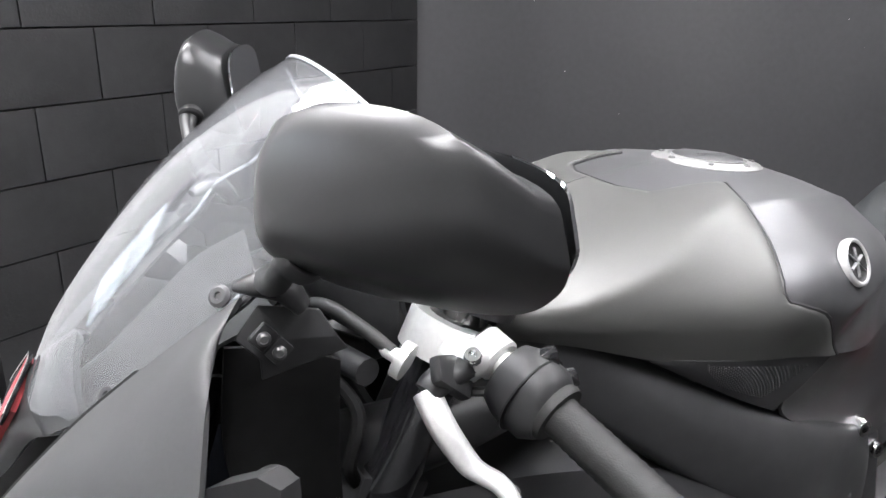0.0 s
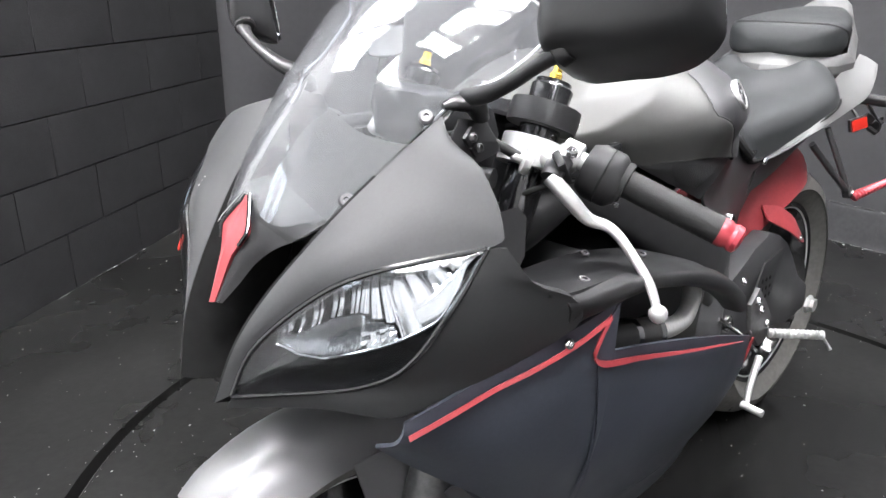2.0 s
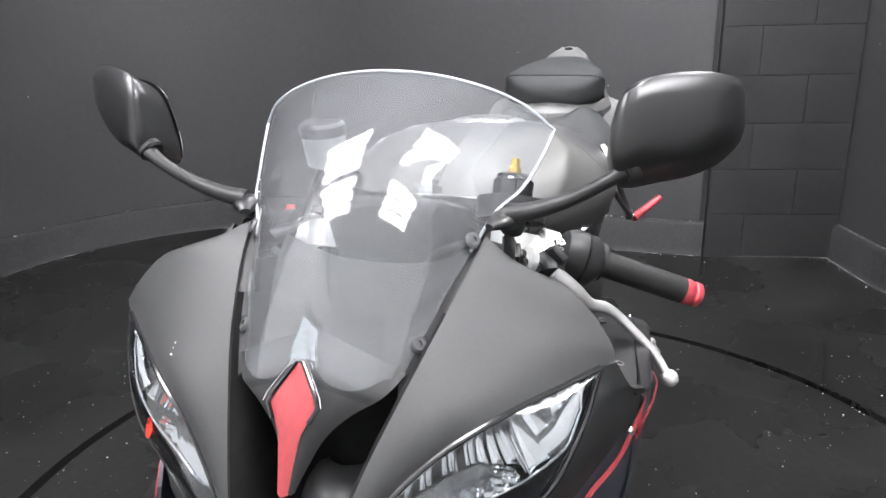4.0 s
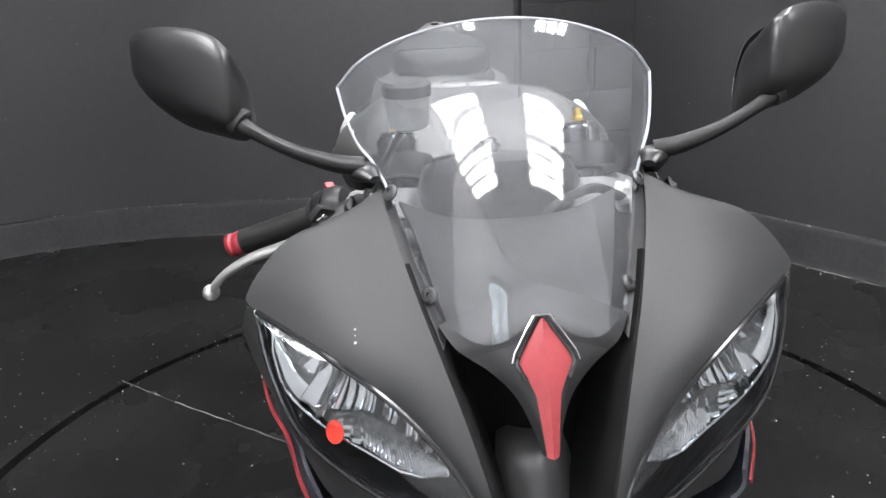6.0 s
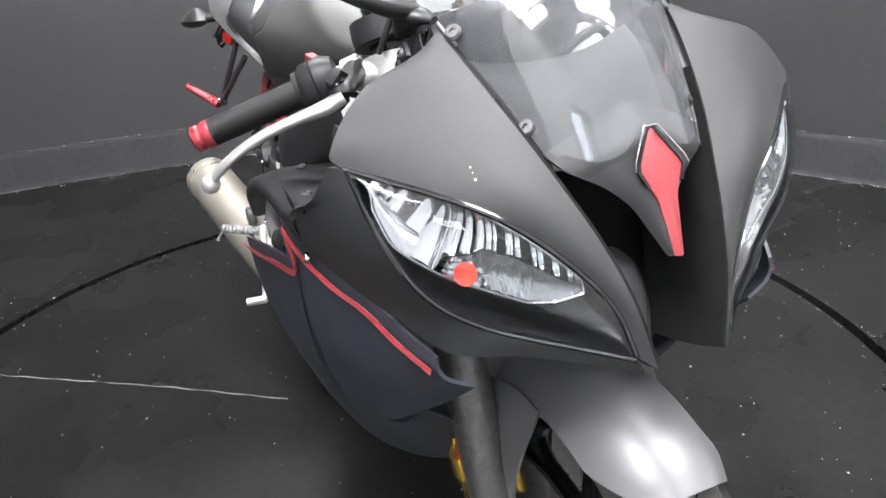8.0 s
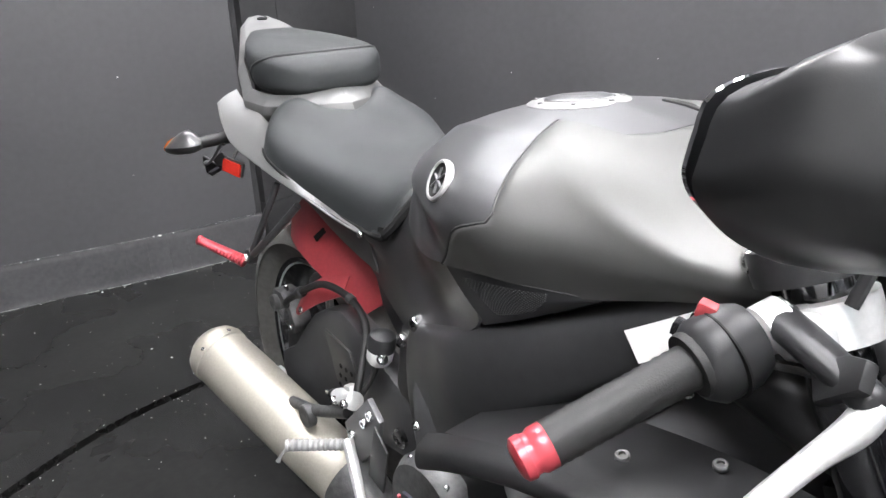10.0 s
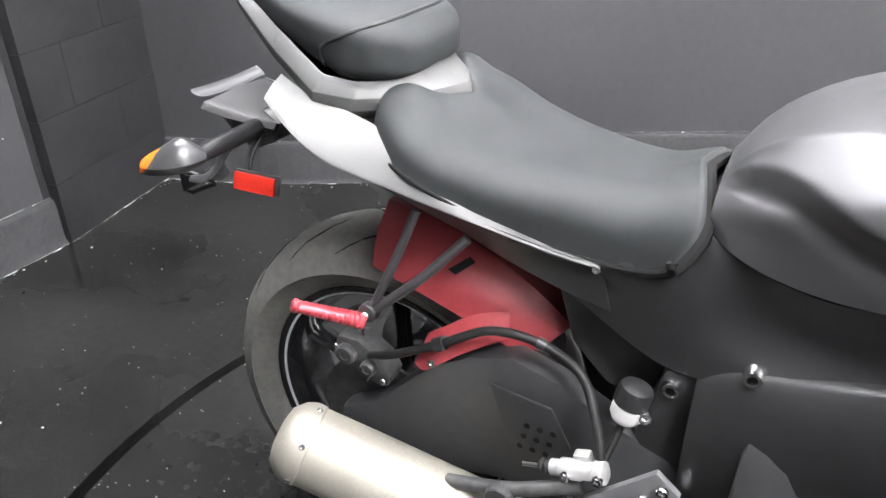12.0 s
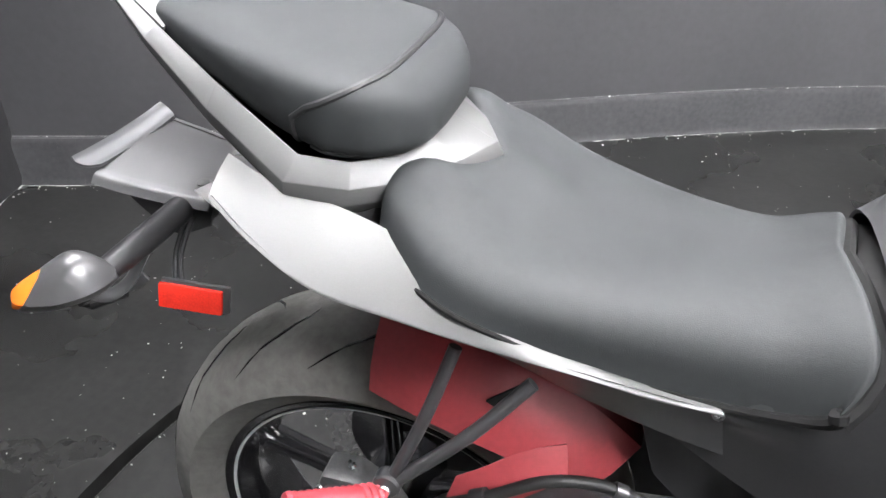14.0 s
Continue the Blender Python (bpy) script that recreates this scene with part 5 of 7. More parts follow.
# ---- tail
COWL_TOP = [(-0.262, 0.012, 0.990), (-0.235, 0.040, 0.976), (-0.190, 0.060, 0.951), (-0.110, 0.102, 0.922), (-0.030, 0.124, 0.880), (0.010, 0.110, 0.872), (0.040, 0.085, 0.872), (0.056, 0.045, 0.876), (0.060, 0.0, 0.880)]
COWL_LOW = [(-0.268, 0.016, 0.982), (-0.240, 0.046, 0.962), (-0.196, 0.071, 0.931), (-0.118, 0.110, 0.888), (-0.040, 0.138, 0.847), (0.006, 0.126, 0.838), (0.048, 0.097, 0.838), (0.090, 0.045, 0.840), (0.118, 0.0, 0.838)]
for s in BOTH:
    cowl_rows = []
    for k, (a, b) in enumerate(zip(COWL_TOP, COWL_LOW)):
        a, b = np.array(a), np.array(b)
        fold = a * 0.28 + b * 0.72 + (np.array((0.0, 0.006, 0.005)) if k < 5 else np.array((0.006, 0.002, 0.006)))
        inner = b + (np.array((0.004, -0.026, -0.012)) if k < 5 else np.array((-0.012, -0.004, -0.014)))
        if k == 8:
            fold[1] = inner[1] = 0.0
        cowl_rows.append([a, fold, b, inner])
    part("tail_cowl", on(s, folded(cowl_rows, 0.003, (0.0, 1, 1.5))), TAILSILV, bike, "silver tail cowl under the passenger seat", 24)
    top = [(-0.090, 0.130, 0.874), (-0.050, 0.132, 0.855), (0.010, 0.128, 0.838), (0.073, 0.138, 0.822), (0.118, 0.150, 0.798), (0.182, 0.136, 0.757), (0.267, 0.124, 0.720), (0.334, 0.128, 0.708)]
    low = [(-0.088, 0.170, 0.853), (-0.050, 0.181, 0.826), (0.005, 0.188, 0.796), (0.080, 0.182, 0.776), (0.150, 0.170, 0.755), (0.215, 0.156, 0.736), (0.280, 0.142, 0.717), (0.337, 0.131, 0.703)]
    blade = part("tail_side_panel", on(s, panel([[a, np.array(a) * 0.55 + np.array(b) * 0.45 + (0, 0.0025, 0.002), np.array(a) * 0.06 + np.array(b) * 0.94 + (0, 0.0018, 0.0012), b] for a, b in zip(top, low)], 40, 14, 0.004, (0, 2, 1))), TAILSILV, bike, "silver side panel beside the seat", 50)
    under = [np.array(p) + (0.0, -0.012, -0.004) for p in low]
    foot = [(-0.085, 0.110, 0.815), (-0.03, 0.120, 0.785), (0.02, 0.125, 0.755), (0.09, 0.125, 0.730), (0.16, 0.122, 0.705), (0.22, 0.120, 0.680), (0.29, 0.115, 0.655), (0.35, 0.112, 0.640)]
    part("undertray_side", on(s, panel([[a, (np.array(a) + np.array(b)) / 2, b] for a, b in zip(under, foot)], 30, 8, 0.004, (0, 2, 0))), SATIN, blade, "black plastic under the side panel")
    part("screw", on(s, bolt((0.333, 0.127, 0.7015), (0, 0.9, 0.3), 0.006, 0.004)), CHROME, blade, "bright screw")
    # turn signals
    tip, root = Vector((-0.264, 0.227, 0.757)), Vector((-0.202, 0.182, 0.762))
    sd = (tip - root).normalized()
    up = (Vector((0, 0, 1)) - sd * sd.z).normalized()
    flank = sd.cross(up)

    def signal_ring(t, r, slant):
        """One ring of the lamp's body: domed above, shallow below, with a crease along each side; it leans back at the top."""
        pts = []
        for a in np.linspace(0, math.tau, 32, endpoint=False):
            c, q = math.cos(a), math.sin(a)
            h = math.copysign(1 - abs(c) ** 2.2, q) * (1.0 if q > 0 else 0.62)
            pts.append(root + sd * (t - slant * h * r) + flank * c * r * 0.95 + up * (h * r - 0.002))
        return pts

    sig = part("turn_signal", on(s, loft([signal_ring(*q) for q in ((-0.010, 0.008, 0), (0.001, 0.0185, 0), (0.016, 0.0270, 0.15), (0.038, 0.0300, 0.5), (0.058, 0.0245, 0.85), (0.066, 0.0190, 0.95))], 26)), SIGSILV, bike, "dark turn signal with an orange lens", 40)
    part("lens", on(s, loft([signal_ring(*q) for q in ((0.0662, 0.0191, 0.95), (0.0705, 0.0165, 0.95), (0.0745, 0.0118, 0.75), (0.0770, 0.0060, 0.4), (0.0780, 0.0006, 0))], 14)), ORANGE, sig, "orange lens", 40)
    part("stalk", on(s, tube([root + sd * 0.004, Vector((-0.198, 0.145, 0.766)), Vector((-0.196, 0.070, 0.768))], (0.011, 0.0130, 0.0130), 14, 10)), PLASTIC, sig, "black stalk")
    part("stalk_bolt", on(s, bolt((-0.194, 0.134, 0.757), (0.35, 0.8, 0.2), 0.0055, 0.005)), CHROME, sig)
    part("stalk_strap", on(s, tube([(-0.196, 0.136, 0.757), (-0.206, 0.150, 0.733), (-0.226, 0.158, 0.716), (-0.250, 0.160, 0.712)], (0.010, 0.009, 0.008, 0.006), 10, 16, 0.35)), SIGSILV, sig, "bent steel strap under the signal")
    part("stalk_bracket", on(s, slab([(0, 0), (0.030, 0.010), (0.034, -0.010), (0.020, -0.020), (0.004, -0.018)], (-0.232, 0.150, 0.722), (0.80, -0.55, 0.10), (0.1, 0.25, 0.9), 0.004, 0.001)), DARKMETAL, sig, "bare metal bent bracket")
    part("frame_bar", on(s, joined(tube([(-0.278, 0.150, 0.716), (-0.280, 0.146, 0.682), (-0.272, 0.142, 0.678), (-0.234, 0.132, 0.696)], 0.0040, 8, 0), tube([(-0.278, 0.150, 0.716), (-0.250, 0.140, 0.706), (-0.234, 0.132, 0.700)], 0.0036, 8, 0), slab([(0, 0), (0.040, 0.008), (0, 0.024)], (-0.276, 0.147, 0.684), (0.90, -0.33, 0.25), (0, 0, 1), 0.002, 0.0005))), PLASTIC, sig, "black triangular bracket under the signal")
    ref = part("side_reflector", on(s, block((-0.152, 0.139, 0.7145), (0.062, 0.006, 0.025), (12, 5, -10), 0.0015)), REDLENS, bike, "red side reflector on a bracket")
    part("backing", on(s, block((-0.149, 0.1345, 0.7155), (0.067, 0.005, 0.028), (12, 5, -10), 0.0012)), SIGSILV, ref, "dark grey backing")
    for a in (-0.172, -0.166):
        part("bracket", on(s, tube([(a, 0.131, 0.722), (a - 0.010, 0.110, 0.742), (a - 0.020, 0.070, 0.758)], 0.0028, 8, 8)), PLASTIC, ref, "black wire bracket")
top_plate = part("tail_top", panel([[(-0.266, -0.013, 0.989), (-0.267, 0, 0.991), (-0.266, 0.013, 0.989)], [(-0.236, -0.040, 0.977), (-0.238, 0, 0.983), (-0.236, 0.040, 0.977)], [(-0.180, -0.064, 0.949), (-0.182, 0, 0.962), (-0.180, 0.064, 0.949)]], 12, 12, 0.004, (-0.2, 0, 2)), TAILSILV, bike, "silver tail tip with an oval slot")
part("slot", slab([(0.011 * math.cos(a), 0.006 * math.sin(a)) for a in np.linspace(0, math.tau, 20, endpoint=False)], (-0.243, 0, 0.9845), (0, 1, 0), (-0.95, 0, 0.3), 0.0025, 0.0), NEARBLACK, top_plate, "dark oval slot")
part("undertail", loft([[(x, w * c, z + h * sn) for c, sn in ((1, 0), (0.85, 0.8), (0, 1), (-0.85, 0.8), (-1, 0), (-0.8, -0.8), (0, -1), (0.8, -0.8))] for x, w, z, h in ((-0.245, 0.012, 0.975, 0.006), (-0.19, 0.045, 0.925, 0.012), (-0.12, 0.085, 0.880, 0.025), (-0.05, 0.115, 0.835, 0.035), (0.05, 0.120, 0.790, 0.035), (0.18, 0.115, 0.740, 0.035), (0.30, 0.100, 0.70, 0.035))], 30), PLASTIC, bike, "black plastic undertail", 40)
HOLDER = [(-0.120, 0.776, 0.046), (-0.165, 0.780, 0.050), (-0.210, 0.784, 0.055), (-0.250, 0.790, 0.060), (-0.288, 0.797, 0.062)]
holder = part("plate_holder", panel([[(x, w * k, z - 0.004 * abs(k) ** 2) for k in (-1, -0.7, 0, 0.7, 1)] for x, z, w in HOLDER], 26, 16, 0.003, (-0.2, 0, 2)), SATIN, bike, "black folded licence plate holder", 30)
part("end_lip", panel([[(x, k * w, z + 0.003 * k * k) for k in (-1, -0.6, 0, 0.6, 1)] for x, z, w in ((-0.287, 0.7965, 0.064), (-0.296, 0.797, 0.072), (-0.306, 0.801, 0.076), (-0.311, 0.806, 0.074))], 10, 20, 0.003, (-0.2, 0, 2)), GUNMETAL, holder, "bent rear lip of the holder", 50)
for s in BOTH:
    part("side_fold", on(s, panel([[(x, w + 0.001, z - 0.003), (x - 0.003, w + 0.010, z - 0.005), (x - 0.004, w + 0.017, z - 0.013)] for x, z, w in HOLDER[1:]], 18, 8, 0.0025, (-0.2, 2, 2))), CHIN, holder, "bent side fold", 50)
for s in BOTH:
    part("skirt", on(s, panel([[a, (np.array(a) + np.array(b)) / 2 + (0, 0.003, 0.002), b] for a, b in (((-0.292, 0.050, 0.782), (-0.284, 0.054, 0.772)), ((-0.250, 0.050, 0.781), (-0.245, 0.061, 0.747)), ((-0.210, 0.050, 0.779), (-0.212, 0.066, 0.732)), ((-0.165, 0.050, 0.776), (-0.170, 0.066, 0.748)))], 16, 8, 0.003, (-0.2, 3, 1))), SATIN, holder, "bent side skirt", 30)
part("lamp_box", block((-0.215, 0, 0.758), (0.075, 0.095, 0.026), (0, 6, 0), 0.005), PLASTIC, holder, "black housing under the plate holder")
for s in BOTH:
    plate = part("bracket", on(s, slab([(-0.164, 0.004), (-0.118, 0.0325), (-0.110, -0.004), (-0.135, -0.011)], (0, 0.090, 0.800), (1, 0, 0), (0, -0.6, 0.8), 0.002, 0.0004)), ALU, holder, "bare metal bracket with a square hole")
    part("hole", on(s, slab([(-0.142, 0.0106), (-0.131, 0.0144), (-0.129, 0.0044), (-0.139, 0.0012)], (0, 0.0905, 0.8004), (1, 0, 0), (0, -0.6, 0.8), 0.0010, 0)), NEARBLACK, plate, "square hole")
    part("arm", on(s, tube([(-0.125, 0.089, 0.806), (-0.09, 0.088, 0.815), (-0.05, 0.085, 0.822)], 0.005, 8, 8)), DARKMETAL, holder, "steel arm of the bracket")
    part("washer", on(s, lathe([(0.004, 0), (0.0075, 0), (0.0075, 0.0015), (0.004, 0.0015)], (-0.190, 0.036, 0.7795), (0, 0.05, 1), 16)), DARKMETAL, holder, "dark ring round a screw hole")
    part("bolt", on(s, bolt((-0.160, 0.036, 0.7772), (0, 0.05, 1), 0.005, 0.003)), CHROME, holder)
part("tail_lamp", block((-0.222, 0, 0.930), (0.025, 0.040, 0.016), (0, 35, 0), 0.005), REDLENS, bike, "red tail lamp under the cowl")

# ---- passenger pegs
for s in BOTH:
    b0 = Vector((0.070, 0.208, 0.609))
    bar = part("peg_bracket", on(s, joined(tube([(0.116, 0.158, 0.742), (0.098, 0.182, 0.680), (0.074, 0.203, 0.616)], 0.0060, 10, 10), tube([(0.183, 0.156, 0.718), (0.135, 0.182, 0.665), (0.076, 0.204, 0.612)], 0.0064, 10, 10), lathe([(0.011, -0.008), (0.013, -0.006), (0.013, 0.006), (0.011, 0.008), (0.0004, 0.008)], b0 - Vector((0, 0.004, 0)), (0, 1, 0.1), 16))), SATIN, bike, "dark V-shaped passenger peg bracket")
    part("bolt", on(s, bolt(b0 + Vector((0, 0.005, 0)), (0, 1, 0.1), 0.006, 0.004)), CHROME, bar, "bright bolt")
    p0, p1 = Vector((0.066, 0.214, 0.600)), Vector((0.010, 0.268, 0.637))
    n = 26
    part("passenger_peg", on(s, tube([p0 + (p1 - p0) * (k / n) for k in range(n + 1)], [(0.0150 - 0.0050 * (k / n) ** 0.7) * (1.0 if k % 2 else 0.88) for k in range(n)] + [0.0090], 14, 0, 0.74)), REDMETAL, bar, "red ribbed passenger foot peg")
    part("peg_end", on(s, lathe([(0.0082, 0), (0.0094, 0.003), (0.0078, 0.007), (0.0004, 0.009)], p1, p1 - p0, 14)), REDMETAL, bar)

# ---- rear wheel, swingarm, mudguard
def ring_profile(centre, pts, seg=72):
    """A wheel part turned about a cross axle: (radius, y) pairs."""
    return loft([[(centre[0] + r * math.cos(a), y, centre[2] + r * math.sin(a)) for a in np.linspace(0, math.tau, seg, endpoint=False)] for r, y in pts], caps=False)


def wheel(name, centre, r, half, rim, spokes, label):
    w = part(name, ring_profile(centre, [(rim + 0.002, -half * 0.62), (rim + 0.018, -half * 0.80), (rim + 0.045, -half * 0.96), (r - 0.055, -half), (r - 0.030, -half * 0.90), (r - 0.012, -half * 0.64), (r - 0.003, -half * 0.33), (r, 0), (r - 0.003, half * 0.33), (r - 0.012, half * 0.64), (r - 0.030, half * 0.90), (r - 0.055, half), (rim + 0.045, half * 0.96), (rim + 0.018, half * 0.80), (rim + 0.002, half * 0.62)]), TYRE, bike, label, 50)
    part("rim", ring_profile(centre, [(rim - 0.020, -half * 0.4), (rim - 0.010, -half * 0.62), (rim + 0.006, -half * 0.70), (rim + 0.008, -half * 0.64), (rim - 0.004, -half * 0.5), (rim - 0.018, 0), (rim - 0.004, half * 0.5), (rim + 0.008, half * 0.64), (rim + 0.006, half * 0.70), (rim - 0.010, half * 0.62), (rim - 0.020, half * 0.4), (rim - 0.032, 0), (rim - 0.020, -half * 0.4)]), GLOSSY, w, "gloss black rim")
    for s in BOTH:
        # pale ring paints the thin reflection on the gloss rim
        part("rim_glint", ring_profile(centre, [(rim - 0.0080, s * half * 0.640), (rim - 0.0045, s * half * 0.662), (rim - 0.0045, s * half * 0.668), (rim - 0.0080, s * half * 0.648)]), CUPGREY, w, "thin pale ring painted for the rim's glint")
    for k in range(spokes):
        a = k * math.tau / spokes + 0.35
        d = Vector((math.cos(a), 0, math.sin(a)))
        c = Vector(centre)
        part("spoke", tube([c + d * 0.045, c + d * 0.11, c + d * (rim - 0.022)], (0.026, 0.019, 0.023), 10, 8, 0.6), GLOSSY, w, "gloss black spoke")
    part("hub", lathe([(0.025, -half * 0.8), (0.05, -half * 0.7), (0.055, 0), (0.05, half * 0.7), (0.025, half * 0.8)], centre, (0, 1, 0), 28), GLOSSY, w, "black hub")
    # tread grooves
    gb = []
    for k in range(34):
        a0 = k * math.tau / 34
        sgn = 1 if k % 2 else -1
        pts = []
        for t in np.linspace(0, 1, 7):
            y = sgn * half * (0.06 + 0.80 * t)
            f = abs(y) / half
            rr = np.interp(f, (0, 0.33, 0.64, 0.90), (r, r - 0.003, r - 0.012, r - 0.030)) - 0.0006
            a = a0 + 0.34 * t ** 1.4
            pts.append((centre[0] + rr * math.cos(a), y, centre[2] + rr * math.sin(a)))
        gb.append(tube(pts, (0.0006, 0.0016, 0.0021, 0.0022, 0.0021, 0.0016, 0.0006), 5))
    tagged(part("tread_groove", joined(*gb), GLOSSY, w, "dark tread grooves"), kind="stuff")
    return w


rear = wheel("rear_wheel", (0, 0, 0.315), 0.315, 0.092, 0.218, 5, "wide rear tyre on a gloss black five-spoke wheel")
front = wheel("front_wheel", (1.285, 0, 0.252), 0.252, 0.058, 0.185, 5, "front tyre on a gloss black wheel")
part("brake_disc", lathe([(0.070, -0.0025), (0.110, -0.0025), (0.110, 0.0025), (0.070, 0.0025)], (0, -0.082, 0.315), (0, 1, 0), 48), DARKMETAL, rear, "steel rear brake disc")
caliper = part("rear_caliper", joined(slab([(-0.052, 0.452), (-0.040, 0.490), (-0.004, 0.492), (0.034, 0.468), (0.050, 0.440), (0.040, 0.418), (0.014, 0.424), (-0.014, 0.440), (-0.036, 0.436)], (0, -0.092, 0), (1, 0, 0), (0, 0, 1), 0.040, 0.006),
                                      slab([(-0.030, 0.405), (-0.008, 0.398), (0.012, 0.430), (-0.020, 0.444)], (0, -0.098, 0), (1, 0, 0), (0, 0, 1), 0.016, 0.003)), DARKMETAL, bike, "dark grey rear brake caliper", 40)
for x, z, r in ((-0.022, 0.466, 0.0165), (0.016, 0.452, 0.0125)):
    part("piston_housing", lathe([(r, 0), (r, 0.010), (r * 0.8, 0.013), (r * 0.45, 0.013), (r * 0.45, 0.011), (0.0005, 0.011)], (x, -0.131, z), (0, -1, 0), 20), DARKMETAL, caliper, "round piston housing")
part("bleed_nipple", lathe([(0.0035, 0), (0.0035, 0.006), (0.0050, 0.007), (0.0050, 0.011), (0.0022, 0.013), (0.0022, 0.020), (0.0003, 0.020)], (-0.006, -0.114, 0.490), (-0.2, -0.2, 1), 8), CHROME, caliper, "small bleed nipple")
part("caliper_bolt", bolt((-0.042, -0.131, 0.470), (0, -1, 0), 0.005, 0.004), CHROME, caliper)
part("caliper_bolt", bolt((0.04, -0.134, 0.436), (0, -1, 0), 0.006, 0.005), CHROME, caliper)
ARM = [(-0.055, 0.285), (-0.050, 0.345), (0.02, 0.385), (0.085, 0.455), (0.125, 0.492), (0.175, 0.520), (0.235, 0.538), (0.300, 0.520), (0.380, 0.480), (0.455, 0.455), (0.485, 0.400), (0.455, 0.350), (0.36, 0.335), (0.20, 0.310), (0.05, 0.275)]
for s in BOTH:
    arm = part("swingarm", on(s, slab(ARM, (0, 0.126, 0), (1, 0, 0), (0, 0, 1), 0.042, 0.012)), ARMBLK, bike, "black aluminium swingarm", 50)
    part("axle_nut", on(s, lathe([(0.022, 0), (0.022, 0.006), (0.016, 0.010), (0.016, 0.018), (0.0005, 0.018)], (0.0, 0.146, 0.315), (0, 1, 0), 6)), ALU, arm, "axle nut")
    part("hugger_bolt", on(s, bolt((0.128, 0.146, 0.508), (0, 1, 0.4), 0.006, 0.005)), CHROME, arm)
    hp = part("arm_guard", on(s, slab([(0.215, 0.505), (0.300, 0.495), (0.330, 0.440), (0.305, 0.395), (0.245, 0.420)], (0, 0.148, 0), (1, 0, 0), (0, 0, 1), 0.004, 0.001)), SATIN, arm, "pierced black guard plate")
    for i in range(3):
        for j in range(3):
            part("hole", on(s, lathe([(0.0045, 0), (0.0045, 0.0006), (0.0003, 0.0006)], (0.262 + 0.018 * i + 0.004 * j, 0.1502, 0.420 + 0.019 * j), (0, 1, 0), 10)), NEARBLACK, hp, "drilled hole")
hug_rows = []
for a in np.linspace(88, 40, 9):
    d = np.array((math.cos(radians(a)), 0, math.sin(radians(a))))
    c = np.array((0, 0, 0.315))
    k = (88 - a) / 48
    prof = [(-0.135, 0.292 + 0.016 * k), (-0.128, 0.322), (-0.112, 0.345), (-0.072, 0.376), (0.0, 0.379), (0.072, 0.376), (0.112, 0.345), (0.128, 0.322), (0.135, 0.292 + 0.016 * k)]
    hug_rows.append([c + d * r + np.array((0, y * (1 - 0.25 * (1 - k) ** 3) * (1 - 0.36 * k ** 2), 0)) for y, r in prof])
hg = np.array(hug_rows)
hug = part("mudguard", sheet(np.stack([spline(hg[:, j], 22) for j in range(9)], 1), 0.004, (0, 0, 2)), RED, bike, "red angular rear mudguard", 20)
for s in BOTH:
    part("mudguard_ear", on(s, panel([[(0.100, 0.146, 0.498), (0.104, 0.138, 0.514), (0.112, 0.126, 0.540)], [(0.120, 0.151, 0.497), (0.134, 0.141, 0.530), (0.140, 0.122, 0.560)], [(0.165, 0.137, 0.528), (0.172, 0.127, 0.555), (0.176, 0.108, 0.580)], [(0.222, 0.112, 0.558), (0.220, 0.104, 0.570), (0.215, 0.092, 0.586)]], 18, 10, 0.004, (0.1, 2, 1.0))), RED, hug, "red flap at the foot of the mudguard", 40)
part("slot", slab([(0, 0), (0.012, 0.002), (0.02, 0.035), (0.010, 0.035)], (0.135, -0.110, 0.640), (0.8, -0.1, -0.55), (0.5, 0.2, 0.85), 0.003, 0.0), NEARBLACK, hug, "dark slot")
part("brake_line", tube([(0.015, -0.128, 0.470), (0.070, -0.150, 0.505), (0.143, -0.152, 0.549), (0.208, -0.138, 0.582), (0.272, -0.122, 0.572), (0.330, -0.130, 0.548), (0.362, -0.160, 0.505), (0.380, -0.184, 0.462)], 0.0062, 10, 50), RUBBER, bike, "black rear brake line")

part("line_clip", lathe([(0.0064, -0.006), (0.0082, -0.006), (0.0082, 0.006), (0.0064, 0.006)], (0.272, -0.122, 0.572), (1, 0.1, -0.3), 14), SIGSILV, bike, "grey clip on the brake line")
part("line_clip", lathe([(0.0066, -0.008), (0.0100, -0.008), (0.0100, 0.008), (0.0066, 0.008)], (0.143, -0.152, 0.549), (0.85, 0.05, 0.5), 14), PLASTIC, bike, "black sleeve on the brake line")

# ---- exhaust
m0, m1 = Vector((-0.030, -0.268, 0.408)), Vector((0.300, -0.172, 0.262))
md = (m1 - m0).normalized()
ml = (m1 - m0).length
muff = part("silencer", lathe([(0.054, 0.020), (0.0555, 0.024), (0.0565, ml * 0.3), (0.0565, ml * 0.7), (0.055, ml - 0.01), (0.050, ml)], m0, md, 40), TITAN, bike, "brushed titanium exhaust silencer", 50)
part("end_cap", lathe([(0.018, -0.012), (0.020, -0.018), (0.038, -0.014), (0.052, 0.000), (0.0575, 0.014), (0.0575, 0.028), (0.0555, 0.030)], m0, md, 40), TITAN, muff, "pale metal end cap")
part("outlet", lathe([(0.019, -0.015), (0.019, 0.02), (0.0005, 0.02)], m0, md, 24), NEARBLACK, muff, "dark outlet")
for k in range(6):
    a = k * math.tau / 6 + 0.3
    x, y, z = frame_of(md)
    part("rivet", bolt(m0 + md * 0.021 + (x * math.cos(a) + y * math.sin(a)) * 0.0572, x * math.cos(a) + y * math.sin(a), 0.004, 0.002), CHROME, muff)
part("collar", lathe([(0.051, ml - 0.004), (0.052, ml), (0.046, ml + 0.045), (0.034, ml + 0.085), (0.028, ml + 0.10)], m0, md, 32), DARKMETAL, muff, "dark tapered collar")
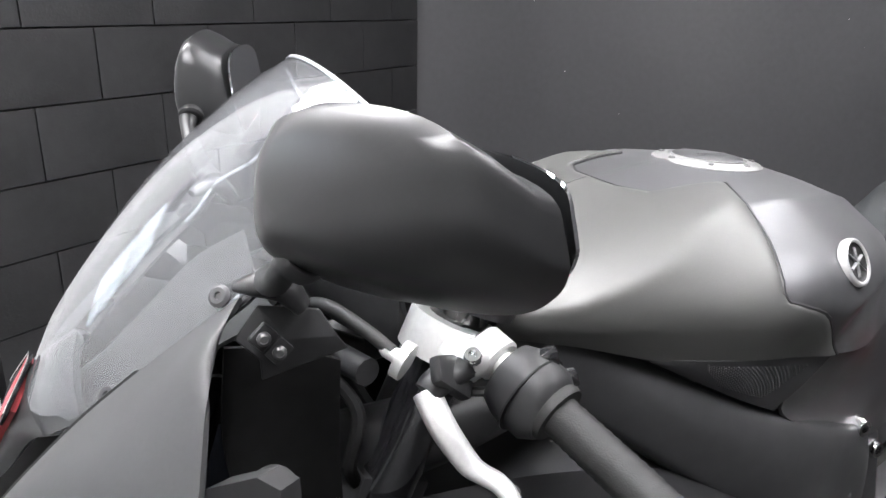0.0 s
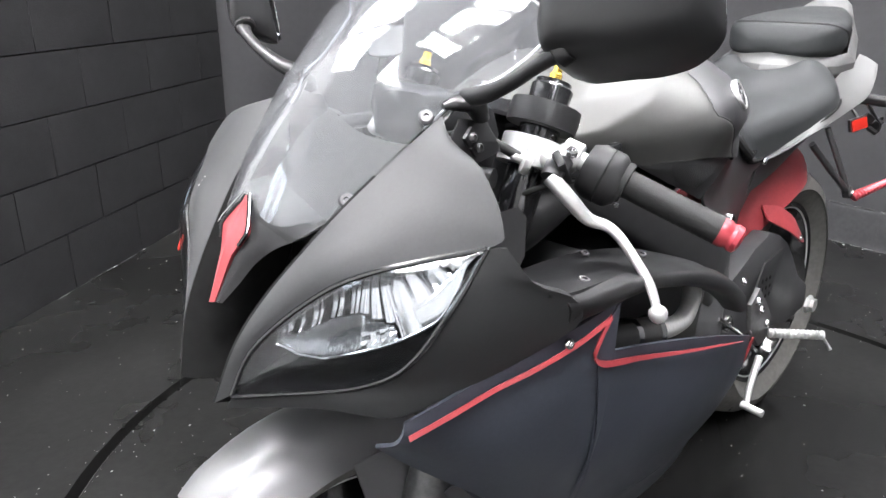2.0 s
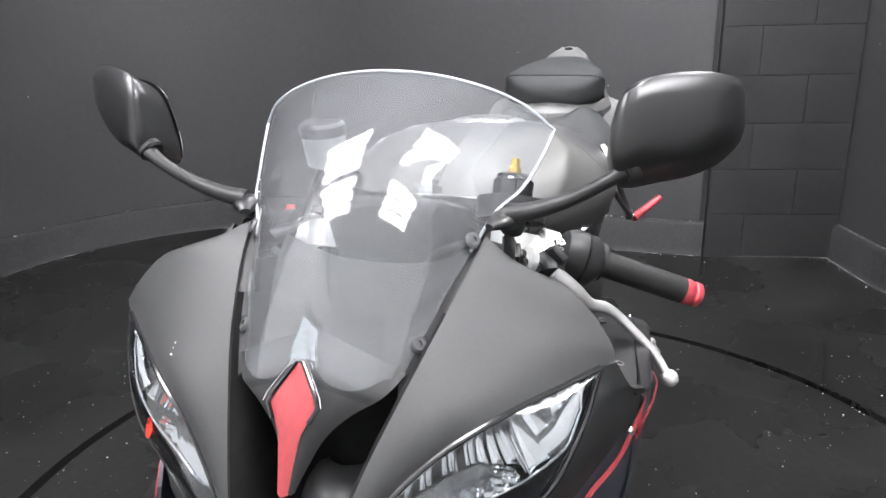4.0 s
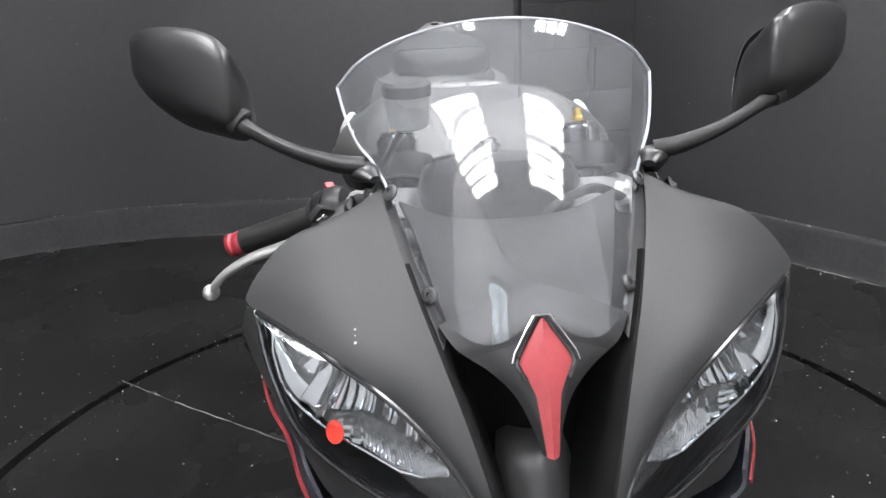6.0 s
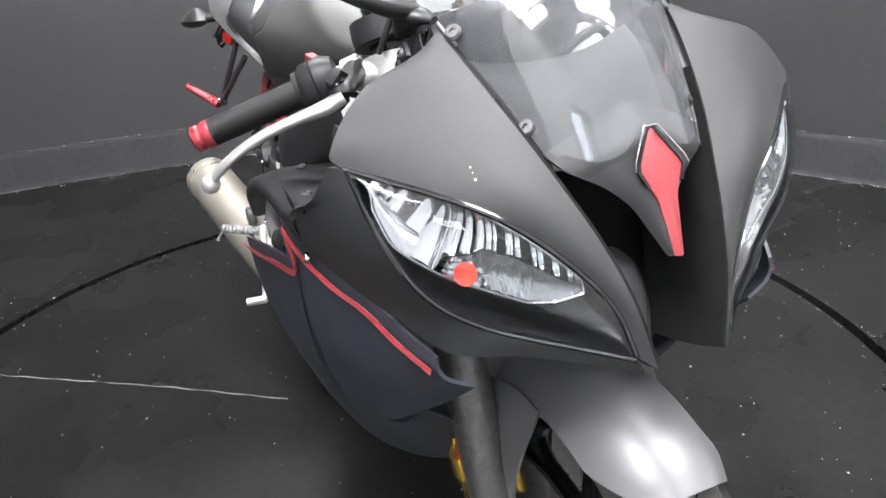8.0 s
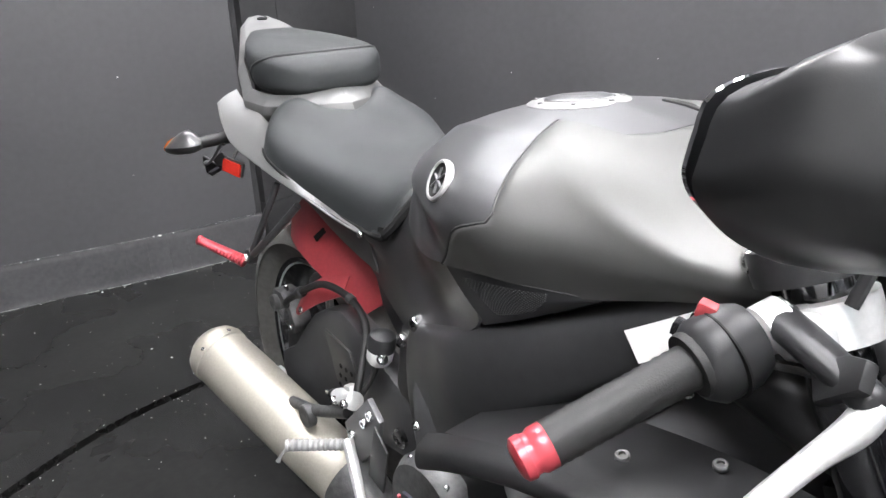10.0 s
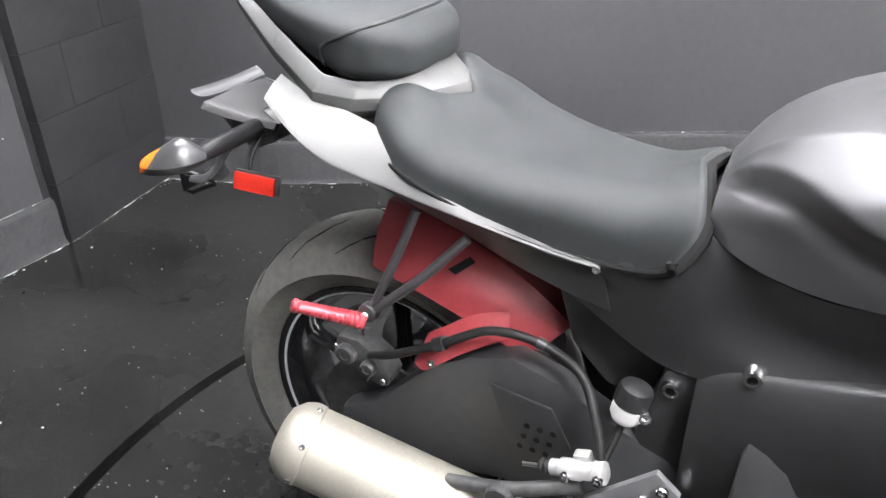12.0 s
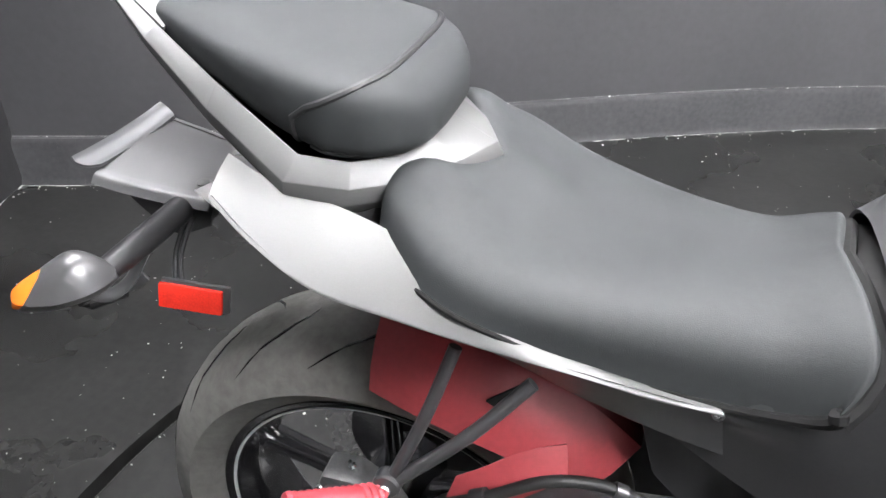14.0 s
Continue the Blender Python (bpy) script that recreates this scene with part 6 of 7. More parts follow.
part("link_pipe", tube([m0 + md * (ml + 0.09), m0 + md * (ml + 0.17), (0.52, -0.09, 0.17), (0.62, -0.04, 0.17)], 0.027, 16, 16), DARKMETAL, muff, "dark link pipe")
part("hanger", joined(tube([m0 + md * 0.24 + Vector((0, 0, 0.055)), (0.27, -0.205, 0.395), (0.36, -0.19, 0.43)], 0.010, 10, 8), lathe([(0.018, -0.008), (0.020, -0.006), (0.020, 0.006), (0.018, 0.008)], (0.262, -0.215, 0.385), (0, 1, 0), 18)), DARKMETAL, muff, "dark hanger with rubber bush")

# ---- frame, engine and rearsets
for s in BOTH:
    spar_rows = []
    for x, y, hi, lo in ((0.985, 0.080, 0.845, 0.745), (0.930, 0.108, 0.822, 0.725), (0.860, 0.134, 0.785, 0.690), (0.760, 0.174, 0.735, 0.620), (0.660, 0.190, 0.690, 0.540), (0.570, 0.172, 0.655, 0.460), (0.500, 0.150, 0.628, 0.400), (0.462, 0.132, 0.595, 0.380)):
        spar_rows.append([(x, y - 0.035, hi - 0.004), (x, y - 0.012, hi), (x, y + 0.004, hi - 0.012), (x, y + 0.010, (hi * 2 + lo) / 3), (x, y + 0.006, (hi + lo * 2) / 3), (x, y - 0.004, lo + 0.010), (x, y - 0.03, lo)])
    spar = part("frame_spar", on(s, panel(spar_rows, 34, 22, 0.006, (0.7, 2, 0.9))), FRAMEBLK, bike, "black aluminium frame spar", 45)
    if s < 0:
        part("frame_label", on(s, slab([(0.016, 0), (0.098, 0), (0.098, 0.033), (0.016, 0.033)], (0.857, 0.1475, 0.716), (0.084, -0.027, 0.050), (-0.2, 0.02, 0.9), 0.0006, 0)), WHITEPLASTIC, spar, "white label stuck on the frame")
    part("pivot_plate", on(s, slab([(0.43, 0.34), (0.52, 0.30), (0.56, 0.40), (0.575, 0.52), (0.565, 0.620), (0.50, 0.640), (0.425, 0.585), (0.40, 0.48)], (0, 0.124, 0), (1, 0, 0), (0, 0, 1), 0.05, 0.008)), FRAMEBLK, spar, "black swingarm pivot plate")
    part("pivot_bolt", on(s, lathe([(0.016, 0), (0.016, 0.006), (0.013, 0.009), (0.006, 0.009), (0.006, 0.003), (0.0005, 0.003)], (0.450, 0.149, 0.415), (0, 1, 0), 20)), CHROME, spar, "hollow pivot bolt")
    for x, y, z in ((0.436, 0.116, 0.566), (0.518, 0.146, 0.634)):
        part("frame_bolt", on(s, bolt((x, y, z), (0, 1, 0), 0.0115, 0.017)), CHROME, spar, "bright frame bolt")
    part("inner_fender", on(s, slab([(0.275, 0.640), (0.36, 0.700), (0.47, 0.610), (0.45, 0.490), (0.35, 0.510), (0.30, 0.560)], (0, 0.080, 0), (1, 0, 0), (0, 0, 1), 0.012, 0.003)), SATIN, bike, "black plastic inner fender behind the wheel")
    part("subframe_rail", on(s, tube([(0.50, 0.11, 0.635), (0.42, 0.095, 0.66), (0.30, 0.090, 0.70), (0.10, 0.090, 0.765), (-0.05, 0.075, 0.825)], 0.014, 12, 24)), FRAMEBLK, bike, "black subframe rail")
    # rearset
    rs = part("rearset_plate", on(s, slab([(0.375, 0.375), (0.41, 0.37), (0.46, 0.42), (0.475, 0.475), (0.445, 0.50), (0.40, 0.455), (0.365, 0.42)], (0, 0.200, 0), (1, 0, 0), (0, 0, 1), 0.010, 0.003)), FENDER if s < 0 else DARKMETAL, bike, "cast rearset plate")
    p0, p1 = Vector((0.385, 0.205, 0.392)), Vector((0.334, 0.287, 0.399))
    part("foot_peg", on(s, tube([p0 + (p1 - p0) * (k / 24) for k in range(25)], [0.0098 if k % 2 else 0.0080 for k in range(25)], 14)), ALU, rs, "silver ribbed foot peg")
    part("peg_feeler", on(s, tube([p1 + (p0 - p1) * 0.05, p1 + Vector((-0.006, 0.010, -0.022)), p1 + Vector((-0.008, 0.012, -0.028))], (0.0025, 0.0025, 0.004), 8)), ALU, rs, "small feeler pin")
    for x, z in ((0.395, 0.415), (0.435, 0.455), (0.455, 0.478)):
        part("bolt", on(s, bolt((x, 0.201, z), (0, 1, 0), 0.008, 0.006)), CHROME, rs)
    if s < 0:
        part("heel_guard", on(s, slab([(0.44, 0.37), (0.48, 0.36), (0.50, 0.44), (0.47, 0.47)], (0, 0.206, 0), (1, 0, 0), (0, 0, 1), 0.004, 0.001)), SATIN, rs, "black heel guard")
        part("brake_pedal", on(s, tube([(0.395, 0.212, 0.410), (0.43, 0.222, 0.375), (0.475, 0.236, 0.330), (0.515, 0.250, 0.300)], (0.009, 0.0085, 0.007, 0.006), 10, 16, 0.55)), ALU, rs, "silver brake pedal")
        part("pedal_tip", on(s, tube([(0.512, 0.245, 0.302), (0.505, 0.262, 0.300), (0.498, 0.282, 0.298)], 0.0085, 10)), ALU, rs, "ribbed pedal tip")
        rv = part("brake_cup", on(s, lathe([(0.008, 0), (0.016, 0.003), (0.020, 0.010), (0.0205, 0.026), (0.018, 0.028), (0.0005, 0.028)], (0.390, 0.146, 0.514), (0.2, -0.12, 1), 22)), WHITEPLASTIC, bike, "white rear brake-fluid cup")
        part("cup_lid", on(s, lathe([(0.0215, 0), (0.0215, 0.018), (0.0195, 0.024), (0.0130, 0.028), (0.0005, 0.029)], (0.3952, 0.1428, 0.541), (0.2, -0.12, 1), 22)), PLASTIC, rv, "black lid")
        part("cup_bolt", on(s, bolt((0.414, 0.150, 0.534), (0.4, 1, 0.1), 0.009, 0.008)), CHROME, rv)
        ma = Vector((0.945, 0.05, 0.32)).normalized()
        mc = part("master_cylinder", on(s, joined(lathe([(0.006, 0), (0.0105, 0.001), (0.0105, 0.012), (0.0135, 0.015), (0.0135, 0.040), (0.0115, 0.043), (0.0115, 0.058), (0.0145, 0.060), (0.0145, 0.072), (0.009, 0.075), (0.0004, 0.075)], (0.318, 0.186, 0.440), ma, 20), block((0.356, 0.178, 0.462), (0.022, 0.016, 0.022), (0, -18, 0), 0.004))), ALU, bike, "cast brake master cylinder")
        for k in (0.024, 0.066):
            part("bolt", on(s, bolt(Vector((0.318, 0.199, 0.440)) + ma * k, (0, 1, 0.1), 0.007, 0.007)), CHROME, mc)
        part("push_rod", on(s, tube([Vector((0.318, 0.186, 0.440)) - ma * 0.040, Vector((0.318, 0.186, 0.440))], 0.004, 10)), CHROME, mc, "bright push rod")
        part("rubber_boot", on(s, lathe([(0.006, -0.016), (0.010, -0.012), (0.007, -0.009), (0.0105, -0.005), (0.008, -0.002), (0.0095, 0.001)], (0.318, 0.186, 0.440), ma, 16)), RUBBER, mc, "black rubber boot")
        part("cup_hose", on(s, tube([(0.390, 0.146, 0.516), (0.386, 0.158, 0.490), (0.378, 0.176, 0.462)], 0.005, 8, 8)), RUBBER, bike, "black hose")
    else:
        part("shift_lever", on(s, joined(tube([(0.43, 0.212, 0.36), (0.48, 0.222, 0.325), (0.52, 0.235, 0.30)], (0.007, 0.006, 0.005), 10, 10), tube([(0.515, 0.225, 0.302), (0.518, 0.265, 0.300)], 0.007, 10))), ALU, rs, "silver gear lever")
        part("shift_rod", on(s, tube([(0.43, 0.205, 0.37), (0.50, 0.19, 0.43), (0.56, 0.18, 0.47)], 0.004, 8)), CHROME, rs, "gear linkage rod")
        part("chain_guard", on(s, slab([(0.02, 0.40), (0.12, 0.425), (0.30, 0.43), (0.42, 0.44), (0.42, 0.455), (0.28, 0.455), (0.10, 0.45), (0.02, 0.42)], (0, 0.108, 0), (1, 0, 0), (0, 0, 1), 0.006, 0.002)), PLASTIC, bike, "black chain guard")
        part("sprocket", on(s, lathe([(0.06, -0.003), (0.108, -0.003), (0.108, 0.003), (0.06, 0.003)], (0, 0.095, 0.315), (0, 1, 0), 44)), CHROME, rear, "steel rear sprocket")
eng = part("engine", joined(block((0.72, 0, 0.42), (0.40, 0.36, 0.30), bevel=0.03), block((0.90, 0, 0.50), (0.20, 0.34, 0.26), (0, 25, 0), 0.03)), ARMBLK, bike, "black cast engine block")
part("clutch_cover", lathe([(0.085, 0), (0.085, 0.02), (0.075, 0.035), (0.0005, 0.038)], (0.60, -0.180, 0.40), (0, -1, 0), 32), DARKMETAL, eng, "round clutch cover")
part("generator_cover", lathe([(0.075, 0), (0.075, 0.02), (0.065, 0.032), (0.0005, 0.035)], (0.78, 0.180, 0.40), (0, 1, 0), 32), DARKMETAL, eng, "round generator cover")
for k in range(6):
    a = k * math.tau / 6
    part("cover_bolt", bolt((0.60 + 0.078 * math.cos(a), -0.200, 0.40 + 0.078 * math.sin(a)), (0, -1, 0), 0.006, 0.006), CHROME, eng)
part("radiator", block((1.10, 0, 0.52), (0.035, 0.32, 0.26), (0, -22, 0), 0.006), DARKMETAL, bike, "dark radiator behind the front wheel")
part("airbox", loft([[(x, w * math.cos(a), z + h * math.sin(a)) for a in np.linspace(0, math.tau, 20, endpoint=False)] for x, w, z, h in ((0.50, 0.09, 0.72, 0.03), (0.60, 0.12, 0.73, 0.06), (0.80, 0.125, 0.75, 0.07), (0.93, 0.10, 0.76, 0.05))]), PLASTIC, bike, "black airbox under the tank")
part("steering_head", tube([(0.935, 0, 0.835), (1.03, 0, 0.63)], 0.036, 18), FRAMEBLK, bike, "black steering head")
for s in BOTH:
    part("intake_duct", on(s, tube([(1.10, 0.06, 0.70), (1.05, 0.10, 0.72), (0.98, 0.10, 0.73), (0.92, 0.09, 0.74)], (0.03, 0.035, 0.03, 0.028), 12, 14)), PLASTIC, bike, "black intake duct")
    # loom near-black for the cockpit's shade; the sheet behind is added as dark backing
    part("wiring_loom", on(s, tube([(1.13, 0.06, 0.80), (1.10, 0.12, 0.77), (1.11, 0.13, 0.72), (1.08, 0.09, 0.66)], 0.006, 8, 20)), NEARBLACK, bike, "black wiring loom")
    part("shade_sheet", on(s, panel([[(1.200, 0.128, 0.845), (1.206, 0.125, 0.760), (1.190, 0.118, 0.640)], [(1.155, 0.122, 0.835), (1.158, 0.119, 0.750), (1.150, 0.112, 0.640)], [(1.112, 0.120, 0.815), (1.114, 0.117, 0.740), (1.110, 0.110, 0.640)]], 12, 12, 0.004, (1.15, 2, 0.7))), NEARBLACK, bike, "near-black sheet added for the shade inside the fairing")
    shield = part("shield", on(s, folded([[(1.196, 0.152, 0.862), (1.178, 0.149, 0.884), (1.134, 0.147, 0.874)], [(1.180, 0.158, 0.846), (1.160, 0.156, 0.858), (1.122, 0.153, 0.852)], [(1.179, 0.154, 0.828), (1.150, 0.153, 0.834), (1.114, 0.150, 0.840)]], 0.0025, (1.15, 2, 1.0))), PLASTIC, bike, "dark folded shield beside the screen", 20)
    for c in ((1.178, 0.163, 0.866), (1.168, 0.163, 0.854)):
        part("shield_clamp", on(s, block(c, (0.017, 0.005, 0.015), (0, 40, 8), 0.002)), PLASTIC, shield, "black clamp")
        part("shield_bolt", on(s, lathe([(0.0050, 0), (0.0050, 0.003), (0.0042, 0.004), (0.0028, 0.005), (0.0028, 0.003), (0.0004, 0.003)], Vector(c) + Vector((0, 0.003, 0)), (0.1, 1, 0.2), 16)), SIGSILV, shield, "dark socket bolt")
    # the dark back of the headlight, seen past the fairing's edge
    hb = part("lamp_housing", on(s, loft([[(1.190 + a * 0.026 * k - d * 0.55, 0.216 - d * 0.70, 0.770 + b * 0.031 * k - d * 0.30) for a, b in ((1, -0.5), (1, 0.5), (0.6, 1), (-0.5, 1), (-1, 0.6), (-1, -0.6), (-0.6, -1), (0.6, -1))] for d, k in ((-0.045, 1.05), (-0.012, 1.0), (-0.004, 0.86), (0.000, 0.80), (0.003, 0.72))])), SATIN, bike, "dark plastic back of the headlight", 30)
    back = Vector((-0.55, -0.70, -0.30)).normalized()
    part("bulb_cap", on(s, lathe([(0.0175, -0.004), (0.0185, 0.004), (0.0185, 0.010), (0.0160, 0.013), (0.0100, 0.014), (0.0095, 0.010), (0.0004, 0.010)], Vector((1.189, 0.213, 0.775)), back, 20)), SATIN, hb, "black bulb cap")
    part("bulb_plug", on(s, joined(block((1.176, 0.200, 0.755), (0.018, 0.016, 0.014), (10, 20, 40), 0.003), tube([(1.172, 0.196, 0.752), (1.155, 0.186, 0.738), (1.140, 0.160, 0.715), (1.120, 0.130, 0.690)], 0.0042, 8, 14))), CUPGREY, hb, "pale bulb plug")
    part("adjuster_screw", on(s, lathe([(0.006, 0), (0.006, 0.010), (0.004, 0.012), (0.0004, 0.012)], Vector((1.202, 0.226, 0.745)), back, 12)), CUPGREY, hb, "pale adjuster screw")
    part("stay_bolt", on(s, bolt((1.071, 0.066, 0.775), (0.2, 1, 0.1), 0.008, 0.006)), CHROME, bike, "bright bolt")

# ---- front mudguard
fr = []
for a in np.linspace(138, 54, 12):
    d = np.array((math.cos(radians(a)), 0, math.sin(radians(a))))
    c = np.array((1.285, 0, 0.252))
    k = max(0.0, min(1.0, (a - 54) / 16))
    w = 0.074 * (0.62 + 0.38 * k ** 0.5)
    fr.append([c + d * (0.270 - 0.050 * abs(t) ** 2.6 * (0.35 + 0.65 * k)) + np.array((0, w * t, 0)) for t in np.linspace(-1, 1, 11)])
fg = np.array(fr)
fend = part("front_mudguard", sheet(np.stack([spline(fg[:, j], 26) for j in range(11)], 1), 0.003, (1.3, 0, 2)), FENDER, bike, "dark silver front mudguard", 50)
for s in BOTH:
    part("mudguard_side", on(s, panel([[(1.150, 0.074, 0.450), (1.145, 0.098, 0.380), (1.160, 0.110, 0.300)], [(1.215, 0.076, 0.475), (1.205, 0.104, 0.390), (1.215, 0.116, 0.290)], [(1.270, 0.074, 0.475), (1.260, 0.098, 0.390), (1.258, 0.108, 0.300)]], 14, 12, 0.004, (1.2, 2, 0.4))), FENDER, fend, "dark silver mudguard side")
    part("fork_reflector", on(s, block((1.185, 0.134, 0.395), (0.012, 0.006, 0.085), (0, 24, 0), 0.002)), ORANGE, bike, "orange reflector on the fork")
    part("front_disc", on(s, lathe([(0.085, -0.0025), (0.145, -0.0025), (0.145, 0.0025), (0.085, 0.0025)], (1.285, 0.075, 0.252), (0, 1, 0), 48)), CHROME, front, "steel front brake disc")
    fc = part("front_caliper", on(s, joined(block((1.175, 0.105, 0.345), (0.055, 0.050, 0.105), (0, -28, 0), 0.010), block((1.160, 0.130, 0.350), (0.035, 0.012, 0.060), (0, -28, 0), 0.004))), GOLD, bike, "gold front brake caliper")
    part("caliper_bolt", on(s, bolt((1.195, 0.130, 0.375), (0, 1, 0), 0.006, 0.006)), CHROME, fc)

# ---------------------------------------------------------------- small things on the floor and the walls
def chips(name, places, label, size=(0.0012, 0.0034)):
    """Small raised paint chips, too many to count: (x, y, z, normal) places, in one mesh."""
    verts, faces = [], []
    for p, n in places:
        x, y, z = frame_of(n)
        r = rng.uniform(*size) * (1.8 if rng.random() < 0.12 else 1)
        k = rng.choice((4, 5, 6))
        turn = rng.random() * math.tau
        stretch = rng.uniform(0.45, 1.0)
        b = len(verts)
        for i in range(k):
            a = turn + i * math.tau / k
            q = r * rng.uniform(0.7, 1.2)
            verts.append(Vector(p) + x * math.cos(a) * q + y * math.sin(a) * q * stretch + z * 0.0003)
        verts.append(Vector(p) + z * (0.0012 + r * 0.15))
        faces += [(b + i, b + (i + 1) % k, b + k) for i in range(k)]
    me = bpy.data.meshes.new(name)
    me.from_pydata([tuple(v) for v in verts], [], faces)
    me.materials.append(FLECK)
    return tagged(new(name, me), label, "paint chips", kind="stuff")


RUNS = [(C_END, SIDE[0]), (FAR, FAR_END), (NEAR, D_END)] + list(zip(REAR, REAR[1:])) + list(zip(SIDE, SIDE[1:]))


def clearance(p):
    """How far p stands from the nearest wall; below nought outside the room."""
    d = 9.0
    for a, b in RUNS:
        w = (b - a).normalized()
        t = min(max((p - a).dot(w), 0), (b - a).length)
        d = min(d, (p - a - w * t).length * (1 if w.cross(p - a) > 0 else -1), key=abs)
    return d


spots = []
while len(spots) < 1500:
    x, y = rng.uniform(-1.6, 2.3), rng.uniform(-2.6, 2.1)
    near_gap = abs((Vector((x, y)) - MID).length - 1.145)
    if near_gap < 0.02 or clearance(Vector((x, y))) < 0.04:
        continue
    if rng.random() < 0.30 + 0.7 * math.exp(-near_gap * 4):
        spots.append(((x, y, 0.0), (0, 0, 1)))
for k in range(260):
    a = rng.random() * math.tau
    r = 1.126 - abs(rng.gauss(0, 0.006)) if rng.random() < 0.5 else 1.160 + abs(rng.gauss(0, 0.006))
    c = MID + Vector((math.cos(a), math.sin(a))) * r
    if clearance(c) > 0.04:
        spots.append(((c.x, c.y, 0.0), (0, 0, 1)))
chips("floor_fleck", spots, "white paint flecks scattered over the black floor", (0.0007, 0.0023))
spots = []
for p, q in RUNS[1:2] + RUNS[3:]:
    d = (q - p).normalized()
    n = Vector((-d.y, d.x))
    for k in range(round((q - p).length * 26)):
        c = p + d * rng.uniform(0, (q - p).length)
        if rng.random() < 0.6:
            c = c + n * rng.uniform(0.045, 0.075)
            spots.append(((c.x, c.y, 0.0), (0, 0, 1)))
        else:
            c = c + n * 0.006
            spots.append(((c.x, c.y, 0.154), (n.x * 0.3, n.y * 0.3, 1)))
chips("kerb_fleck", spots, "white dust and flecks along the wall's kerb", (0.001, 0.0045))
spots = []
for k in range(46):
    p, q = RUNS[rng.randrange(3, len(RUNS))]
    d = (q - p).normalized()
    n = Vector((-d.y, d.x))
    c = p + d * rng.uniform(0, (q - p).length) + n * 0.0008
    spots.append(((c.x, c.y, rng.uniform(0.2, 2.2)), (n.x, n.y, 0)))
chips("wall_fleck", spots, "pale specks and dents on the wall paint", (0.001, 0.003))

# pale dust caught along the foot and the upper edge of the kerb
DUST = shader("pale_dust", (0.26, 0.26, 0.25), 0.9, vary=0.5, grain=70, blotch=9, spec=0.1)
dust_v, dust_f = [], []
for p, q in [(FAR, FAR_END), (NEAR, NEAR + ALONG * 1.3)] + RUNS[3:]:
    d = (q - p).normalized()
    n = Vector((-d.y, d.x))
    pieces = max(1, round((q - p).length / 0.03))
    for off, z, most in ((0.0385, 0.0006, 0.0070), (0.008, 0.1562, 0.0024)):
        for k in range(pieces):
            wide = most * rng.uniform(0.15, 1.0) * (1 if rng.random() < 0.8 else 0.1)
            a, b = p + (q - p) * (k / pieces), p + (q - p) * ((k + 1) / pieces)
            i = len(dust_v)
            dust_v += [(c.x + n.x * o, c.y + n.y * o, z) for c, o in ((a, off), (b, off), (b, off + wide), (a, off + wide))]
            dust_f.append((i, i + 1, i + 2, i + 3))
dust_me = bpy.data.meshes.new("kerb_dust")
dust_me.from_pydata(dust_v, [], dust_f)
dust_me.materials.append(DUST)
tagged(new("kerb_dust", dust_me), "pale dust line along the foot of the kerb", "dust", kind="stuff")

# a pale scratch across the floor plate
scr = bmesh.new()
a, b = Vector((-0.142, -1.006, 0.0004)), Vector((0.43, -0.228, 0.0004))
side = Vector((0.79, -0.61, 0))
pts = []
for k in range(61):
    t = k / 60
    c = a + (b - a) * t + side * (0.004 * math.sin(t * 7) + 0.0012 * math.sin(t * 61))
    w = 0.0010 + 0.0014 * abs(math.sin(t * 23 + 1)) * (0.4 + t)
    pts.append([c - side * w, c + Vector((0, 0, 0.0005)), c + side * w])
grid_faces(scr, pts)
tagged(part("floor_scratch", scr, shader("scratched_concrete", (0.20, 0.20, 0.19), 0.7, vary=0.4, grain=90, blotch=20), None, "pale scratch across the floor plate", 60), "pale scratch across the black floor plate", "scratch", kind="stuff")

# ---- concrete blocks of the painted wall
SPLIT, COURSE, LONG = 2.02, 0.2, 0.4
shapes = {}


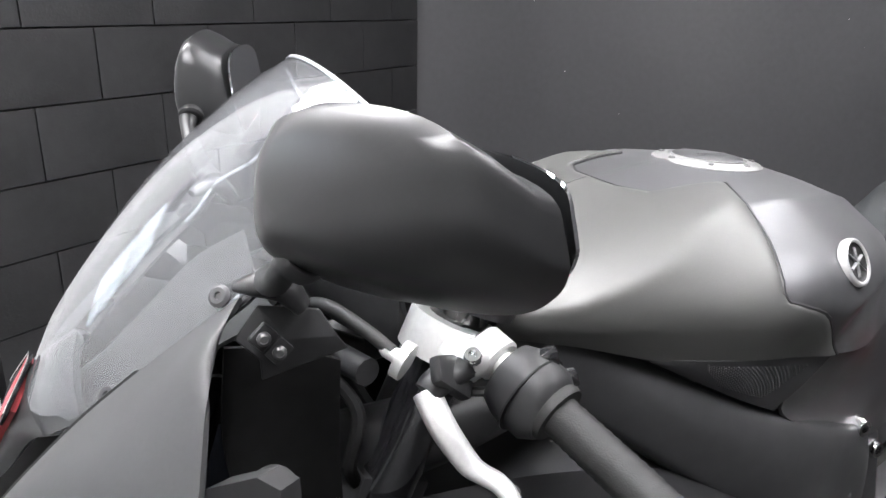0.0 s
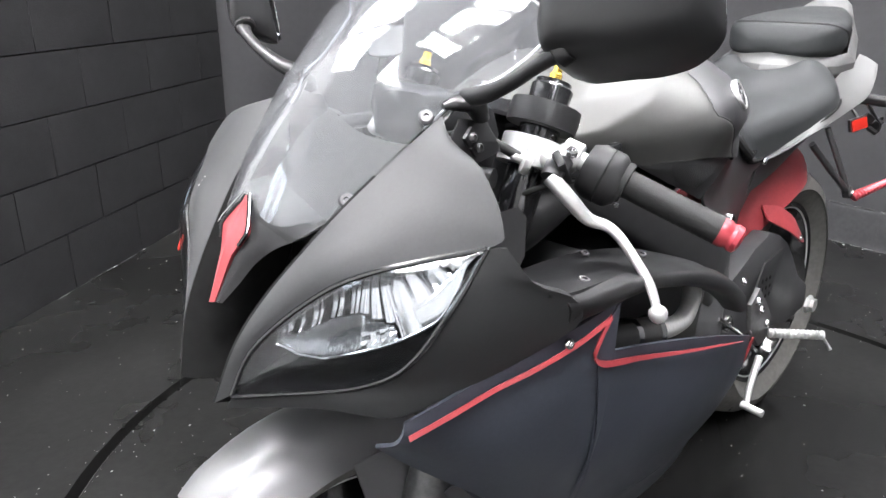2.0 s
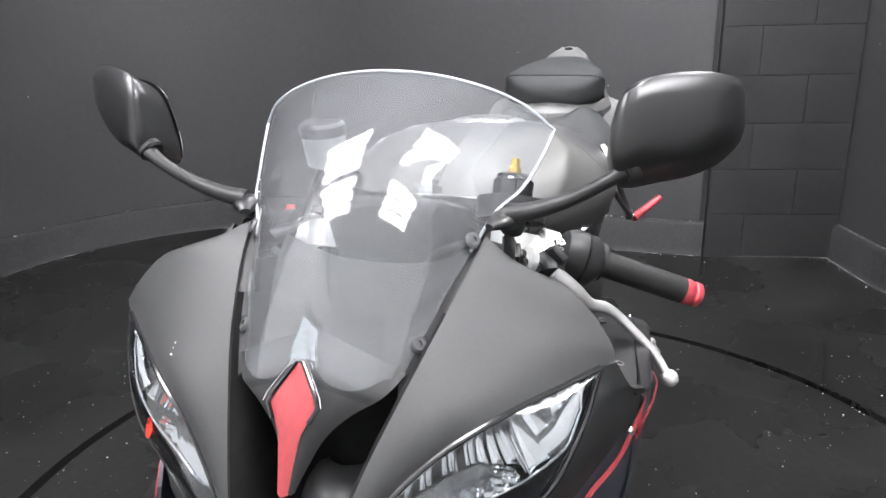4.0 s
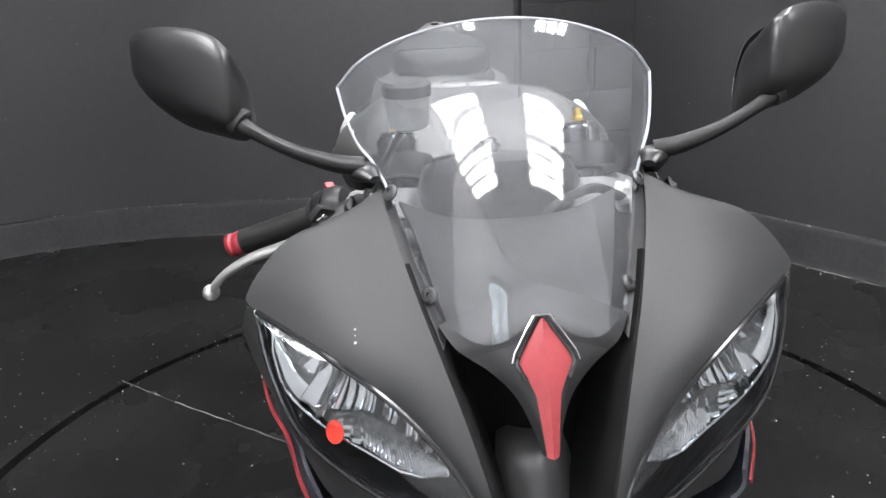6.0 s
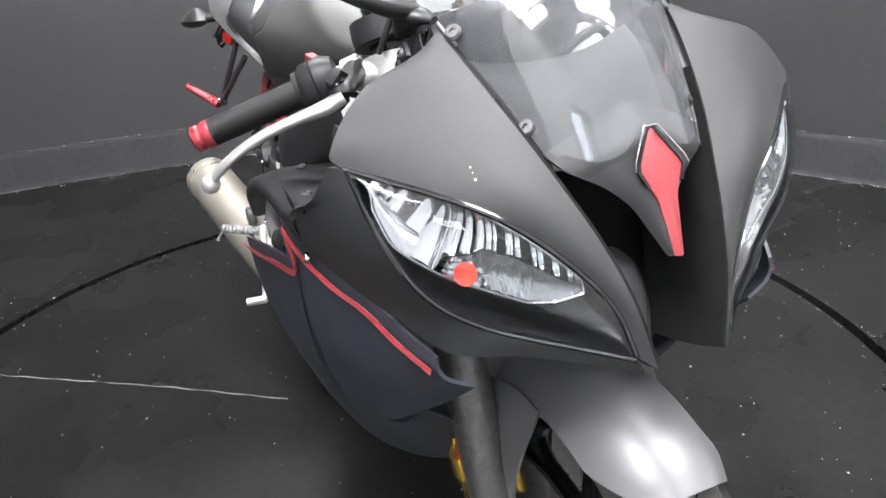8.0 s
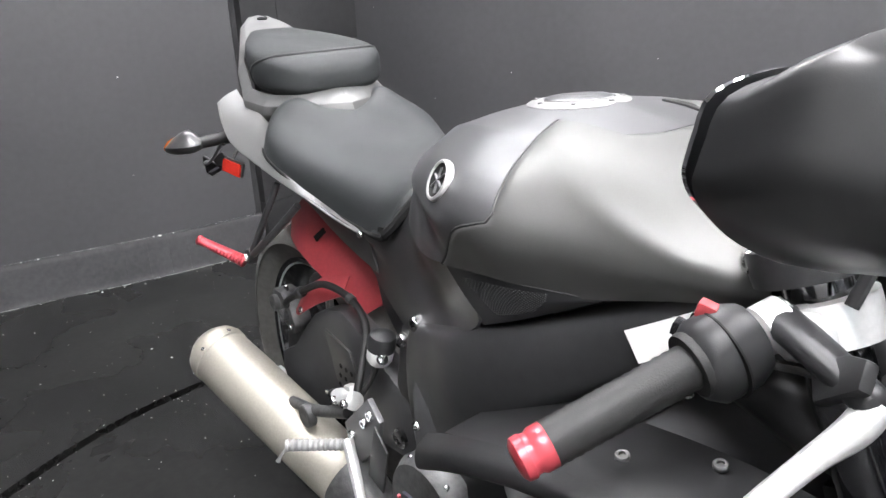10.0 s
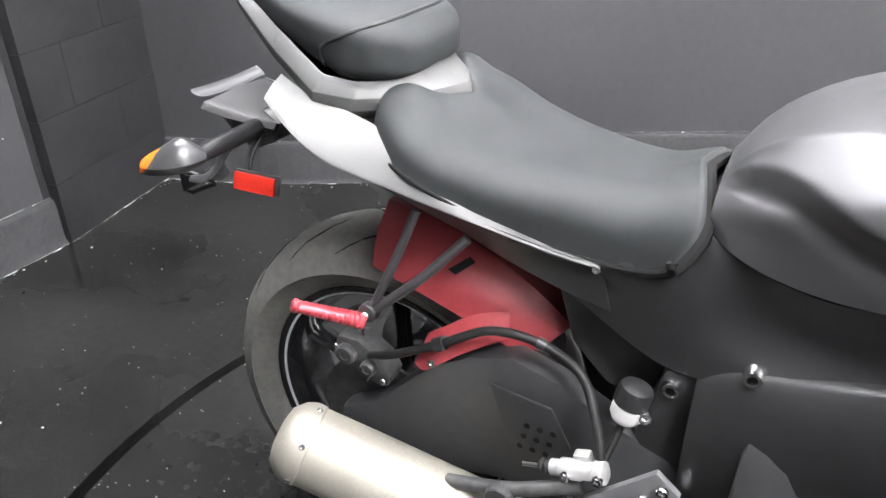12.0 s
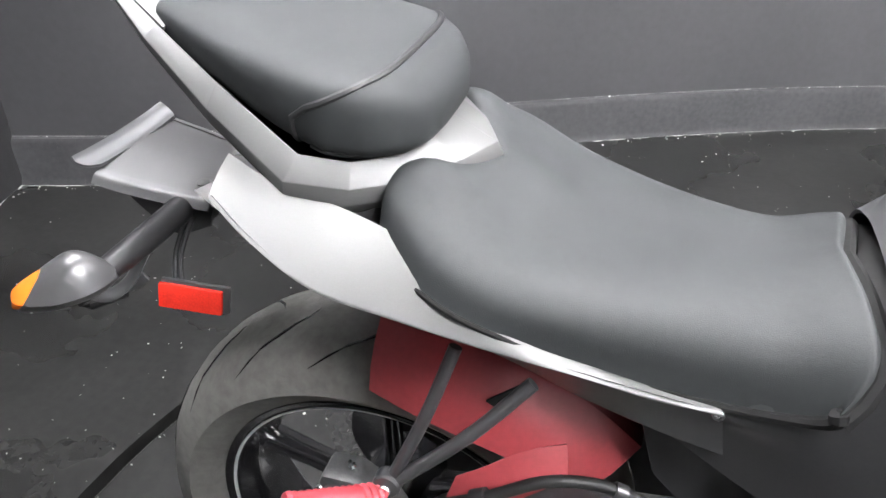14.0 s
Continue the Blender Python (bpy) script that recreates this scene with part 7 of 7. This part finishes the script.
def block_piece(s0, s1, z0, z1, material, owner=block_wall, base=NEAR, way=ALONG):
    key = (round(s1 - s0, 3), round(z1 - z0, 3), material.name)
    if key not in shapes:
        w, h = s1 - s0, z1 - z0
        bm = block((w / 2, 0.02, h / 2), (w, 0.04, h), bevel=0)
        bmesh.ops.bevel(bm, geom=[e for e in bm.edges if all(v.co.y < 0.01 for v in e.verts)], offset=min(0.003, w * 0.2), segments=1, affect="EDGES")
        ob = part("block", bm, material, owner, smooth=20)
        shapes[key] = ob.data
    else:
        ob = new("block", shapes[key])
        ob.parent = owner
    p = base + way * s0 + Vector((way.y, -way.x)) * (rng.uniform(-0.0015, 0.0015))
    ob.location = (p.x, p.y, z0)
    ob.rotation_euler = (0, 0, math.atan2(way.y, way.x))


for row in range(13):
    z0, z1 = row * COURSE + 0.0025, (row + 1) * COURSE - 0.0025
    cuts = [SPLIT, 4.38] + [k * LONG + (LONG / 2 if row % 2 else 0) for k in range(-1, 12)]
    if z1 > WIN[2] and z0 < WIN[3]:
        cuts += [WIN[0], WIN[1]]
    cuts = sorted(c for c in set(cuts) if 0 <= c <= 4.38)
    for c0, c1 in zip([0.0] + cuts, cuts):
        if c1 - c0 < 0.03 or (z1 > WIN[2] and z0 < WIN[3] and WIN[0] - 0.01 < (c0 + c1) / 2 < WIN[1] + 0.01):
            continue
        mid_cut = 0.0005 if abs(c1 - SPLIT) < 1e-6 or abs(c0 - SPLIT) < 1e-6 else 0.0025
        block_piece(c0 + (mid_cut if abs(c0 - SPLIT) < 1e-6 else 0.0025), c1 - (mid_cut if abs(c1 - SPLIT) < 1e-6 else 0.0025), z0, z1, BRICKPAINT if c1 <= SPLIT + 1e-6 else WHITEBRICK)
    cuts = [k * LONG + (LONG / 2 if row % 2 else 0) for k in range(0, 3)]
    cuts = sorted(c for c in set(cuts + [(FAR_END - FAR).length]) if 0 < c <= (FAR_END - FAR).length)
    for c0, c1 in zip([0.0] + cuts, cuts):
        if c1 - c0 > 0.03:
            block_piece(c0 + 0.0009, c1 - 0.0009, z0 - 0.0016, z1 + 0.0016, BRICKPAINT, short_wall, FAR, SHORT)
